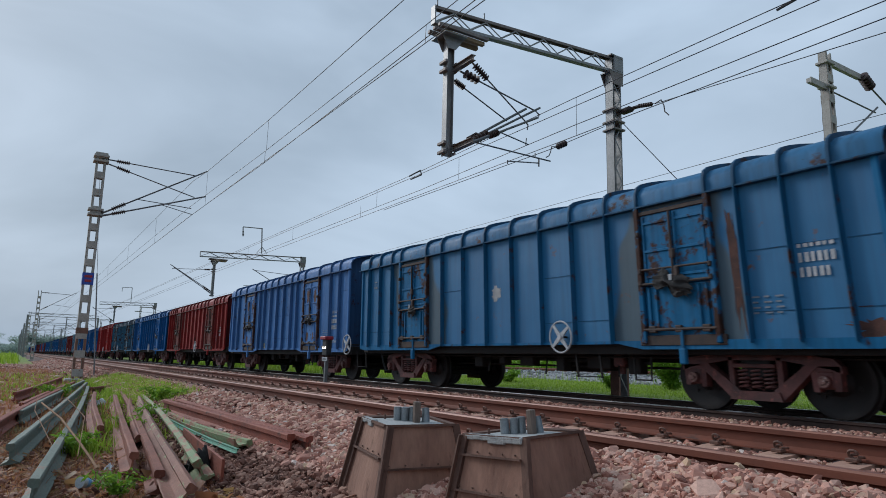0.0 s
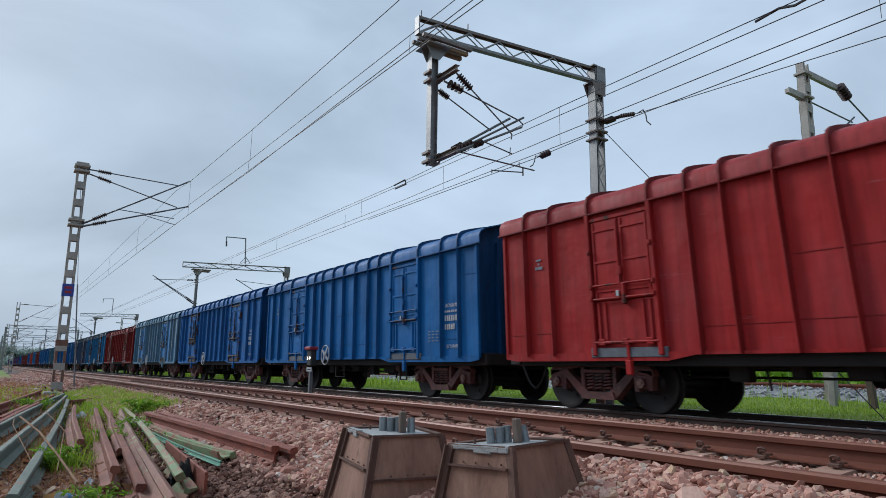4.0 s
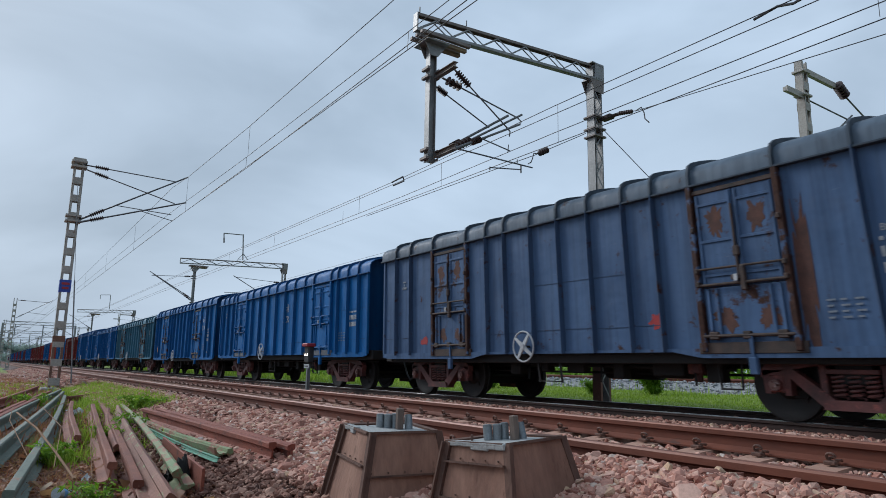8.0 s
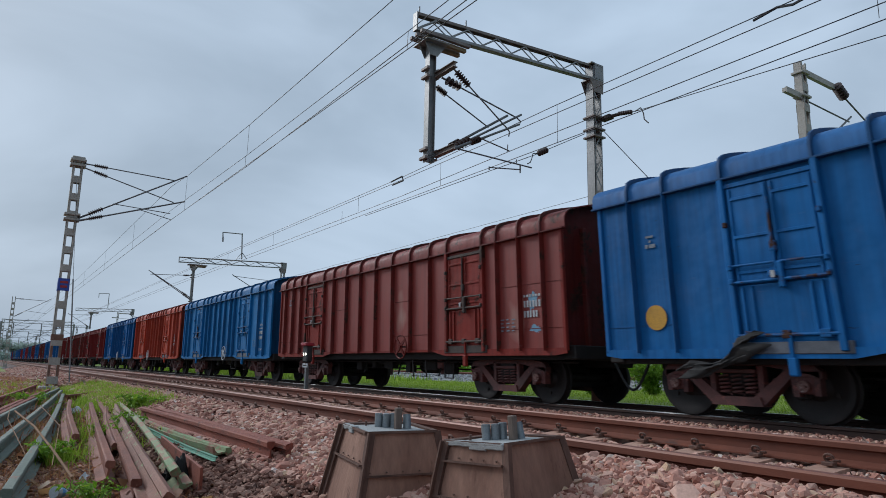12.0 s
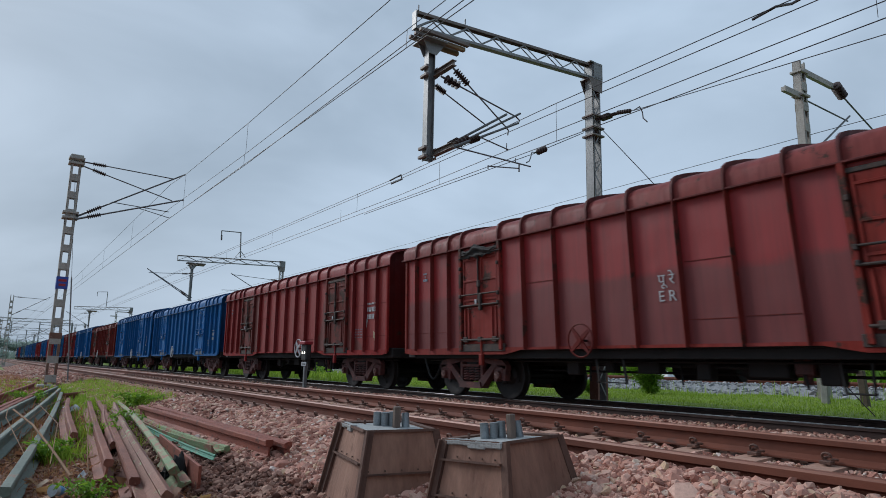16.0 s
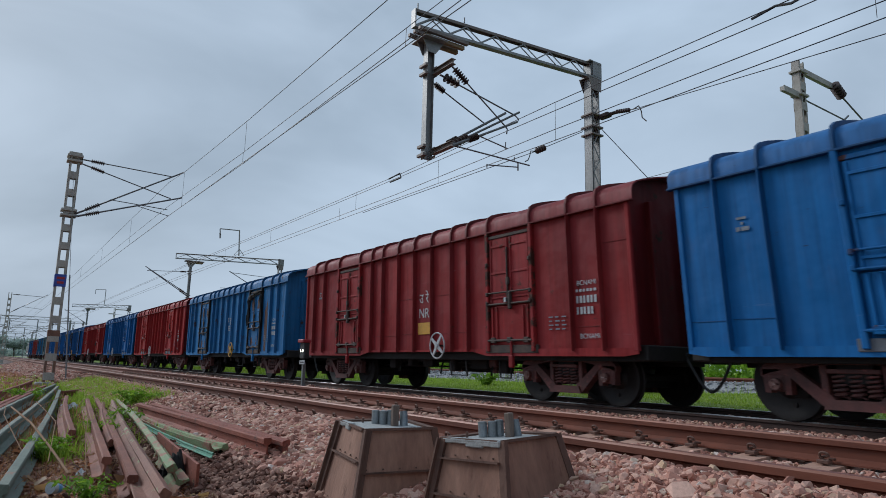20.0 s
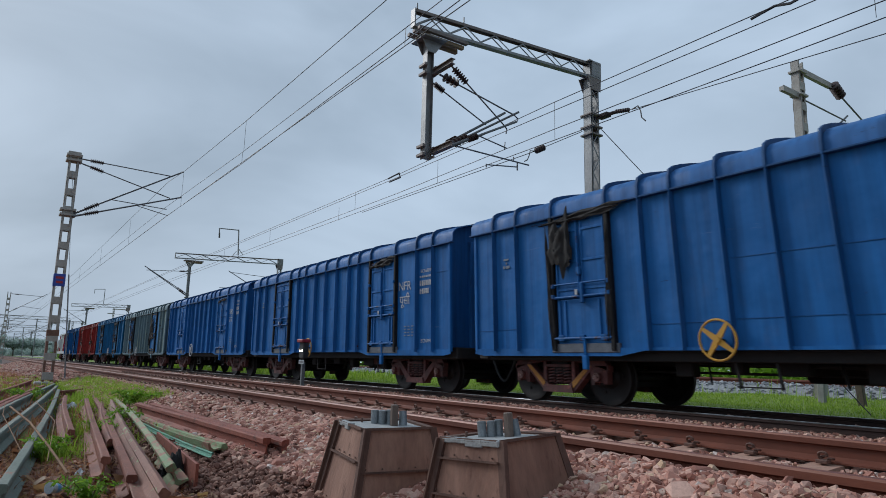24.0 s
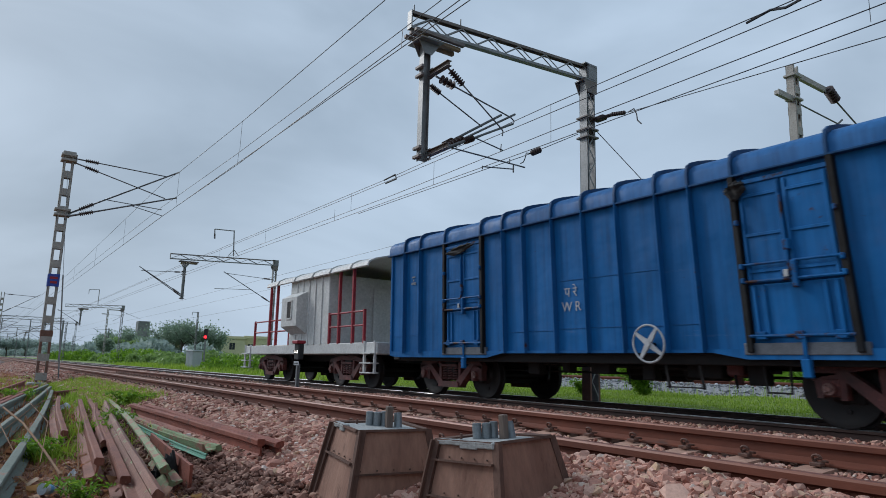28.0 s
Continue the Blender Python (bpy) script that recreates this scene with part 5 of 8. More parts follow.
    if code:
        x, z = (CODE_AT[i] if i in CODE_AT else (-0.46 if kind == "long" else -0.40, 0.75))
        fit = Matrix.Scale(0.74 if i in (22, 39) else 1.0, 4)
        part("lettering", WIDE[code] if i == 36 else letters[code], None, w, "white zone letters", pose(x, -1.575, sl + z, 90, 0, 0) @ fit)
        part("lettering", WIDE[HINDI[code]] if i == 36 else letters[HINDI[code]], None, w, "white zone letters", pose(x, -1.575, sl + z + (0.36 if code != "NR" or i == 28 else -0.34) * (-1 if i == 34 else 1) * fit[0][0], 90, 0, 0) @ fit)
    for sh_x, sh_z, sh_w, sh_h, turn in TORN.get(i, ()):
        part("torn_tarpaulin", crumple(sh_w, sh_h, min(0.10, 0.3 * sh_w, 0.3 * sh_h), i + int(10 * sh_z)), CLOTH_BLACK, w, "torn dark tarpaulin caught on the door", pose(sh_x, -1.66, sl + sh_z, 90, turn, 0))
    for n_, (px, pz, pw, ph, coat) in enumerate(SPLASH.get(i, ())):
        part("paint_patch", blot(pw, ph, 40 * i + n_), coat, w, "bare rust" if coat is RUSTPATCH else "patch of old paint", pose(px, -1.5625, sl + pz))
    lo_, hi_ = k["door"]
    mid_, wd_ = (lo_ + hi_) / 2, hi_ - lo_
    for q in (-1, 1):
        if i in RUSTED_DOORS:                              # paint worn through on the leaves and the flap
            for a in (-0.24, 0.24):
                part("rust_patch", blot(0.26, 0.52, 7 * i + int(40 * a) + q), RUSTPATCH, w, "bare rust on the door leaf", pose(q * mid_ + a * wd_, -1.6005, k["eave"] - 0.62))
                part("rust_patch", blot(0.34, 0.36, 9 * i + int(40 * a) + q), RUSTPATCH, w, "bare rust on the door flap", pose(q * mid_ + a * wd_, -1.5955, sl + 0.46))
        part("threshold", threshold_data[kind, q, door_rust >= 0.34], None, w, "rusty door threshold plank" if door_rust >= 0.34 else "grey door threshold plank")
    if i == 33:                                            # stays of the trailing bogie painted yellow
        b = [o for o in w.children if o.name.split(".")[0] == "bogie" and o.matrix_basis.translation.x < 0][0]
        for q in (-1, 1):
            part("painted_stay", Mesh().prism([(q * 0.86, 0.70), (q * 0.76, 0.70), (q * 0.36, 0.39), (q * 0.38, 0.28)], -1.224, -1.2125, "y"), STAYPAINT, b, "worn yellow painted stay")
    if i in PATCHED:
        for o in w.children:
            if o.name.split(".")[0] == "side_wall":
                o.material_slots[0].link = "OBJECT"
                o.material_slots[0].material = PATCHED[i]
    if i in YELLOW_PANEL:
        part("yellow_panel", panel_data, None, w, "yellow painted panel", pose(0.39 if i == 28 else -0.42 if kind == "short" else 0.46, -1.575, sl + (0.56 if i in (26, 28) else 0.38)))
    if i in (13, 16):
        part("yellow_disc", disc_data, None, w, "yellow painted disc", pose(-k["ribs"][-3] - 0.3 if kind == "long" else -5.7, -1.575, sl + 0.55))
    WAGONS.append((w, edge + h + 0.0, kind))
# an unseen wagon in front, added to shade the first wagon's end
ahead = copy_thing(masters["short"], pose(0, TRACK_B, RAIL_B))
tagged(ahead, "blue covered goods wagon, unseen, added ahead for its shade")
for o in ahead.children_recursive:
    o.color = (*BLUE, 0.25)
WAGONS.insert(0, (ahead, 14.5 + 0.93 + 6.76, "short"))
for m in masters.values():
    for o in (*m.children_recursive, m):
        bpy.data.objects.remove(o)


def brake_van():
    v = thing("brake_van", pose(0, TRACK_B, RAIL_B), "silver-grey guard's brake van with red handrails and open end porches", "brake van")
    h = 5.3
    sh = Mesh().box(-h, h, -1.45, 1.45, 0.94, 1.26, 0.02)
    part("floor_frame", sh, VAN, v, "grey steel platform and sole bars")
    part("underframe", Mesh().box(-h + 0.2, h - 0.2, -0.3, 0.3, 0.72, 1.02, 0.02), UNDER, v)
    c0, c1 = -0.9, 2.2
    cab = Mesh().box(c0, c1, -1.45, 1.45, 1.24, 3.42, 0.02)
    for x in np.linspace(c0 + 0.6, c1 - 0.5, 5):
        cab.box(x - 0.03, x + 0.03, -1.48, -1.44, 1.24, 3.4, 0.008)
    part("cabin", cab, VAN, v, "silver-grey sheet-steel cabin")
    look_out = part("lookout", Mesh().prism([(-1.45, 3.0), (-1.82, 2.80), (-1.82, 1.85), (-1.45, 1.60)], -0.75, 0.55, "x"), VAN, v, "bulging side lookout")
    part("lookout_window", Mesh().box(-0.20, 0.12, -1.845, -1.815, 2.12, 2.66, 0.01), UNDER, look_out)
    part("window_frame", Mesh().box(-0.25, -0.20, -1.85, -1.815, 2.07, 2.71).box(0.12, 0.17, -1.85, -1.815, 2.07, 2.71).box(-0.2, 0.12, -1.85, -1.815, 2.66, 2.71)
         .box(-0.2, 0.12, -1.85, -1.815, 2.07, 2.12), VAN, look_out)
    line = [(-1.6, 3.40), (-1.55, 3.52), (-1.35, 3.63), (-0.9, 3.75), (0, 3.85), (0.9, 3.75), (1.35, 3.63), (1.55, 3.52), (1.6, 3.40)]
    part("roof", strip(Mesh(), line, -2.95, 4.9, 0.03), VAN, v, "curved grey roof")
    for x in (-1.8, -0.3, 1.2, 2.5, 3.9):
        part("roof_band", strip(Mesh(), [(y * 1.02, z + 0.025) for y, z in line], x - 0.03, x + 0.03, 0.04), VAN, v)
    part("porch_end", Mesh().box(c1 + 0.02, c1 + 0.05, 0.1, 0.9, 1.24, 3.1, 0.01), VAN, v, "grey cabin door")
    for x in (-2.85, -2.2, 2.9, 3.8):
        for y in (-1.42, 1.42):
            part("porch_post", Mesh().box(x - 0.045, x + 0.045, y - 0.045, y + 0.045, 1.24, 3.5, 0.01), RED, v, "red porch post")
    for a, b in ((-4.4, -0.95), (2.25, 4.5)):
        for y in (-1.42, 1.42):
            for z in (1.75, 2.15):
                part("handrail", Mesh().rod((a, y, z), (b, y, z), 0.028, 8), RED, v, "red handrail")
            for x in (a, b):
                part("rail_post", Mesh().box(x - 0.04, x + 0.04, y - 0.04, y + 0.04, 1.24, 2.2, 0.01), RED, v, "red rail post")
    for x in (-5.0, 4.9):
        st = Mesh()
        for z in (0.42, 0.68, 0.94):
            st.box(x - 0.30, x + 0.30, -1.60, -1.33, z, z + 0.035, 0.005)
        for q in (-0.29, 0.29):
            st.box(x + q - 0.035, x + q + 0.035, -1.48, -1.42, 0.42, 1.3)
        part("steps", st, VAN, v, "grey iron steps")
    for q in (-1, 1):
        part("coupler", coupler_mesh(q), UNDER, v, "", pose(q * h, 0, 0))
        bogie(v, q * 3.1)
    return v


VAN_THING = brake_van()
VAN_AT = edge - 0.93 - 5.3


# ---- overhead line ----
def laced_mast(m, height, wx, wy, label, material=GALV, battens=False, group="line masts"):
    """A mast of two channels whose webs face +-y, laced or battened on the faces towards +-x."""
    mast = thing("line_mast", m, label, "mast", group)
    for s in (-1, 1):
        sh = Mesh()
        y0, y1 = sorted((s * (wy / 2 - 0.012), s * wy / 2))
        sh.box(-wx / 2, wx / 2, y0, y1, 0, height)
        for q in (-1, 1):
            x0, x1 = sorted((q * (wx / 2 - 0.012), q * wx / 2))
            f0, f1 = sorted((s * (wy / 2 - 0.07), s * wy / 2))
            sh.box(x0, x1, f0, f1, 0, height)
        part("channel", sh, material, mast)
    n = int(height / (0.62 if battens else 0.42))
    bat, lace = None, None
    for q in (-1, 1):
        x = q * (wx / 2 + 0.006)
        for i in range(n):
            z0, z1 = 0.25 + i * (height - 0.4) / n, 0.25 + (i + 1) * (height - 0.4) / n
            s = 1 if i % 2 else -1
            if battens:
                if bat is None:
                    bat = Mesh().box(-0.006, 0.006, -wy / 2, wy / 2, -0.12, 0.12, 0.003).data("batten", material)
                part("batten", bat, None, mast, "", pose(x, 0, z0))
            else:
                sh = Mesh().bar((x, -s * (wy / 2 - 0.03), z0), (x, s * (wy / 2 - 0.03), z1), 0.05, 0.008, (1, 0, 0))
                part("lacing_bar", sh, material, mast)
    part("foundation", Mesh().box(-wx / 2 - 0.2, wx / 2 + 0.2, -wy / 2 - 0.2, wy / 2 + 0.2, -0.5, 0.06, 0.03), PLINTH, mast, "grey concrete foundation")
    return mast


def insulator(sh, a, b, r=0.075, n=7):
    """Ribbed rod, turned in one piece: sheds on a core."""
    a, b = Vector(a), Vector(b)
    d = b - a
    u = d.orthogonal().normalized()
    w = d.normalized().cross(u)
    prof = [(0.0, 0.38)]
    for i in range(n):
        prof += [((i + 0.18) / n, 0.42), ((i + 0.30) / n, 1.0), ((i + 0.55) / n, 0.94), ((i + 0.85) / n, 0.45)]
    prof.append((1.0, 0.38))
    k = 10
    verts = [a + d * f + r * g * (math.cos(2 * math.pi * j / k) * u + math.sin(2 * math.pi * j / k) * w) for f, g in prof for j in range(k)]
    faces = [(i * k + j, i * k + (j + 1) % k, (i + 1) * k + (j + 1) % k, (i + 1) * k + j) for i in range(len(prof) - 1) for j in range(k)]
    faces += [tuple(range(k))[::-1], tuple(range(len(verts) - k, len(verts)))]
    return sh.raw(verts, faces)


def stay(parent, x, a, b, frac0, frac1, r, name="stay_tube", dx=0.0, fat=0.075, sheds=7):
    """A tube from a to b (y, z) in the plane at x with an insulator between two fractions of it."""
    a, b = Vector((x, *a)), Vector((x + dx, *b))
    p, q = a.lerp(b, frac0), a.lerp(b, frac1)
    t = part(name, Mesh().rod(a, p, r * 1.3, 8).rod(q, b, r, 8), TUBE, parent)
    part("insulator", insulator(Mesh(), p, q, fat, sheds), INSUL, t, "dark ribbed insulator")
    return t


BOOT = mottled("brown_foot_paint", (0.22, 0.11, 0.075), (0.14, 0.07, 0.05), 3.0, 0.75, spots=((0.30, 0.21, 0.16), 0.38))
# mast beside the near track, with two cantilevers over it
m1 = laced_mast(pose(-25.5, 1.86, -0.25), 7.85, 0.24, 0.32, "tall battened steel mast, weathered, with a blue number plate", MASTPAINT, True)
for z in (5.62, 7.55):
    for dz in (0.0, 0.18):
        part("collar", Mesh().box(-0.2, 0.2, -0.24, 0.24, z + dz, z + dz + 0.08, 0.01), MASTPAINT, m1, "bolted clamp")
part("cap", Mesh().box(-0.16, 0.16, -0.2, 0.2, 7.70, 7.90, 0.02), MASTPAINT, m1)
part("number_plate", Mesh().box(-0.17, 0.165, -0.175, -0.165, 3.2, 3.62, 0.004).box(0.135, 0.15, -0.17, 0.17, 3.2, 3.62, 0.003), BLUEPLATE, m1, "blue enamel plate")
part("plate_bars", Mesh().box(0.152, 0.156, -0.12, 0.12, 3.45, 3.53).box(0.152, 0.156, -0.1, 0.1, 3.30, 3.38), RED, m1)
part("band", Mesh().box(-0.135, 0.135, -0.18, 0.18, 1.55, 1.75, 0.004), BOOT, m1, "brown painted band")
for sy in (-1, 1):
    part("painted_foot", Mesh().box(-0.125, 0.125, min(sy * 0.158, sy * 0.164), max(sy * 0.158, sy * 0.164), 0.05, 1.56).box(0.121, 0.128, min(sy * 0.09, sy * 0.163), max(sy * 0.09, sy * 0.163), 0.05, 1.56), BOOT, m1, "brown painted mast foot")
off = -1.86
stay(m1, 0.0, (0.2, 7.71), (5.1 + off, 7.63), 0.1, 0.24, 0.02)
stay(m1, 0.25, (0.2, 7.49), (5.05 + off, 6.73), 0.1, 0.24, 0.02)
stay(m1, 0.0, (0.15, 5.72), (5.49 + off, 7.88), 0.1, 0.22, 0.028, "bracket_tube")
stay(m1, 0.25, (0.15, 5.60), (5.45 + off, 6.83), 0.1, 0.22, 0.028, "bracket_tube")
part("register_arm", Mesh().rod((0, 3.09 + off, 6.42), (0, 5.02 + off, 6.35), 0.017, 6), TUBE, m1)
part("steady_arm", Mesh().rod((0.25, 3.9 + off, 6.29), (0.25, 5.03 + off, 6.07), 0.015, 6), TUBE, m1)
part("earth_wire", Mesh().rod((0.3, -0.02, 7.17), (0.3, 0.24, 3.6), 0.008, 6).rod((0.3, 0.24, 3.6), (0.3, 0.48, 0.2), 0.022, 8), GALV, m1, "pale earthing pipe beside the mast")

for x, y, h, tag in ((-87.0, 1.75, 7.8, "distant battened steel mast beside the line"), (-135.0, 1.66, 7.8, "distant battened steel mast beside the line"), (-190.0, 1.7, 7.8, "distant battened steel mast beside the line")):
    m = laced_mast(pose(x, y, -0.3), h, 0.26, 0.34, tag, MASTPAINT, True)
    stay(m, 0, (0.2, 7.6), (3.3, 7.5), 0.1, 0.24, 0.025)
    stay(m, 0, (0.2, 5.6), (3.6, 7.8), 0.1, 0.22, 0.03, "bracket_tube")
    part("register_arm", Mesh().rod((0, 1.2, 6.3), (0, 3.2, 6.1), 0.02, 6), TUBE, m)


def channel_bar(sh, a, b, w, h, side):
    """A channel lying flat from a to b: web w wide, flanges h deep on the side given (1 up, -1 down)."""
    a, b = Vector(a), Vector(b)
    sh.bar(a, b, w, 0.012)
    for q in (-1, 1):
        o = Vector((q * (w / 2 - 0.006), 0, side * (h / 2 + 0.006)))
        sh.bar(a + o, b + o, 0.012, h)
    return sh


def gantry(x, y_end, y_drop, y_mast, z_end, z_mast, z_drop, label):
    """A cantilever boom on one mast, with a drop arm at its free end that holds the wires."""
    base = -0.2
    g = thing("line_gantry", pose(x, 0, 0), label, "gantry", "line gantries")
    mast = part("mast", Mesh().box(-0.14, 0.14, y_mast - 0.15, y_mast - 0.138, base, z_mast - 0.1).box(-0.14, 0.14, y_mast + 0.138, y_mast + 0.15, base, z_mast - 0.1), GALV, g, "laced grey steel mast")
    for s in (-1, 1):
        for q in (-1, 1):
            a = y_mast + s * 0.15
            part("flange", Mesh().box(min(q * 0.128, q * 0.14), max(q * 0.128, q * 0.14), min(a, a - s * 0.04), max(a, a - s * 0.04), base, z_mast - 0.1), GALV, mast)
    n = 22
    for q in (-1, 1):
        for i in range(n):
            z0, z1 = base + 0.2 + i * (z_mast - 0.7 - base) / n, base + 0.2 + (i + 1) * (z_mast - 0.7 - base) / n
            s = 1 if i % 2 else -1
            part("lacing_bar", Mesh().bar((q * 0.146, y_mast - s * 0.12, z0), (q * 0.146, y_mast + s * 0.12, z1), 0.034, 0.008, (1, 0, 0)), GALV, mast)
    part("foundation", Mesh().box(-0.4, 0.4, y_mast - 0.4, y_mast + 0.4, -0.9, -0.19, 0.03), PLINTH, mast, "grey concrete foundation")
    zh = z_mast - 0.03
    head = part("head_plate", Mesh().box(-0.17, 0.17, y_mast - 0.10, y_mast + 0.24, zh - 0.50, zh, 0.01).box(-0.18, 0.18, y_mast - 0.24, y_mast - 0.10, zh - 0.04, zh, 0.006)
                .box(-0.18, 0.18, y_mast - 0.24, y_mast - 0.10, zh - 0.50, zh - 0.45, 0.006), GALV, g, "grey riveted plates at the mast head")
    gus = Mesh()
    for q in (-1, 1):
        lo, hi = sorted((q * 0.155, q * 0.170))
        gus.prism([(y_mast - 0.30, zh - 0.50), (y_mast + 0.22, zh - 0.50), (y_mast + 0.20, zh - 0.85), (y_mast - 0.14, zh - 0.85)], lo, hi, "x")
    part("gusset", gus, CHORD, head, "rusty gusset plates")
    for i in range(5):
        for z in (zh - 0.06, zh - 0.44):
            p = Vector((0.17, y_mast - 0.05 + 0.06 * i, z))
            part("rivet", Mesh().rod(p, p + Vector((0.012, 0, 0)), 0.014, 6), GALV, head)
    zm = z_mast - 0.05
    boom = part("boom", Mesh().box(-0.09, 0.09, y_end, y_end + 0.03, z_end - 0.44, z_end, 0.004), GALV, g, "lattice boom")
    for dz, side in ((-0.01, -1), (-0.43, 1)):
        part("chord", channel_bar(Mesh(), (0, y_end + 0.03, z_end + dz), (0, y_mast - 0.12, zm + dz), 0.15, 0.055, side), CHORD if side < 0 else GALV, boom, "dark channel chord")
    k = 12
    for q in (-1, 1):
        for i in range(k):
            f0, f1 = i / k, (i + 1) / k
            ya_, yb_ = (y_end + 0.08 + (y_mast - y_end - 0.35) * f for f in (f0, f1))
            za, zb = (z_end + (zm - z_end) * f for f in (f0, f1))
            a, b = ((za - 0.36, zb - 0.08) if i % 2 == 0 else (za - 0.08, zb - 0.36))
            part("lacing_bar", Mesh().bar((q * 0.066, ya_, a), (q * 0.066, yb_, b), 0.030, 0.010, (1, 0, 0)), GALV, boom)
    zt = z_end - 0.46
    arm = part("drop_arm", Mesh().box(-0.09, 0.09, y_drop - 0.09, y_drop - 0.077, z_drop, zt - 0.15).box(-0.09, 0.09, y_drop + 0.077, y_drop + 0.09, z_drop, zt - 0.15).box(-0.010, 0.010, y_drop - 0.08, y_drop + 0.08, z_drop, zt - 0.15), GALV, g, "drop arm of rolled steel")
    for q in (-0.22, 0.0, 0.22):
        part("hanger_beam", Mesh().box(q - 0.05, q + 0.05, y_drop - 0.42, y_drop + 0.92, zt - 0.10, zt - 0.02, 0.008), CHORD, g, "rust-brown packing beam")
    for q in (-0.12, 0.14):
        part("hanger_beam", Mesh().box(q - 0.05, q + 0.05, y_drop - 0.25, y_drop + 0.86, zt - 0.20, zt - 0.11, 0.008), BEAM, g, "weathered ochre packing beam")
    part("hanger_plate", Mesh().box(-0.30, 0.30, y_drop - 0.30, y_drop + 0.30, zt - 0.225, zt - 0.205, 0.004)
         .prism([(y_drop - 0.25, zt - 0.22), (y_drop + 0.3, zt - 0.22), (y_drop + 0.1, zt - 0.50), (y_drop - 0.1, zt - 0.50)], -0.13, -0.115, "x")
         .prism([(y_drop - 0.25, zt - 0.22), (y_drop + 0.3, zt - 0.22), (y_drop + 0.1, zt - 0.50), (y_drop - 0.1, zt - 0.50)], 0.115, 0.13, "x"), GALV, g, "bolted hanger plates")
    for z in (z_drop + 0.04, z_drop + 0.24, zt - 0.85, zt - 1.05):
        part("clamp", Mesh().box(-0.13, 0.15, y_drop - 0.18, y_drop - 0.10, z, z + 0.07, 0.01).box(-0.13, 0.15, y_drop + 0.10, y_drop + 0.14, z, z + 0.05, 0.01), CHORD, arm)
    return g, arm


def side_arm(parent, y, z):
    """A short rolled beam that stands out from the drop arm along the track."""
    return part("side_arm", Mesh().box(0.09, 0.85, y - 0.06, y + 0.06, z + 0.05, z + 0.062).box(0.09, 0.85, y - 0.06, y + 0.06, z - 0.062, z - 0.05).box(0.09, 0.85, y - 0.006, y + 0.006, z - 0.05, z + 0.05), CHORD, parent, "short rolled side arm")


BEAM = mottled("ochre_beam", (0.30, 0.22, 0.12), (0.20, 0.15, 0.10), 4.0, 0.8, bump=0.3)
g1, a1 = gantry(-11.75, 7.10, 7.55, 12.85, 8.55, 8.95, 5.10, "grey lattice cantilever gantry with a drop arm over the running track")
side_arm(g1, 7.64, 7.13)
side_arm(g1, 7.66, 5.27)
stay(g1, 0.75, (7.66, 7.06), (9.17, 6.04), 0.05, 0.28, 0.016, fat=0.085)
stay(g1, 0.45, (7.55, 6.94), (9.71, 6.52), 0.06, 0.24, 0.018, fat=0.105, sheds=4)
stay(g1, 0.0, (7.64, 6.95), (9.22, 6.30), 0.05, 0.22, 0.016)
stay(g1, 0.0, (7.64, 5.28), (9.81, 6.74), 0.22, 0.34, 0.030, "bracket_tube")
stay(g1, 0.45, (7.70, 5.27), (9.86, 6.63), 0.13, 0.30, 0.026, "bracket_tube", fat=0.10, sheds=4)
stay(g1, 0.75, (7.70, 5.25), (9.53, 6.22), 0.25, 0.38, 0.026, "bracket_tube")
part("register_arm", Mesh().rod((0.75, 7.85, 5.27), (0.75, 9.91, 5.25), 0.018, 6).rod((0.75, 9.45, 5.25), (0.75, 9.45, 5.36), 0.012, 6), TUBE, g1)
part("steady_arm", Mesh().rod((0.75, 8.66, 5.02), (0.75, 9.56, 5.14), 0.016, 6).rod((0.75, 9.56, 5.06), (0.75, 9.56, 5.24), 0.018, 6).rod((0.75, 8.66, 4.96), (0.75, 8.66, 5.04), 0.014, 6), TUBE, g1)
part("steady_arm", Mesh().rod((0, 8.99, 5.98), (0, 9.87, 5.85), 0.016, 6).rod((0, 9.80, 5.80), (0, 9.82, 6.0), 0.012, 6), TUBE, g1)
part("clevis", Mesh().tube([(0.45, 9.72, 6.52), (0.45, 9.84, 6.45), (0.45, 9.80, 6.36), (0.45, 9.70, 6.34)], 0.016, 6), TUBE, g1)
part("clevis", Mesh().tube([(0.75, 9.14, 6.06), (0.75, 9.24, 5.98), (0.75, 9.22, 5.86)], 0.016, 6), TUBE, g1)
for z in (6.80, 7.02, 7.36):
    part("mast_clamp", Mesh().box(-0.21, 0.21, 12.63, 13.07, z, z + 0.05, 0.008), CHORD, g1)
for y in (12.69, 12.995):
    part("painted_foot", Mesh().box(-0.147, 0.147, y, y + 0.012, -0.2, 0.95).box(0.141, 0.1475, y - 0.02, y + 0.04, -0.2, 0.95), BOOT, g1, "brown painted mast foot")
part("anchor_ear", Mesh().box(0.1, 0.45, 12.95, 13.15, 7.30, 7.42, 0.02).rod((0.4, 13.05, 7.36), (0.75, 13.1, 7.36), 0.05, 8), DOORSTEEL, g1, "anchor fittings")
part("guy_rod", Mesh().rod((0.2, 13.0, 7.0), (5.94, 13.94, -0.2), 0.011, 6), WIRE, g1, "guy rod to the ground")
for y in (7.15, 8.45):
    part("spike", Mesh().rod((0.1, y, 8.53 + 0.07 * (y - 7.1)), (0.1, y, 8.66 + 0.07 * (y - 7.1)), 0.016, 6), GALV, g1)

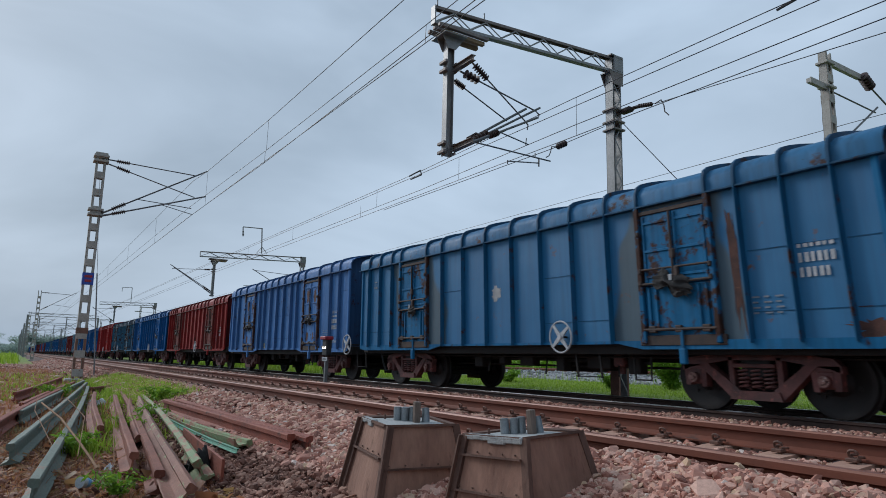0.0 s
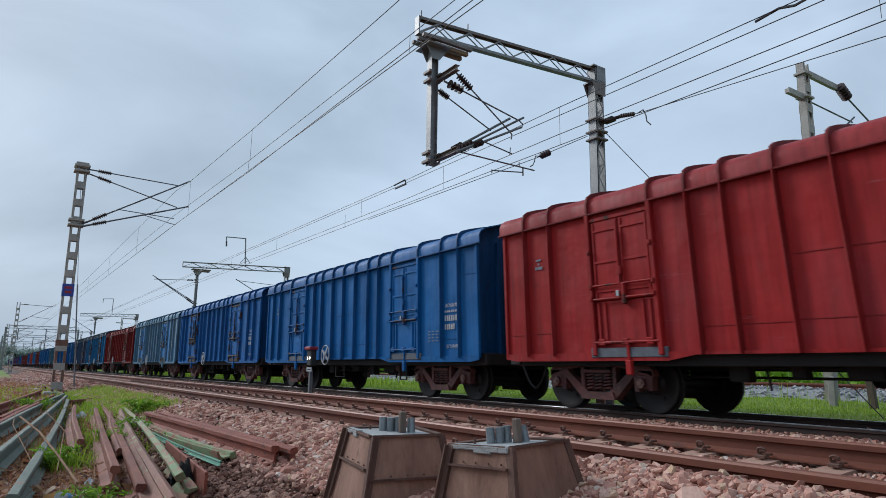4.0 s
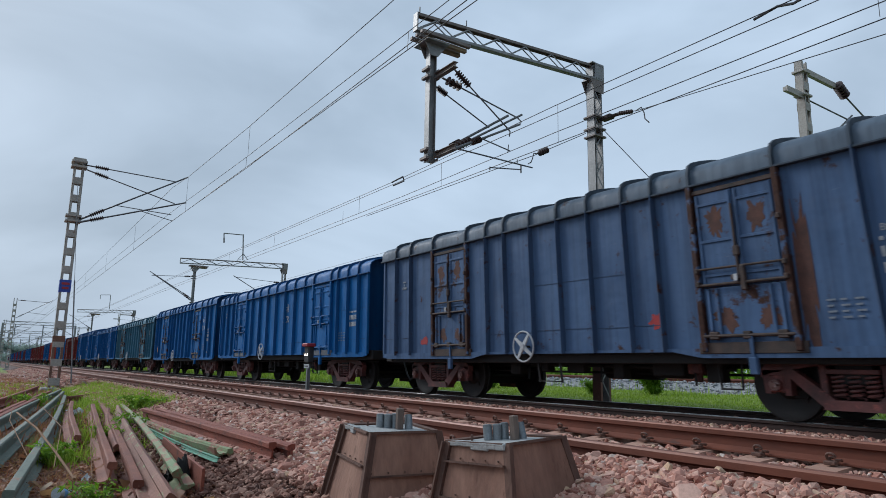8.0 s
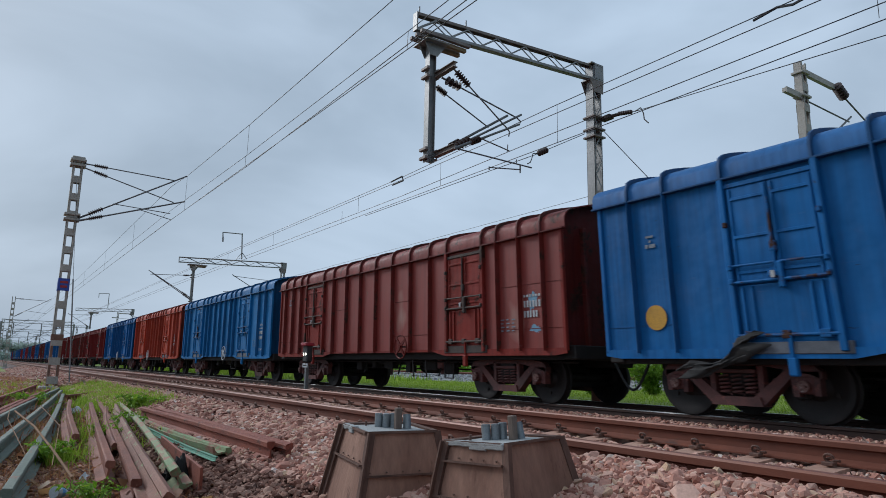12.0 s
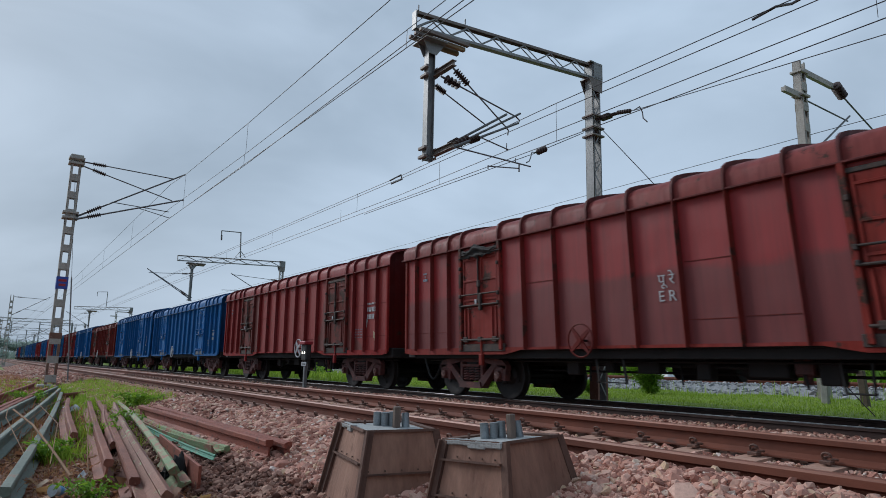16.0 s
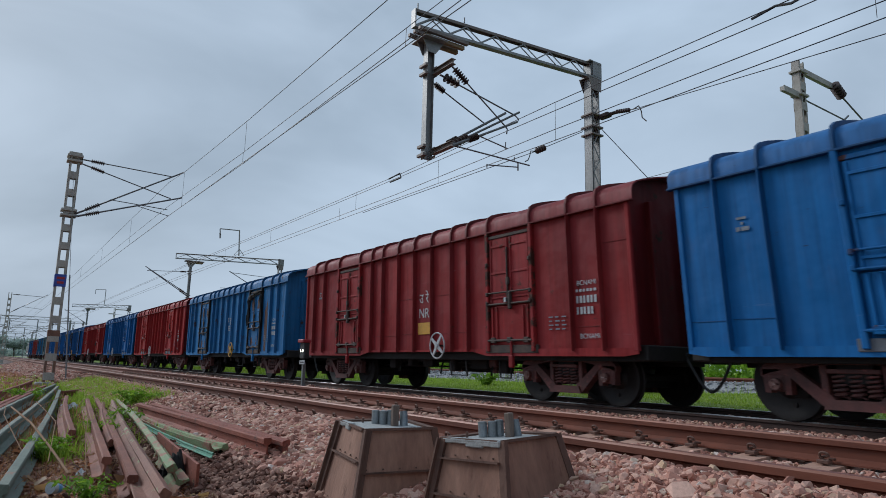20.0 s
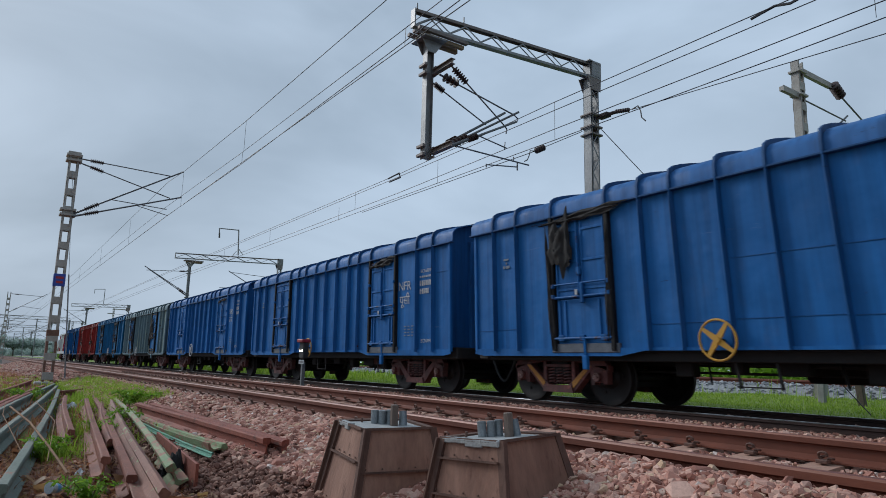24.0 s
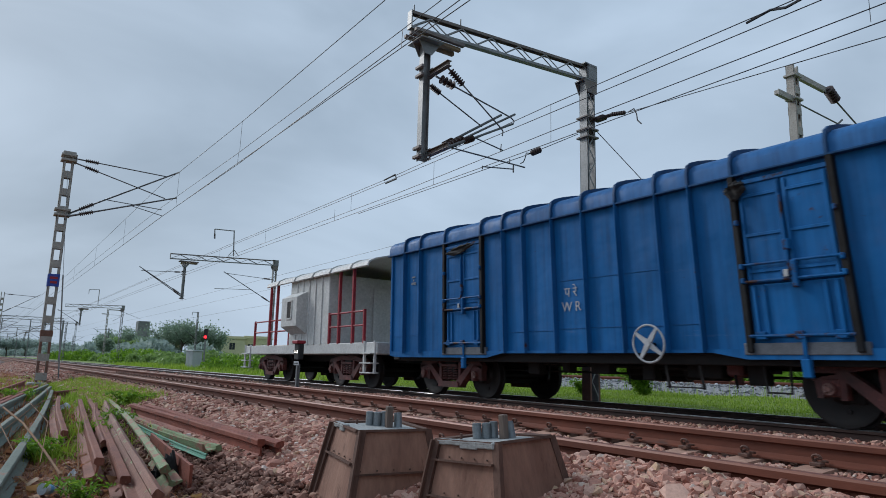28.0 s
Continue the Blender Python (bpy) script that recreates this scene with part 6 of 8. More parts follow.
g2, a2 = gantry(-51.0, 10.95, 12.05, 19.0, 8.40, 8.80, 5.05, "grey lattice cantilever gantry farther along the line")
stay(g2, 0, (12.0, 5.4), (8.94, 7.19), 0.08, 0.22, 0.03, "bracket_tube")
stay(g2, 0.3, (12.0, 5.2), (9.1, 7.0), 0.08, 0.22, 0.03, "bracket_tube")
stay(g2, 0, (12.0, 7.08), (9.08, 6.9), 0.08, 0.22, 0.02)
part("top_pole", Mesh().rod((0, 15.6, 8.7), (0, 15.5, 10.75), 0.05, 8).rod((0, 15.5, 10.7), (0, 14.0, 10.65), 0.04, 8).rod((0, 14.0, 10.65), (0, 14.05, 10.0), 0.045, 8)
     .bar((0, 15.2, 8.7), (0, 15.57, 9.2), 0.04, 0.04).bar((0, 16.0, 8.75), (0, 15.63, 9.2), 0.04, 0.04), GALV, g2, "pole with a hanging earth wire")
part("insulator", insulator(Mesh(), (0, 14.03, 10.3), (0, 14.05, 9.9)), INSUL, g2)
stay(g2, 0.2, (18.8, 5.3), (14.9, 7.4), 0.08, 0.2, 0.03, "bracket_tube")
stay(g2, 0.2, (18.8, 7.15), (15.0, 7.3), 0.06, 0.18, 0.02)
part("register_arm", Mesh().rod((0.2, 17.2, 6.2), (0.2, 14.3, 6.05), 0.02, 6), TUBE, g2)
g3, a3 = gantry(-105.0, 9.5, 11.5, 16.8, 7.9, 8.2, 5.0, "small distant lattice gantry over the tracks")
stay(g3, 0, (11.4, 5.3), (8.6, 7.1), 0.08, 0.22, 0.03, "bracket_tube")
stay(g3, 0, (11.4, 7.0), (8.7, 6.9), 0.08, 0.22, 0.02)
part("top_pole", Mesh().rod((0, 13.5, 8.1), (0, 13.5, 10.2), 0.05, 6).rod((0, 13.5, 10.2), (0, 12.2, 10.1), 0.04, 6).rod((0, 12.2, 10.1), (0, 12.2, 9.5), 0.04, 6), GALV, g3)
for x, y in ((-170.0, 18.0), (-240.0, 18.0)):
    g, a = gantry(x, 11.0, 12.0, y, 8.2, 8.5, 5.0, "small distant lattice gantry over the tracks")
    stay(g, 0, (11.9, 5.3), (9.0, 7.1), 0.08, 0.22, 0.04, "bracket_tube")

# mast of the farther track
r1 = laced_mast(pose(-8.8, 18.1, -0.1), 9.45, 0.22, 0.28, "weathered grey steel mast with side arms beyond the train", MASTPAINT, True)
for y0, y1, z in ((-0.95, 0.2, 8.35), (0.15, 1.85, 9.16)):
    part("arm", Mesh().box(-0.06, 0.06, y0, y1, z, z + 0.13, 0.01).box(0.045, 0.075, y0, y1, z - 0.02, z + 0.15, 0.004), MASTPAINT, r1, "channel side arm")
for z in (8.40, 9.10):
    part("collar", Mesh().box(-0.17, 0.17, -0.2, 0.2, z, z + 0.07, 0.01), MASTPAINT, r1)
part("insulator", insulator(Mesh(), (0.1, 1.85, 9.25), (0.1, 2.35, 8.98), 0.16, 5), INSUL, r1, "brown insulator")
part("stay_tube", Mesh().rod((0.1, 2.35, 8.98), (0.1, 5.6, 7.85), 0.025, 8), TUBE, r1)
part("stay_tube", Mesh().rod((0.05, 0.2, 8.35), (0.05, 2.6, 8.3), 0.022, 8), TUBE, r1)
part("bracket_tube", Mesh().rod((0.05, 0.85, 7.2), (0.05, 2.75, 8.5), 0.03, 8), TUBE, r1)
copy_thing(r1, pose(-131.0, 18.6, -0.1))


def wire(name, points, r, label, sag=0.0, cuts=14):
    """One wire through points, hanging between them."""
    pts = []
    for a, b in zip(points, points[1:]):
        a, b = Vector(a), Vector(b)
        for i in range(cuts):
            f = i / cuts
            p = a.lerp(b, f)
            p.z -= sag * 4 * f * (1 - f)
            pts.append(p)
    pts.append(Vector(points[-1]))
    return thing(name, pose(0, 0, 0), label, "wire", "overhead wires", mesh=Mesh().tube(pts, r, 5), material=WIRE)


def dropper(a, b):
    return thing("dropper", pose(0, 0, 0), "thin dropper wire between catenary and contact wire", "wire", "droppers", mesh=Mesh().rod(a, b, 0.005, 4), material=WIRE)


ya, yb = 4.99, TRACK_B
wire("catenary_wire", [(-300, ya, 7.3), (-190, ya, 7.0), (-87, ya, 7.0), (-56, ya, 6.74), (-25.5, ya, 7.15), (-23, ya, 6.99), (-16.5, ya, 6.83), (-9.2, ya, 6.783), (0, ya, 6.80), (36, ya, 7.15)], 0.008, "messenger wire above the near track", 0.0, 3)
wire("catenary_wire", [(-300, ya, 6.2), (-87, ya, 6.1), (-25.5, ya, 6.18), (-16.6, ya, 6.006), (-8.5, ya, 5.972), (36, ya, 5.95)], 0.007, "auxiliary wire above the near track", 0.0, 3)
wire("contact_wire", [(-300, ya, 5.9), (-87, ya, 5.80), (-25.5, ya, 5.80), (-16.5, ya, 5.69), (-8.2, ya, 5.745), (36, ya, 6.05)], 0.008, "grooved copper contact wire above the near track", 0.0, 3)
wire("contact_wire", [(-300, ya, 5.9), (-25.5, ya, 5.79), (-13.9, ya, 5.704), (-8.45, ya, 5.661), (36, ya + 0.35, 5.45)], 0.008, "second contact wire above the near track", 0.0, 3)
for x, z0, z1 in ((-16.6, 6.0, 5.69), (-16.5, 6.82, 6.0), (-23.1, 6.98, 5.78), (-8.46, 5.97, 5.66), (-33, 6.98, 5.80), (-42, 6.84, 5.80), (-52, 6.75, 5.80)):
    dropper((x, ya, z0), (x - 0.02, ya, z1))
for z, zl, nm, lab in ((6.70, 6.60, "catenary_wire", "messenger wire above the running track"), (6.50, 6.51, "catenary_wire", "second messenger wire above the running track"),
                       (6.045, 5.98, "contact_wire", "contact wire above the running track"), (5.78, 5.83, "contact_wire", "second contact wire above the running track")):
    wire(nm, [(-300, yb - 0.2, zl + 0.1), (-105, yb - 0.3, zl), (-51, yb - 0.25, zl), (-17.5, yb, zl), (-10.6, yb, z + 0.02), (45, yb + 0.15, z)], 0.010, lab, 0.0, 3)
for x, z0, z1 in ((-10.5, 6.72, 5.79), (-15.3, 6.5, 5.83), (-20.5, 6.64, 6.0), (-21.8, 6.3, 5.82), (-29, 6.6, 6.0), (-36, 6.6, 5.85), (-3.8, 6.3, 5.84)):
    dropper((x, yb, z0), (x, yb, z1))
wire("anchor_wire", [(-11.2, 13.0, 7.36), (-10.3, 12.86, 7.14), (-4.2, 12.0, 6.36), (20, 10.6, 5.9)], 0.010, "wire anchored to the gantry mast", 0.0, 4)
wire("anchor_wire", [(-11.9, 12.65, 6.95), (-12.0, 10.9, 6.02), (-13.2, 10.5, 5.84), (-20, 10.3, 5.80)], 0.010, "wire anchored to the gantry mast", 0.0, 4)
thing("section_insulator", pose(0, 0, 0), "dark strain insulator in the anchored wire", "insulator", "strain insulators", mesh=insulator(Mesh(), (-11.98, 11.32, 6.24), (-11.99, 11.02, 6.08), 0.085, 4), material=INSUL)
thing("section_insulator", pose(0, 0, 0), "dark strain insulator in the anchored wire", "insulator", "strain insulators", mesh=insulator(Mesh(), (-11.0, 12.97, 7.31), (-10.5, 12.9, 7.19), 0.06, 6), material=INSUL)
thing("jumper_wire", pose(0, 0, 0), "loose looped jumper wire", "wire", "jumpers", mesh=Mesh().tube([(-10.4, 12.88, 7.16), (-10.2, 12.86, 7.19), (-10.12, 12.86, 7.02), (-10.1, 12.86, 6.85), (-9.98, 12.86, 6.72)], 0.016, 6), material=WIRE)
thing("jumper_wire", pose(0, 0, 0), "loose looped jumper wire", "wire", "jumpers", mesh=Mesh().tube([(-11.99, 11.02, 6.08), (-12.0, 10.86, 6.06), (-11.98, 10.80, 5.90), (-11.95, 10.72, 5.78), (-11.9, 10.58, 5.70)], 0.014, 6), material=WIRE)
thing("wire_spacer", pose(0, 0, 0), "bent spacer between two wires", "wire clamp", "", mesh=Mesh().tube([(-18.2, yb, 6.60), (-17.5, yb, 6.63), (-17.42, yb, 6.47), (-18.1, yb, 6.47)], 0.025, 6), material=WIRE)
thing("wire_clamp", pose(0, 0, 0), "frayed splice on the messenger wire", "wire clamp", "", mesh=Mesh().tube([(-5.7, yb, 6.66), (-5.3, yb + 0.05, 6.74), (-5.0, yb - 0.03, 6.62), (-4.6, yb + 0.02, 6.7), (-4.3, yb, 6.60)], 0.024, 6), material=WIRE)
for yw, z in ((19.6, 7.7), (22.0, 7.4), (22.0, 5.95)):
    wire("far_wire", [(-300, yw, z), (-130, yw, z), (-70, yw, z), (-8.8, yw, z), (40, yw, z)], 0.010, "wire above the farther track", 0.05)


# ---- beside the near track: scrap rails, foundation forms, weeds ----
def scrap_paint(name, a, b, worn, spread):
    return mottled(name, a, b, 3.4, 0.75, 0.0, 0.6, stretch=(0.45, 1, 1), fine=42, spots=(worn, spread))


SCRAP_BROWN = scrap_paint("scrap_brown", (0.14, 0.038, 0.022), (0.27, 0.088, 0.050), (0.38, 0.185, 0.12), 0.37)
SCRAP_RUST = scrap_paint("scrap_rust", (0.17, 0.036, 0.021), (0.28, 0.072, 0.040), (0.08, 0.027, 0.018), 0.42)
SCRAP_TEAL = scrap_paint("scrap_teal", (0.165, 0.19, 0.155), (0.095, 0.125, 0.10), (0.25, 0.105, 0.062), 0.42)
SCRAP_GREEN = scrap_paint("scrap_green", (0.135, 0.215, 0.095), (0.24, 0.27, 0.14), (0.25, 0.11, 0.07), 0.52)
SCRAP_GREENED = scrap_paint("scrap_green_stained", (0.25, 0.105, 0.068), (0.16, 0.060, 0.04), (0.20, 0.29, 0.13), 0.44)
SCRAP_MINT = scrap_paint("scrap_mint", (0.07, 0.30, 0.20), (0.10, 0.22, 0.16), (0.20, 0.13, 0.09), 0.42)


def scrap_rail(x0, y0, x1, y1, z, roll, material, label, droop=0.0, k=1.0):
    """An old rail lying from near (x0, y0) to far (x1, y1), its head at height z."""
    a, b = Vector((x0, y0, z)), Vector((x1, y1, z + droop))
    d = (b - a)
    sh = Mesh()
    prof = [(u * k, v * k) for u, v in rail_profile()]
    n = len(prof)
    cuts = max(10, int(d.length / 0.35))
    bend, dip = random.uniform(-0.05, 0.05), random.uniform(-0.02, 0.01)
    wear = [random.uniform(0.9, 1.03) for _ in range(cuts + 1)]
    verts = [(d.length * i / cuts + random.uniform(-0.01, 0.01), u * wear[i] + bend * math.sin(math.pi * i / cuts), v + dip * math.sin(math.pi * i / cuts) + random.uniform(-0.003, 0.002)) for i in range(cuts + 1) for u, v in prof]
    faces = [(i * n + j, i * n + (j + 1) % n, (i + 1) * n + (j + 1) % n, (i + 1) * n + j) for i in range(cuts) for j in range(n)]
    faces += [tuple(range(n))[::-1], tuple(range(cuts * n, cuts * n + n))]
    sh.raw(verts, faces)
    m = Matrix.Translation(a) @ d.to_track_quat("X", "Z").to_matrix().to_4x4() @ Matrix.Rotation(radians(roll), 4, "X")
    return thing("scrap_rail", m, label, "rail", "scrap rails by the track", mesh=sh, material=material)


for row in ((-5.05, 0.20, -18.5, 1.62, -0.13, 4, SCRAP_TEAL, "teal-painted old rail lying on the ground"),
            (-6.9, 0.06, -20.5, 1.74, -0.12, -6, SCRAP_TEAL, "teal-painted old rail with a worn brown head"),
            (-8.6, -0.12, -16.5, 0.92, -0.10, 10, SCRAP_RUST, "rust-brown old rail lying among weeds"),
            (-10.7, 0.16, -22.0, 1.80, -0.12, 0, SCRAP_TEAL, "grey-green old rail lying on the ground"),
            (-12.6, 0.20, -21.5, 1.52, -0.14, 5, SCRAP_RUST, "rust-brown old rail lying among weeds"),
            (-15.5, 0.10, -25.0, 1.40, -0.12, -4, SCRAP_RUST, "rust-brown old rail lying among weeds"),
            (-8.3, 0.90, -15.5, 1.50, -0.12, 12, SCRAP_BROWN, "short weathered brown length of rail"),
            (-5.9, 0.90, -14.2, 1.72, -0.11, 7, SCRAP_BROWN, "weathered brown old rail with a sawn end"),
            (-5.2, 0.97, -17.0, 2.16, -0.15, 0, SCRAP_BROWN, "weathered brown old rail beside others"),
            (-7.6, 1.20, -14.0, 1.98, -0.17, 30, SCRAP_BROWN, "thin weathered rail half sunk in weeds"),
            (-4.35, 1.02, -13.6, 2.08, -0.12, 38, SCRAP_GREENED, "brown old rail tipped on its side"),
            (-5.4, 1.26, -14.6, 2.24, -0.13, -28, SCRAP_GREEN, "green-stained old rail tipped on its side"),
            (-5.85, 2.17, -11.1, 2.05, -0.015, 0, SCRAP_RUST, "red-brown rail lying along the ballast"),
            (-5.64, 2.26, -11.0, 2.23, -0.015, -8, SCRAP_RUST, "red-brown rail beside its twin on the ballast"),
            (-6.5, 2.03, -11.5, 2.02, -0.16, 80, SCRAP_GREEN, "green-painted rail lying on its side"),
            (-6.1, 1.78, -9.8, 1.80, -0.15, 20, SCRAP_MINT, "mint-green painted thin bar offcut", 0.0, 0.3),
            (-17.5, 1.6, -21.0, 3.0, -0.12, 0, SCRAP_BROWN, "brown rail lying across the verge")):
    scrap_rail(*row)
thing("scrap_plate", Matrix.Translation((-5.45, 1.48, -0.36)) @ Matrix.Rotation(radians(175), 4, "Z"), "red-brown steel plate standing on edge", "steel plate",
      mesh=Mesh().box(0, 2.5, -0.012, 0.012, 0, 0.22, 0.004).box(0, 2.5, -0.09, -0.01, 0.0, 0.015, 0.003), material=SCRAP_RUST)


STAKE = mottled("weathered_stake", (0.20, 0.15, 0.12), (0.12, 0.085, 0.07), 9.0, 0.9, bump=0.6, stretch=(1, 1, 0.15))


def seam_line(pan, p, q, nrm):
    part("seam_flange", Mesh().bar(p + nrm * 0.010, q + nrm * 0.010, 0.012, 0.028, nrm), FORM_EDGE, pan)
    for k in range(5):
        r = p.lerp(q, (k + 0.5) / 5) + Vector((0, 0, 0.022))
        part("rivet", Mesh().rod(r, r + nrm * 0.007, 0.0055, 6), FORM_EDGE, pan)


MORTAR = mottled("pale_mortar", (0.40, 0.41, 0.40), (0.27, 0.275, 0.27), 7.0, 0.9, bump=0.6, spots=((0.20, 0.17, 0.15), 0.36))


def form(m, label, seam):
    """A tapered steel shutter full of concrete, with sleeves standing in the top."""
    f = thing("foundation_form", m, label, "foundation form", "foundation forms")
    top, low, h = 0.235, 0.37, 0.72
    seams = seam
    cs = lambda r, z: [(-r, -r, z), (r, -r, z), (r, r, z), (-r, r, z)]
    for i in range(4):
        a, b = cs(top, 0)[i], cs(top, 0)[(i + 1) % 4]
        c, d = cs(low, -h)[(i + 1) % 4], cs(low, -h)[i]
        mid = Vector((0, 0, -0.3))
        sh = Mesh()
        outer = [Vector(p) for p in (a, b, c, d)]
        nrm = (outer[1] - outer[0]).cross(outer[3] - outer[0]).normalized()
        if nrm.dot(outer[0] - mid) < 0:
            nrm = -nrm
        sh.raw(outer + [p - nrm * 0.012 for p in outer], [(0, 1, 2, 3), (7, 6, 5, 4), (0, 4, 5, 1), (1, 5, 6, 2), (2, 6, 7, 3), (3, 7, 4, 0)])
        pan = part("side_panel", sh, FORM, f, "rusty steel side panel")
        for fr in seams[i % 2]:
            p, q = outer[0].lerp(outer[3], fr), outer[1].lerp(outer[2], fr)
            seam_line(pan, p, q, nrm)
        part("rim", Mesh().bar(outer[0] + nrm * 0.004, outer[1] + nrm * 0.004, 0.016, 0.03, nrm), FORM_EDGE, pan)
        e0, e1 = outer[0], outer[3]
        part("corner_angle", Mesh().bar(e0 + nrm * 0.010 + (outer[1] - outer[0]).normalized() * 0.022, e1 + nrm * 0.010 + (outer[2] - outer[3]).normalized() * 0.022, 0.05, 0.02, nrm)
             .bar(e0 + nrm * 0.018, e1 + nrm * 0.018, 0.012, 0.05, nrm), FORM_EDGE, f, "rusted corner angle")
    fill = Mesh().box(-top + 0.012, top - 0.012, -top + 0.012, top - 0.012, -0.06, -0.004, 0.008)
    part("concrete_top", fill, MORTAR, f, "grey concrete fill")
    rng = random.Random(len(label))
    for i in range(7 if "twin" in label else 3):            # laitance that has run over the rim
        x = -top + 0.02 + 0.065 * i
        part("overspill", Mesh().box(x, x + 0.075, -top - 0.020, -top + 0.03, -0.016 - rng.uniform(0.0, 0.022), 0.006 + rng.uniform(0, 0.006), 0.006), MORTAR, f, "dried concrete run over the rim")
    for x, y, r, hh, tilt in ((-0.095, -0.035, 0.027, 0.085, 2), (-0.06, 0.005, 0.026, 0.085, -2), (-0.045, 0.055, 0.026, 0.09, 1), (0.035, 0.125, 0.027, 0.09, 13)):
        t = radians(tilt)
        part("pipe_sleeve", Mesh().rod((x, y, -0.02), (x - hh * math.sin(t), y, hh * math.cos(t)), r, 14).rod((x - hh * math.sin(t), y, hh * math.cos(t)), (x - (hh + 0.002) * math.sin(t), y, (hh + 0.002) * math.cos(t)), r * 0.8, 14),
             BOLT, f, "grey zinc pipe sleeve")
    part("stake", Mesh().box(0.018, 0.062, 0.03, 0.075, -0.02, 0.135, 0.006), STAKE, f, "weathered square stake")
    part("wire_stub", Mesh().rod((-0.17, -0.1, -0.02), (-0.165, -0.1, 0.03), 0.008, 6), CLIP, f)
    return f


form(Matrix.Translation((-4.02, 2.31, 0.25)) @ Matrix.Rotation(radians(-8), 4, "Z") @ Matrix.Rotation(radians(2), 4, "Y"), "rusty tapered steel foundation form, concrete-filled, with pipe sleeves", ((0.27,), (0.36,)))
form(Matrix.Translation((-3.11, 2.56, 0.25)) @ Matrix.Rotation(radians(6), 4, "Z") @ Matrix.Rotation(radians(-3), 4, "Y") @ Matrix.Rotation(radians(2), 4, "X"), "rusty tapered steel foundation form beside its twin", ((0.15, 0.42), (0.5,)))


# dwarf signal between the tracks
sg = thing("dwarf_signal", pose(-18.95, 8.0, -0.12), "black dwarf signal with a red cap and two lit white lamps", "signal")
part("post", Mesh().box(-0.05, 0.05, -0.05, 0.05, 0, 0.75, 0.008).box(-0.14, 0.14, -0.14, 0.14, -0.1, 0.06, 0.02), GALV, sg)
part("head", Mesh().box(-0.17, 0.17, -0.09, 0.09, 0.86, 1.36, 0.03), HOSE, sg, "black lamp housing")
part("cap", Mesh().box(-0.21, 0.21, -0.16, 0.12, 1.34, 1.44, 0.02), RED, sg, "red painted hood")
part("plate", Mesh().box(-0.19, 0.19, -0.07, -0.055, 0.70, 0.82, 0.005), WHITE, sg, "white plate")
part("plate_bars", Mesh().box(-0.13, 0.13, -0.075, -0.07, 0.745, 0.775), HOSE, sg)
LAMP = Nodes("signal_lamp")
LAMP.b.inputs["Emission Color"].default_value, LAMP.b.inputs["Emission Strength"].default_value = (1.0, 0.95, 0.85, 1), 2.5
LAMP = LAMP.finish((0.9, 0.88, 0.8), 0.3)
REDLAMP = Nodes("red_lamp")
REDLAMP.b.inputs["Emission Color"].default_value, REDLAMP.b.inputs["Emission Strength"].default_value = (1.0, 0.02, 0.03, 1), 3.0
REDLAMP = REDLAMP.finish((0.5, 0.02, 0.03), 0.3)
for x, z in ((-0.08, 1.10), (0.08, 1.10)):
    part("lamp", Mesh().rod((x, -0.10, z), (x, -0.085, z), 0.04, 12), LAMP, sg, "lit white lamp")
    part("lamp_hood", Mesh().tube([(x - 0.05, -0.13, z), (x - 0.035, -0.13, z + 0.045), (x + 0.035, -0.13, z + 0.045), (x + 0.05, -0.13, z)], 0.01, 5), HOSE, sg)


# ---- plants ----
def leaf_material(name, a, b, c):
    n = Nodes(name)
    isl = n.add("ShaderNodeNewGeometry")
    col = n.ramp(isl.outputs["Random Per Island"], (0.0, a), (0.55, b), (1.0, c))
    thin = n.add("ShaderNodeBsdfTranslucent")          # light comes through a leaf
    n.join(col, thin.inputs["Color"])
    both = n.add("ShaderNodeMixShader", Fac=0.4)
    n.join(n.b.outputs[0], both.inputs[1])
    n.join(thin.outputs[0], both.inputs[2])
    n.join(both.outputs[0], n.t.nodes["Material Output"].inputs["Surface"])
    return n.finish(col, 0.6)


GRASS = leaf_material("grass_blade", (0.16, 0.27, 0.016), (0.28, 0.43, 0.035), (0.42, 0.52, 0.10))
DRYGRASS = leaf_material("dry_grass", (0.28, 0.115, 0.06), (0.44, 0.20, 0.10), (0.36, 0.24, 0.10))
LEAF = leaf_material("weed_leaf", (0.09, 0.20, 0.012), (0.17, 0.33, 0.022), (0.27, 0.43, 0.045))
TREELEAF = leaf_material("tree_leaf", (0.14, 0.24, 0.06), (0.23, 0.36, 0.10), (0.32, 0.44, 0.16))
# these two are paler and bluer: distance haze put into the leaf colour
TREELEAF2 = leaf_material("tree_leaf_hazed", (0.17, 0.25, 0.17), (0.24, 0.33, 0.23), (0.31, 0.40, 0.29))
HAZELEAF = leaf_material("hazed_far_leaf", (0.27, 0.35, 0.31), (0.35, 0.44, 0.39), (0.43, 0.51, 0.46))
BARK = mottled("bark", (0.08, 0.06, 0.045), (0.13, 0.10, 0.075), 4.0, 0.9, bump=0.5)
TWIG = mottled("dry_twig", (0.30, 0.165, 0.085), (0.20, 0.105, 0.058), 8.0, 0.9)


def ground_z(x, y):
    return np.maximum(step(y, GROUND) + lumps(x, y, 4.0, 0.07) * (np.abs(y - 8) > 4.5), np.where((y > 1.3) & (y < 13.3), step(y, BED), -9))


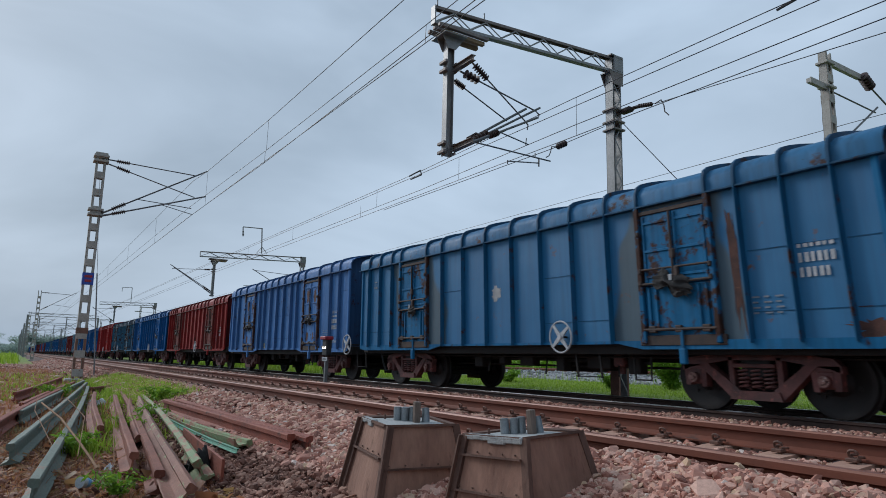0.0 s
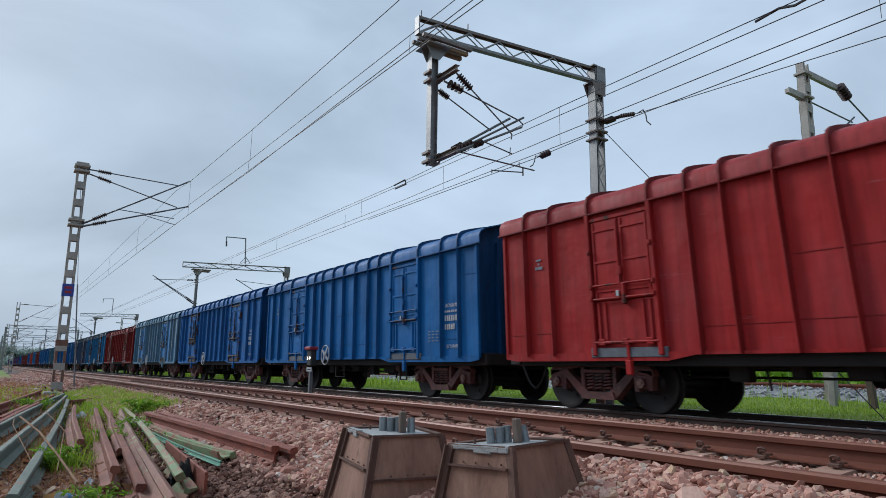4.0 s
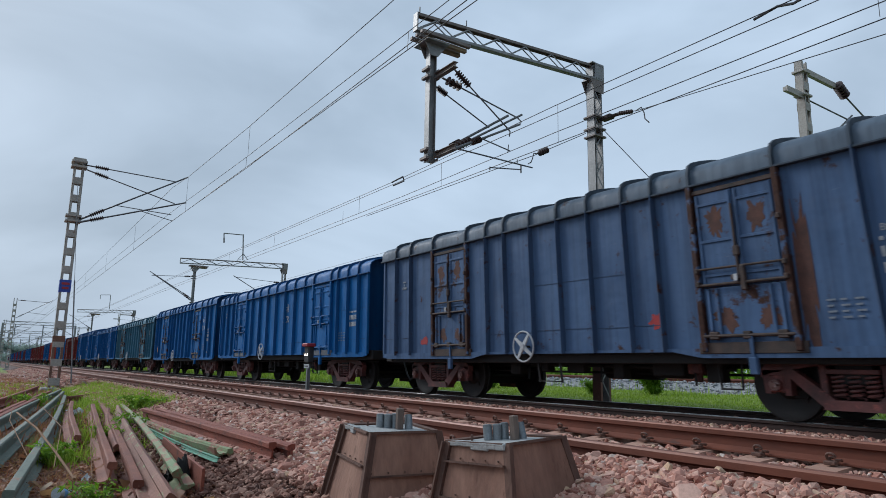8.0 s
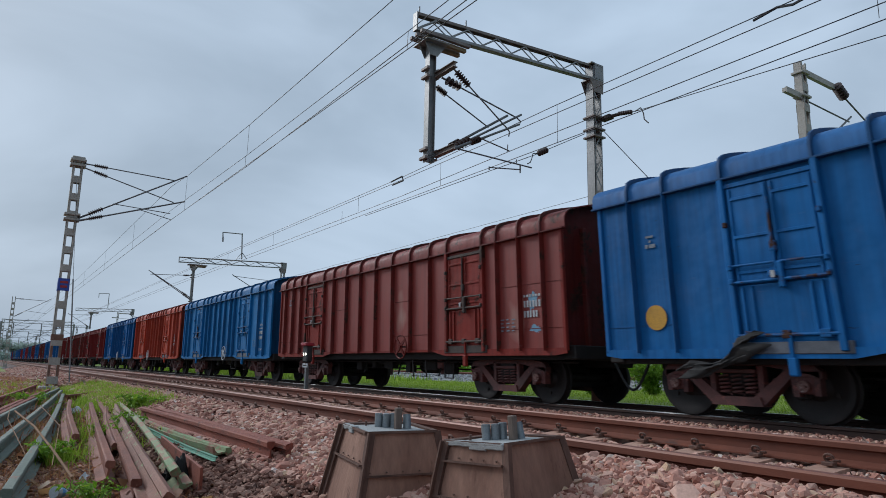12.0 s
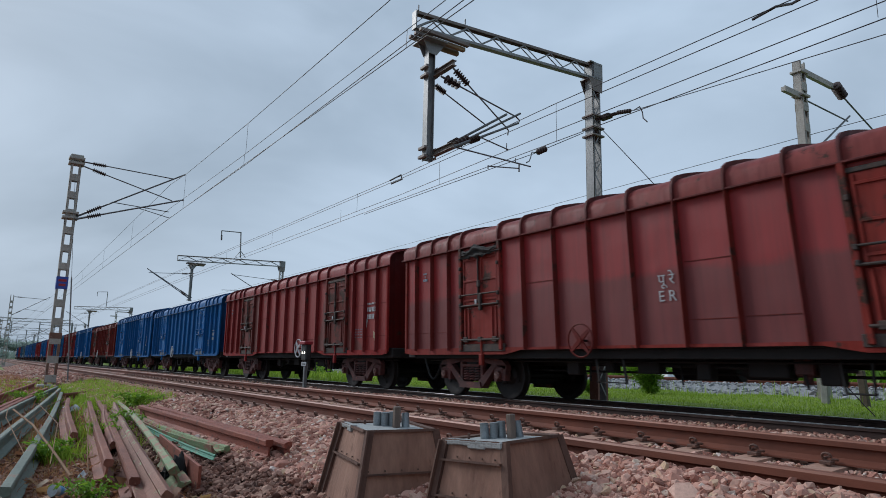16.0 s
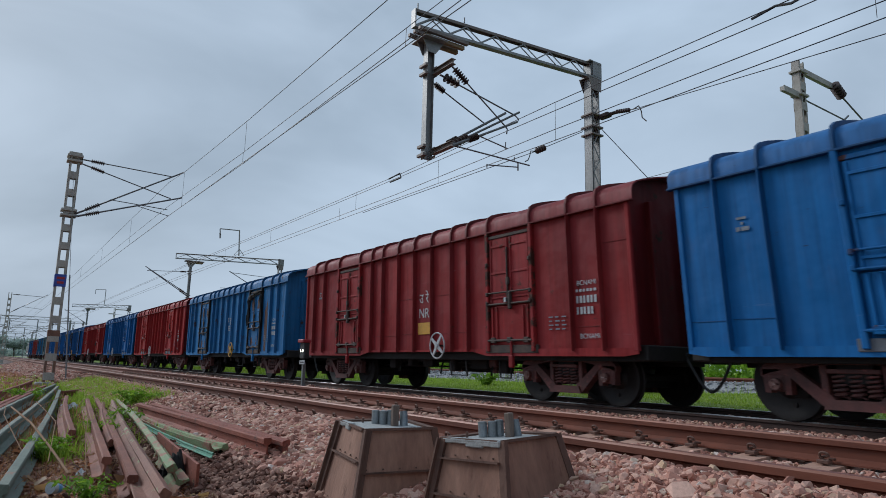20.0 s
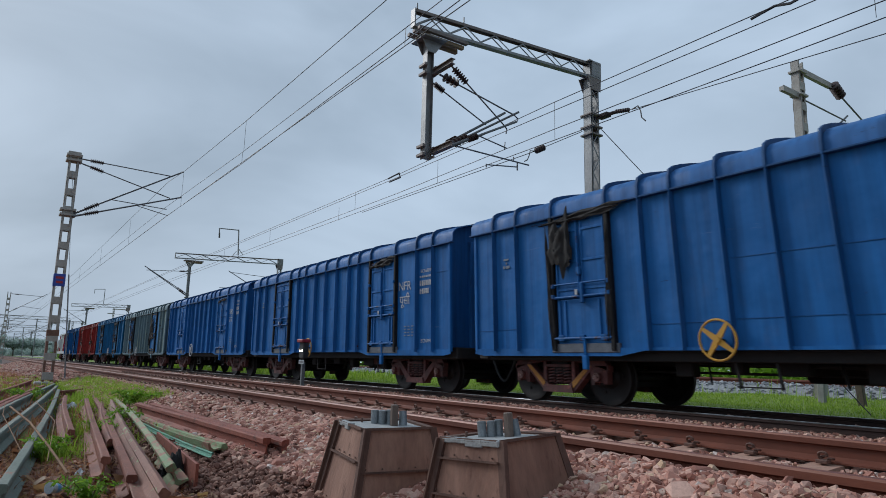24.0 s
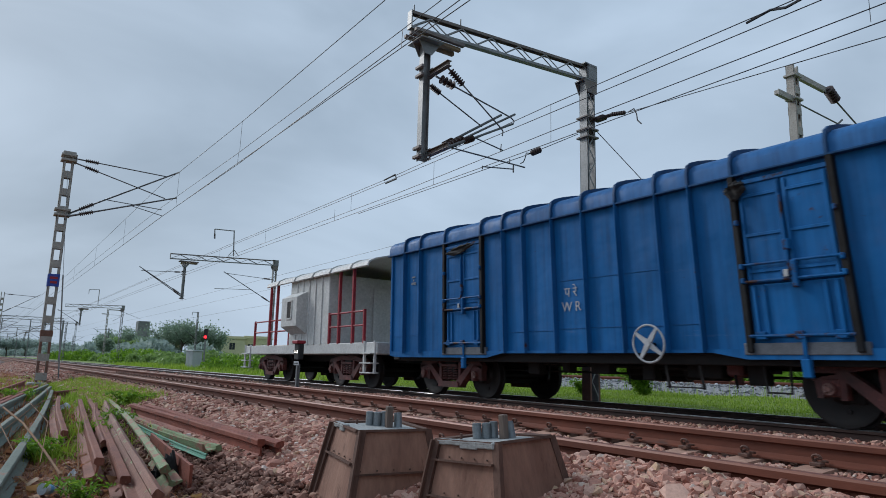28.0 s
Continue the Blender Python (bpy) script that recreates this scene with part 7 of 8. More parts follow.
def blades(name, places, height, width, material, label, seed, lean=0.35):
    """Grass: each blade two triangles, bent at the middle. places: x, y for each."""
    rng = np.random.RandomState(seed)
    n = len(places)
    x, y = places[:, 0], places[:, 1]
    z = ground_z(x, y) - 0.01
    a = rng.uniform(0, 6.28, n)
    h = height * rng.lognormal(0, 0.35, n)
    w = width * rng.uniform(0.7, 1.3, n)
    dx, dy = np.cos(a), np.sin(a)
    la = rng.uniform(0, 6.28, n)
    ln = h * rng.normal(0, lean, n)
    lx, ly = np.cos(la) * ln, np.sin(la) * ln
    b0 = np.stack([x - dx * w, y - dy * w, z], 1)
    b1 = np.stack([x + dx * w, y + dy * w, z], 1)
    m0 = np.stack([x - dx * w * 0.7 + lx * 0.4, y - dy * w * 0.7 + ly * 0.4, z + h * 0.6], 1)
    m1 = np.stack([x + dx * w * 0.7 + lx * 0.4, y + dy * w * 0.7 + ly * 0.4, z + h * 0.6], 1)
    tp = np.stack([x + lx, y + ly, z + h], 1)
    V = np.stack([b0, b1, m1, m0, tp], 1).reshape(-1, 3)
    k = 5 * np.arange(n)[:, None]
    F = np.concatenate([k + np.array([[0, 1, 2]]), k + np.array([[0, 2, 3]]), k + np.array([[3, 2, 4]])], 0)
    return tagged(new(name, fast_mesh(name, V, F, material)), label, "grass", kind="stuff")


def area(rng, n, x0, x1, y0, y1, clump=0.55):
    """Places spread in uneven tufts."""
    P = np.stack([rng.uniform(x0, x1, n), rng.uniform(y0, y1, n)], 1)
    keep = lumps(P[:, 0] * 1.0, P[:, 1] * 1.0, 1.1, 1.0) + rng.uniform(-0.35, 0.35, n) > clump - 0.75
    return P[keep]


rg = np.random.RandomState(77)
blades("grass", area(rg, 60000, -30, 1.5, 13.1, 19.2, 0.15), 0.055, 0.008, GRASS, "fresh green grass strip beyond the running track", 1, 0.6)
blades("grass", area(rg, 14000, -90, -28, 12.8, 19.0, 0.4), 0.25, 0.02, GRASS, "green grass strip beyond the running track", 2)
blades("grass", area(rg, 15000, -24.0, -12.6, 1.9, 2.95, 0.15), 0.085, 0.006, GRASS, "tuft of bright green grass by the ballast", 3, 0.6)
blades("grass", area(rg, 4500, -18, -8.0, 1.05, 1.95, 0.45), 0.08, 0.006, GRASS, "green grass between scrap rails", 4, 0.6)
blades("grass", area(rg, 4200, -34, -16, -1.0, 2.0, 0.5), 0.10, 0.012, GRASS, "green grass on the verge", 5)
blades("dry_grass", area(rg, 17000, -42, -9, -4.0, 1.6, 0.3), 0.10, 0.010, DRYGRASS, "dry straw-coloured grass on the verge", 6, 0.6)
blades("dry_grass", area(rg, 12000, -10, -3.2, -0.6, 1.4, 0.35), 0.05, 0.005, DRYGRASS, "dry grass litter on the earth", 7, 1.6)
blades("grass", area(rg, 2200, -24, 0, 16.5, 18.9, 0.9), 0.30, 0.007, GRASS, "tall pale grass stalks near the farther bank", 8, 0.3)
blades("grass", area(rg, 9000, -200, -60, -30, 0.5, 0.4), 0.5, 0.06, GRASS, "rough green grass far along the verge", 9)


def tuft(rng, n, x, y, r):
    return np.stack([rng.normal(x, r * 1.5, n), rng.normal(y, r, n)], 1)


blades("grass", np.concatenate([tuft(rg, 420, -7.6, 0.74, 0.11), tuft(rg, 260, -9.6, 1.25, 0.09), tuft(rg, 120, -11.2, 2.1, 0.08)]), 0.14, 0.005, GRASS,
       "fresh grass tufts among scrap rails", 10, 0.6)


def leafy(name, m, spread, height, count, leaf, material, label, category, stems=9, seed=1):
    """A small plant: thin stems and many folded leaves."""
    rng = random.Random(seed)
    t = thing(name, m, label, category, "weeds")
    st, lf = Mesh(), Mesh()
    tips = []
    for i in range(stems):
        a = rng.uniform(0, 6.28)
        p = [Vector((0.02 * math.cos(a), 0.02 * math.sin(a), 0))]
        r = spread * rng.uniform(0.3, 1.0)
        for k in range(1, 5):
            f = k / 4
            p.append(Vector((r * f ** 1.3 * math.cos(a), r * f ** 1.3 * math.sin(a), height * rng.uniform(0.85, 1.1) * f * (1 - 0.2 * f * r / spread))))
        st.tube(p, max(0.003, spread * 0.01), 4)
        tips += p[1:]
    for i in range(count):
        c = rng.choice(tips) + Vector((rng.gauss(0, spread * 0.12), rng.gauss(0, spread * 0.12), rng.gauss(0, height * 0.07)))
        s = leaf * rng.uniform(0.6, 1.3)
        m3 = Euler((rng.uniform(-0.9, 0.9), rng.uniform(-0.9, 0.9), rng.uniform(0, 6.28))).to_matrix()
        lf.raw([c + m3 @ Vector(q) for q in ((-s, 0, 0), (0, -s * 0.32, s * 0.12), (s, 0, -s * 0.1), (0, s * 0.32, s * 0.12))], [(0, 1, 2), (0, 2, 3)])
    part("stems", st, BARK, t)
    part("leaves", lf.data("leaves", material, False), None, t, "bright green leaves")
    return t


leafy("weed", pose(-5.35, 0.74, -0.34), 0.22, 0.16, 420, 0.028, LEAF, "low bright green weed among scrap rails", "plant", seed=3)
leafy("weed", pose(-7.6, 0.62, -0.34), 0.34, 0.22, 520, 0.035, LEAF, "low bright green weed among scrap rails", "plant", seed=4)
leafy("weed", pose(-13.0, 2.30, -0.25), 0.40, 0.34, 700, 0.05, LEAF, "leafy green weed beside the ballast", "plant", seed=5)
leafy("weed", pose(-10.6, 1.85, -0.32), 0.30, 0.25, 320, 0.04, LEAF, "leafy green weed between rails", "plant", seed=6)
leafy("weed", pose(-16.5, 0.9, -0.34), 0.5, 0.3, 420, 0.05, LEAF, "leafy green weed between rails", "plant", seed=7)
leafy("weed", pose(-9.4, 1.3, -0.34), 0.3, 0.22, 320, 0.035, LEAF, "leafy green weed between rails", "plant", seed=8)
leafy("shrub", pose(-13.4, 17.0, -0.1), 0.85, 1.05, 2400, 0.08, LEAF, "leafy green shrub on the grass strip", "shrub", 16, seed=9)
leafy("shrub", pose(-14.2, 15.2, -0.1), 0.5, 0.45, 700, 0.07, LEAF, "low green shrub on the grass strip", "shrub", 12, seed=10)
leafy("shrub", pose(-20.0, 15.8, -0.1), 0.6, 0.5, 700, 0.08, LEAF, "low green shrub on the grass strip", "shrub", 12, seed=11)

for i, pts in enumerate(([(-6.25, 0.68, -0.27), (-7.3, 0.62, -0.18), (-8.6, 0.52, -0.06), (-9.7, 0.36, 0.04)], [(-6.2, 0.8, -0.25), (-6.9, 0.85, -0.05), (-7.4, 0.92, 0.1)],
                         [(-7.0, 0.4, -0.2), (-8.2, 0.25, 0.06), (-9.4, 0.3, 0.12)], [(-6.5, 0.55, -0.2), (-8.0, 0.7, 0.0), (-9.8, 0.62, 0.1)], [(-8.0, 0.3, -0.1), (-8.6, 0.6, 0.12), (-9.2, 0.85, 0.2)])):
    thing("dry_branch", pose(0, 0, 0), "bare dry branch lying over scrap rails", "branch", "dry branches", mesh=Mesh().tube(pts, 0.011 if i == 0 else 0.004, 6), material=TWIG)

# litter
def leaf_litter(name, count, x0, x1, y0, y1, size, material, label, seed):
    """Dead leaves, chips and straw strewn on the earth: small curled quads."""
    rng = np.random.RandomState(seed)
    P = area(rng, count, x0, x1, y0, y1, 0.35)
    n = len(P)
    c = np.stack([P[:, 0], P[:, 1], ground_z(P[:, 0], P[:, 1]) + lumps(P[:, 0] + 9, P[:, 1], 0.8, 0.05) * (P[:, 1] < 2.4) + rng.uniform(0.003, 0.03, n)], 1)
    a = rng.uniform(0, 6.28, n)
    s = size * rng.lognormal(0, 0.45, n)
    wide = s * rng.uniform(0.12, 0.6, n)
    d = np.stack([np.cos(a), np.sin(a), rng.normal(0, 0.35, n)], 1) * s[:, None]
    w = np.stack([-np.sin(a), np.cos(a), rng.normal(0, 0.5, n)], 1) * wide[:, None]
    lift = np.array([0, 0, 1.0]) * (s * 0.25)[:, None]
    V = np.stack([c - d - w, c - d + w, c + d + w + lift, c + d - w + lift], 1).reshape(-1, 3)
    return tagged(new(name, fast_mesh(name, V, np.arange(len(V)).reshape(-1, 4), material)), label, "litter", kind="stuff")


LITTERLEAF = leaf_material("dead_leaf", (0.10, 0.045, 0.028), (0.30, 0.15, 0.09), (0.46, 0.33, 0.20))
leaf_litter("dead_leaves", 5200, -9.0, -3.4, -0.7, 1.55, 0.016, LITTERLEAF, "dead leaves and chips strewn on the earth", 21)
leaf_litter("dry_straw", 3800, -9.5, -3.4, -0.7, 1.45, 0.026, DRYGRASS, "dry straw and twigs strewn on the earth", 22)
stones("rubble", 900, lambda rng, n: np.stack([rng.uniform(-8, -3.5, n), rng.uniform(-0.6, 1.4, n), rng.uniform(-0.36, -0.30, n)], 1), 0.024, STONE_DARK, "small dark rubble among the scrap rails", 23)
PLASTIC = mottled("plastic_white", (0.6, 0.62, 0.63), (0.48, 0.52, 0.55), 9.0, 0.4)
PLASTIC_BLUE = mottled("plastic_blue", (0.12, 0.33, 0.62), (0.2, 0.42, 0.65), 9.0, 0.4)
CLOTH_TEAL = mottled("cloth_teal", (0.08, 0.26, 0.24), (0.14, 0.33, 0.3), 7.0, 0.9)


cup = thing("paper_cup", pose(-5.6, 0.57, -0.27, 80, 20, 40), "crushed white and blue paper cup", "cup")
part("cup_wall", Mesh().rod((0, 0, 0), (0, 0, 0.07), 0.032, 14, 0.037, False), PLASTIC, cup)
part("printed_band", Mesh().rod((0, 0, 0.02), (0, 0, 0.055), 0.0345, 14, 0.037, False), PLASTIC_BLUE, cup, "blue printed band")
part("cup_base", Mesh().rod((0, 0, 0.07), (0, 0, 0.10), 0.037, 14, 0.041), PLASTIC, cup)
for x, y, w, h, mat, label, s in ((-6.5, 0.80, 0.12, 0.05, PLASTIC, "scrap of white plastic on the earth", 1), (-5.95, 0.64, 0.16, 0.04, CLOTH_TEAL, "scrap of teal cloth on the earth", 2),
                                  (-5.0, 0.0, 0.45, 0.06, CLOTH_TEAL, "crumpled teal cloth beside a rail", 3), (-6.0, 1.42, 0.30, 0.22, CLOTH_BLACK, "crumpled black plastic bag", 4),
                                  (-14.5, 1.45, 0.5, 0.12, PLASTIC, "crumpled whitish plastic sack", 5)):
    thing("litter", pose(x, y, float(ground_z(np.array([x]), np.array([y]))[0]) + 0.01, 0, 0, s * 50), label, "litter", "litter", mesh=crumple(w, w * 0.7, h, s), material=mat)


# ---- far side and distance ----
def tree(x, y, height, spread, seed, label, material=TREELEAF, count=2600, leaf=0.28):
    rng = random.Random(seed)
    t = thing("tree", pose(x, y, -0.1), label, "tree", "trees beyond the line")
    tr, lf = Mesh(), Mesh()
    top = Vector((rng.uniform(-0.3, 0.3), rng.uniform(-0.3, 0.3), height * 0.55))
    tr.rod((0, 0, 0), top, height * 0.035, 8, height * 0.02)
    centres = []
    for i in range(9):
        a = rng.uniform(0, 6.28)
        st = top * rng.uniform(0.5, 1.0)
        e = Vector((spread * rng.uniform(0.35, 0.9) * math.cos(a), spread * rng.uniform(0.35, 0.9) * math.sin(a), height * rng.uniform(0.55, 0.95)))
        tr.rod(st, e, height * 0.014, 5, height * 0.004)
        centres += [st.lerp(e, f) for f in (0.55, 0.8, 1.0)]
    for i in range(count):
        c = rng.choice(centres) + Vector((rng.gauss(0, spread * 0.16), rng.gauss(0, spread * 0.16), rng.gauss(0, height * 0.075)))
        s = leaf * rng.uniform(0.5, 1.3)
        m3 = Euler((rng.uniform(-1.2, 1.2), rng.uniform(-1.2, 1.2), rng.uniform(0, 6.28))).to_matrix()
        lf.raw([c + m3 @ Vector(q) for q in ((-s, 0, 0), (0, -s * 0.5, 0), (s, 0, 0), (0, s * 0.5, 0))], [(0, 1, 2, 3)])
    part("trunk", tr, BARK, t)
    part("crown", lf.data("crown", material, False), None, t)
    return t


rt = random.Random(12)
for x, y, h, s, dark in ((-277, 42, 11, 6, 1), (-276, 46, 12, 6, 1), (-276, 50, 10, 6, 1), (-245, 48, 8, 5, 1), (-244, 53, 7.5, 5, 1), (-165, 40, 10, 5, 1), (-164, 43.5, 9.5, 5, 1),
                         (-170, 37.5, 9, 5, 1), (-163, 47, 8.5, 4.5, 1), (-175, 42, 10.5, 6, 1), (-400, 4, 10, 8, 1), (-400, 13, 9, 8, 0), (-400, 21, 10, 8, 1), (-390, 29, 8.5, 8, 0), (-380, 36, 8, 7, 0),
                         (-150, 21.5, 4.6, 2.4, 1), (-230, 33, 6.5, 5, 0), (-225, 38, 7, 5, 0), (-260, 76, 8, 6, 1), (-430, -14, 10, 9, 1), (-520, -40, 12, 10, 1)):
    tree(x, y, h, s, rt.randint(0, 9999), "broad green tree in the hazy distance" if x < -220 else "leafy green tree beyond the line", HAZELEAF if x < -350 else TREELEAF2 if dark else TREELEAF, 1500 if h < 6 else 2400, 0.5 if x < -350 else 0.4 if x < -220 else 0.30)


def scrub(name, spots, seed, label, leaf, count):
    """A bank of bushes: leaf clumps over low mounds."""
    rng = np.random.RandomState(seed)
    V = []
    for x, y, r, h in spots:
        n = int(count * r)
        u = rng.normal(0, 1, (n, 3))
        u /= np.linalg.norm(u, axis=1)[:, None]
        c = np.array([x, y, 0]) + u * np.array([r, r * 0.8, h]) * rng.uniform(0.6, 1.05, (n, 1))
        c[:, 2] = np.abs(c[:, 2])
        a, b = rng.normal(0, 1, (n, 3)), rng.normal(0, 1, (n, 3))
        a /= np.linalg.norm(a, axis=1)[:, None]
        b -= a * (a * b).sum(1)[:, None]
        b /= np.linalg.norm(b, axis=1)[:, None]
        s = leaf * rng.uniform(0.5, 1.3, (n, 1))
        V.append(np.stack([c - a * s, c - b * s * 0.5, c + a * s, c + b * s * 0.5], 1))
    V = np.concatenate(V).reshape(-1, 3)
    F = np.arange(len(V)).reshape(-1, 4)
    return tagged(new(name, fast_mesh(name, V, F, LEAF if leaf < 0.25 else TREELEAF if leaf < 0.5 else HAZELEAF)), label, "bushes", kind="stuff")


rs = np.random.RandomState(4)
scrub("bushes", [(x, 15.5 + rs.uniform(0, 4), rs.uniform(0.8, 1.6), rs.uniform(0.6, 1.3)) for x in np.linspace(-62, -40, 16)], 1, "bright green bushes beside the line", 0.16, 260)
scrub("bushes", [(x, 20 + rs.uniform(-3, 10), rs.uniform(1.3, 2.6), rs.uniform(0.7, 1.7)) for x in np.linspace(-150, -62, 60)], 2, "green scrub bank beside the line", 0.26, 260)
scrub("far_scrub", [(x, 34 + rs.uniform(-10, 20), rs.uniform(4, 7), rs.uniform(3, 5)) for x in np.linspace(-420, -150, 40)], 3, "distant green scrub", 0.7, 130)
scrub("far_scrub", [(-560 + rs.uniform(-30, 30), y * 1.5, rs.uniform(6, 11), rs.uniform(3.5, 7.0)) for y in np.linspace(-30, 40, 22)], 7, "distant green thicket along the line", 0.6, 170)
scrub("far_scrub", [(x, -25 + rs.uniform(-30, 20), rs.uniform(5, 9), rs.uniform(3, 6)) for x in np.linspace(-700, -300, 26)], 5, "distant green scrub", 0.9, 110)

scrub("bushes", [(x, 31 + rs.uniform(-3, 9), rs.uniform(1.2, 2.4), rs.uniform(1.0, 1.9)) for x in np.linspace(-60, 8, 75)], 6, "green bushes beyond the farther track", 0.2, 170)

HOUSE = mottled("house_yellow", (0.74, 0.70, 0.42), (0.64, 0.60, 0.38), 0.6, 0.85, spots=((0.30, 0.28, 0.2), 0.32))
HOUSE3 = mottled("house_pink", (0.42, 0.25, 0.20), (0.36, 0.22, 0.18), 0.6, 0.85)
HOUSE2 = mottled("house_ochre", (0.50, 0.33, 0.14), (0.42, 0.30, 0.16), 0.6, 0.85)
# the tower's grey is lightened, with haze mixed into its colour
TOWER = mottled("tower_concrete", (0.26, 0.265, 0.27), (0.18, 0.185, 0.19), 0.3, 0.9)
GLASS = mottled("window_dark", (0.03, 0.035, 0.04), (0.05, 0.055, 0.06), 2.0, 0.2)
CABIN = mottled("box_grey_white", (0.50, 0.52, 0.53), (0.42, 0.44, 0.45), 1.5, 0.6)


def house(x, y, w, d, h, material, label, windows, rz=0):
    o = thing("house", pose(x, y, -0.1, 0, 0, rz), label, "house", "houses beyond the line")
    part("wall", Mesh().box(-w / 2, w / 2, -d / 2, d / 2, 0, h, 0.03), material, o)
    part("roof", Mesh().box(-w / 2 - 0.3, w / 2 + 0.3, -d / 2 - 0.3, d / 2 + 0.3, h, h + 0.22, 0.03).box(-w / 2, w / 2, -d / 2, -d / 2 + 0.15, h + 0.2, h + 0.75).box(w / 2 - 0.15, w / 2, -d / 2, d / 2, h + 0.2, h + 0.75), material, o)
    for wx, wz, ww, wh in windows:
        win = part("window", Mesh().box(wx - ww / 2, wx + ww / 2, -d / 2 - 0.04, -d / 2 + 0.02, wz, wz + wh), GLASS, o, "dark window")
        part("window_frame", Mesh().box(wx - ww / 2 - 0.1, wx + ww / 2 + 0.1, -d / 2 - 0.25, -d / 2, wz + wh, wz + wh + 0.1).box(wx - 0.03, wx + 0.03, -d / 2 - 0.07, -d / 2 - 0.03, wz, wz + wh), material, win)
    return o


house(-190.6, 60.4, 6.4, 7, 6.9, HOUSE, "pale yellow two-storey house with a dark window", ((-0.3, 3.9, 1.5, 1.9), (1.9, 0.8, 1.2, 1.6)), 72)
house(-191, 67.5, 8.0, 8, 7.2, HOUSE, "pale yellow flat-roofed house beside its neighbour", ((-2, 4.0, 1.4, 1.6), (1.8, 4.0, 1.4, 1.6), (0, 0.9, 2.2, 1.8)), 72)
house(-255, 50.7, 6.5, 7, 4.6, HOUSE3, "small pinkish house among trees", ((-1.6, 2.0, 1.2, 1.2), (1.4, 2.0, 1.2, 1.2)), 78)
house(-258, 57.5, 9.0, 7, 6.6, HOUSE2, "ochre flat-roofed building among trees", ((-2.5, 3.4, 1.3, 1.4), (2.5, 3.4, 1.3, 1.4)), 78)
tw = thing("concrete_tower", pose(-330, 62, 0), "tall grey concrete block tower in the haze", "tower")
part("shaft", Mesh().box(-1.9, 1.9, -1.9, 1.9, 0, 17, 0.1), TOWER, tw)
part("tank", Mesh().box(-2.8, 2.8, -2.5, 2.5, 10.5, 17.6, 0.2), TOWER, tw)

cb = thing("relay_box", pose(-59.0, 15.4, -0.2, 0, 0, 20), "pale grey trackside relay cabinet", "cabinet")
part("body", Mesh().box(-0.5, 0.5, -0.45, 0.45, 0, 1.58, 0.03), CABIN, cb)
part("lid", Mesh().box(-0.56, 0.56, -0.52, 0.52, 1.58, 1.68, 0.03), CABIN, cb)
part("door", Mesh().box(-0.42, -0.01, -0.47, -0.45, 0.15, 1.48, 0.008), CABIN, cb)
part("door", Mesh().box(0.01, 0.42, -0.47, -0.45, 0.15, 1.48, 0.008), CABIN, cb)
part("plinth", Mesh().box(-0.6, 0.6, -0.55, 0.55, -0.2, 0.06, 0.02), PLINTH, cb, "concrete plinth")
rsig = thing("colour_light_signal", pose(-63.6, 17.5, 0, 0, 0, 60), "colour-light signal showing red", "signal")
part("post", Mesh().rod((0, 0, -0.2), (0, 0, 2.6), 0.08, 8), GALV, rsig)
part("head", Mesh().box(-0.17, 0.17, -0.12, 0.12, 2.55, 3.55, 0.03), HOSE, rsig, "black signal head")
part("lamp", Mesh().rod((0, -0.17, 2.80), (0, -0.11, 2.80), 0.13, 12), REDLAMP, rsig, "lit red lamp")
bx = thing("relay_box", pose(-108.7, 16.7, -0.2), "small pale trackside cabinet", "cabinet")
part("body", Mesh().box(-0.35, 0.35, -0.35, 0.35, 0, 0.8, 0.02), CABIN, bx)
part("lid", Mesh().box(-0.4, 0.4, -0.4, 0.4, 0.8, 0.86, 0.02), CABIN, bx)
lm = laced_mast(pose(-116.0, 30.3, -0.2), 8.9, 0.22, 0.26, "slender distant line mast beyond the tracks", GALV, True)
part("arm", Mesh().rod((0, 0, 8.85), (0, -0.9, 8.85), 0.05, 6).rod((0, -0.9, 8.85), (0, -0.95, 8.3), 0.05, 6), GALV, lm)
stay(lm, 0, (-0.1, 4.4), (-3.4, 6.9), 0.1, 0.25, 0.04, "bracket_tube")
for x, y, h, reach in ((-150.0, 14.2, 7.6, -3.2), (-175.0, 25.5, 7.8, -3.0), (-215.0, 14.4, 7.8, -3.2), (-250.0, 26.0, 7.8, 3.0), (-260.0, 1.4, 7.8, 3.3), (-330.0, 1.4, 7.8, 3.3)):
    dm = laced_mast(pose(x, y, -0.2), h, 0.24, 0.30, "far-off line mast in the haze", GALV, True)
    stay(dm, 0, (0.0, h - 0.3), (reach, h - 0.4), 0.1, 0.25, 0.03)
    stay(dm, 0, (0.0, h - 2.2), (reach * 1.1, h - 0.2), 0.1, 0.25, 0.04, "bracket_tube")
    part("register_arm", Mesh().rod((0, reach * 0.4, h - 1.5), (0, reach, h - 1.6), 0.025, 6), TUBE, dm)

scrub("bushes", [(x, 16.5 + rs.uniform(0, 9), rs.uniform(1.6, 3.2), rs.uniform(1.0, 2.4)) for x in np.linspace(-230, -105, 46)], 31, "bright green bushes farther along the line", 0.24, 200)


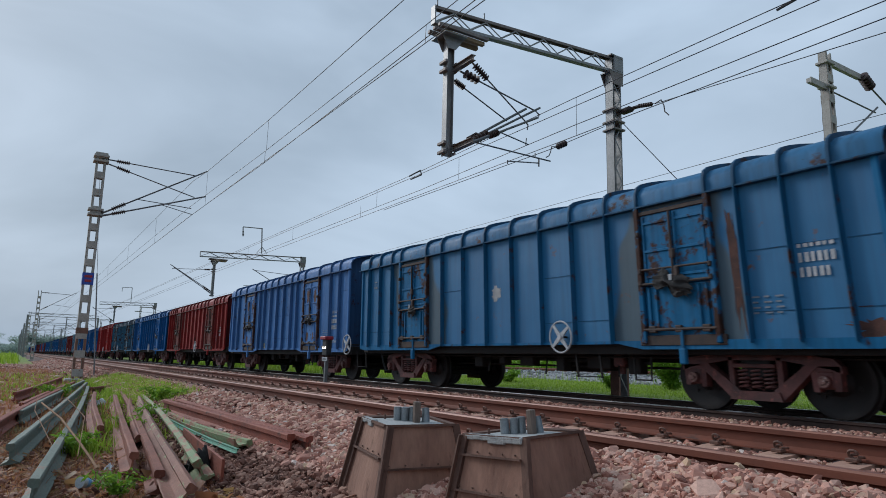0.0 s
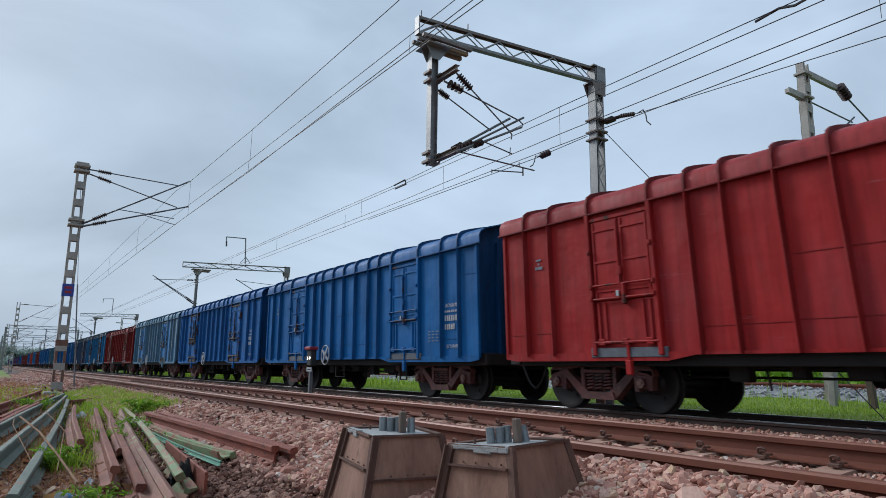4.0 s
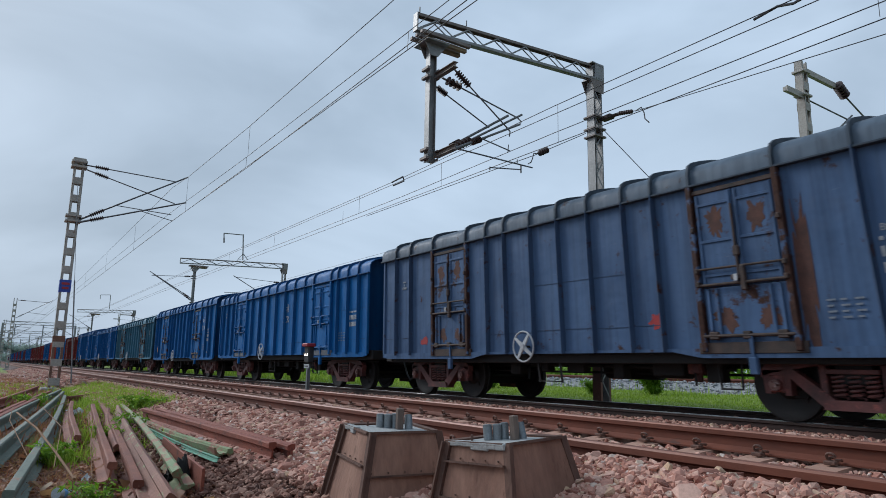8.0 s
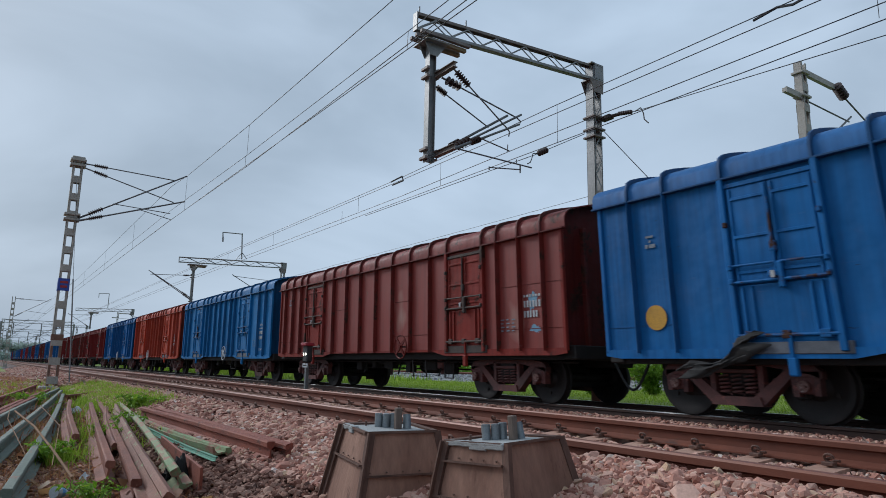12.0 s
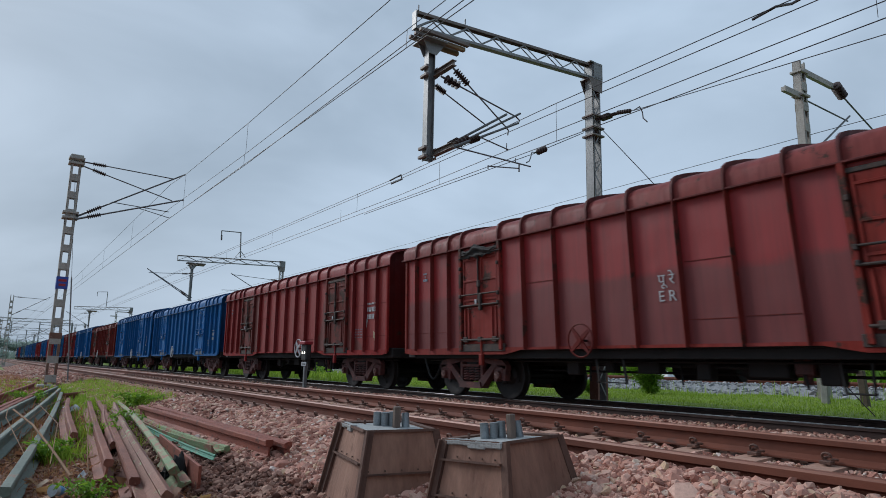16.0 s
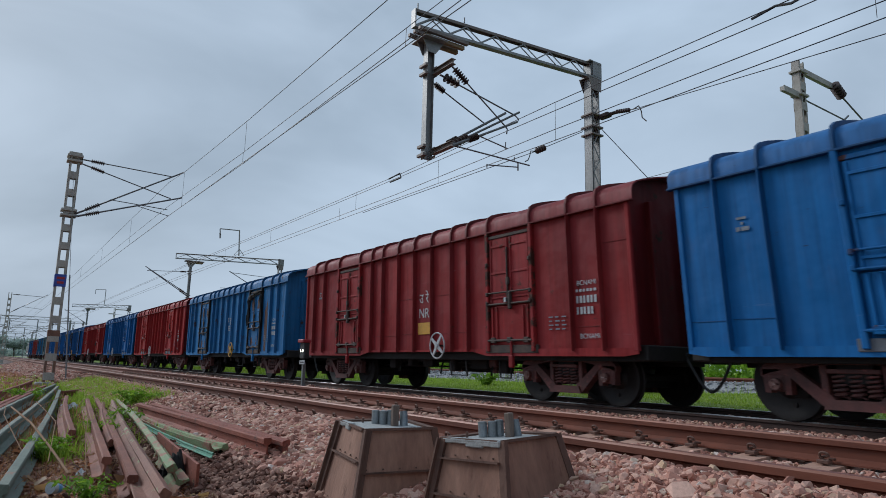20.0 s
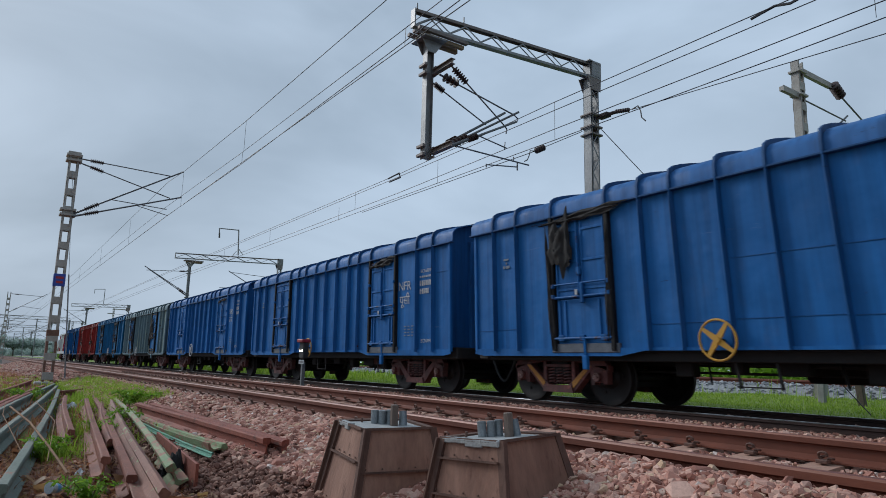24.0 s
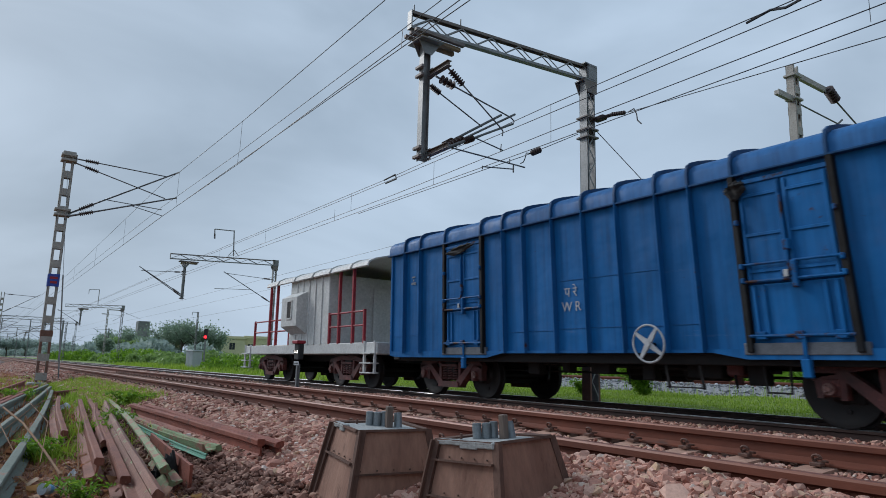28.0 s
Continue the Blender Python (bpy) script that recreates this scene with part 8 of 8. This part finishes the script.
def portal(x, y0, y1, z):
    """A far portal: two masts and a lattice boom over the yard."""
    p = thing("line_portal", pose(x, 0, 0), "far-off steel portal over the tracks in the haze", "gantry", "line gantries")
    for y in (y0, y1):
        part("mast", Mesh().box(-0.14, 0.14, y - 0.16, y + 0.16, -0.4, z + 0.2), GALV, p)
    for dz in (0.0, 0.55):
        part("chord", Mesh().box(-0.06, 0.06, y0, y1, z + dz - 0.05, z + dz + 0.05), GALV, p)
    k = int((y1 - y0) / 0.8)
    for i in range(k):
        a, b = (y0 + (y1 - y0) * f / k for f in (i, i + 1))
        part("lacing_bar", Mesh().bar((0, a, z + (0.5 if i % 2 else 0.05)), (0, b, z + (0.05 if i % 2 else 0.5)), 0.04, 0.04), GALV, p)
    for y in np.arange(y0 + 2.0, y1 - 1.0, 4.6):
        part("drop_arm", Mesh().box(-0.09, 0.09, y - 0.09, y + 0.09, z - 2.3, z), GALV, p)
        stay(p, 0, (y, z - 2.1), (y + 2.6, z - 0.5), 0.1, 0.25, 0.04, "bracket_tube")
        stay(p, 0, (y, z - 0.4), (y + 2.6, z - 0.6), 0.1, 0.25, 0.03)


for x, y0, y1, z in ((-150, 1.5, 13.6, 7.5), (-200, 1.5, 13.6, 7.6), (-260, 1.5, 14.0, 7.7), (-335, 1.5, 14.0, 7.8)):
    portal(x, y0, y1, z)

for x, hgt, lean in ((-8.25, 0.75, 2), (-7.35, 0.85, -4), (-3.2, 0.8, 3)):
    p = thing("fence_post", pose(x, 17.0, -0.1, 0, lean, 0), "weathered concrete fence post on the grass", "post", "fence posts")
    part("shaft", Mesh().box(-0.08, 0.08, -0.07, 0.07, 0, hgt, 0.015), PLINTH if x < -8 else BARK, p)
thing("white_sacks", pose(-20.5, 26.5, 0.0), "heap of white sacks beyond the farther track", "sacks", mesh=crumple(4.0, 1.4, 0.8, 8), material=PLASTIC)


# ---- motion ----
# seconds and how far the train has come, in metres
RUN = [(0, -18.11), (0.5, -8.0), (1, 2.5), (1.5, 12.9), (2, 23.2), (2.5, 33.55), (3, 44.0), (3.5, 54.3), (5.5, 95.65), (6, 106.15), (6.5, 116.65), (7, 127.0),
       (7.5, 137.2), (8, 147.2), (8.5, 157.55), (9, 167.95), (9.5, 178.35), (10, 188.75), (10.5, 199.0), (11, 209.35), (11.5, 219.75), (12, 230.2), (12.5, 240.6),
       (14.5, 282.2), (15, 292.6), (15.5, 302.9), (16, 313.3), (16.5, 323.85), (17, 334.25), (17.5, 344.65), (18, 355.05), (18.5, 365.4), (19, 375.8), (19.5, 386.25),
       (20, 396.7), (20.5, 407.1), (21, 417.65), (21.5, 428.1), (23.5, 469.7), (24, 480.15), (24.5, 490.55), (25, 500.95), (25.5, 511.3), (26, 521.75), (26.5, 532.25),
       (27, 542.6), (27.5, 553.0), (28, 563.45)]


def way(t):
    return float(np.interp(t, [r[0] for r in RUN], [r[1] for r in RUN]))


def roll_wheels(carrier, start):
    """Wheels turn while their wagon passes the camera, a row a thirtieth of a second."""
    near = [i / FPS for i in range(int(SECONDS * FPS) + 1) if -36.0 < start + way(i / FPS) < 6.0]
    if not near:
        near = [SECONDS]
    times = sorted({0.0, SECONDS, *near})
    for b in [o for o in carrier.children if o.name.split(".")[0] == "bogie"]:
        for ws in [o for o in b.children if o.name.split(".")[0] == "wheelset"]:
            q = ws.location.x
            rows = []
            for t in times:
                c = min(max(t, near[0]), near[-1])
                rows.append((t, Matrix.Translation((q, 0, 0.5)) @ Matrix.Rotation((way(c) - way(near[0])) / 0.5, 4, "Y")))
            walk(ws, rows)


def motions():
    for carrier, start in [(w, x) for w, x, kind in WAGONS] + [(VAN_THING, VAN_AT)]:
        walk(carrier, [(t, pose(start + s, TRACK_B, RAIL_B)) for t, s in RUN])
        roll_wheels(carrier, start)


motions()
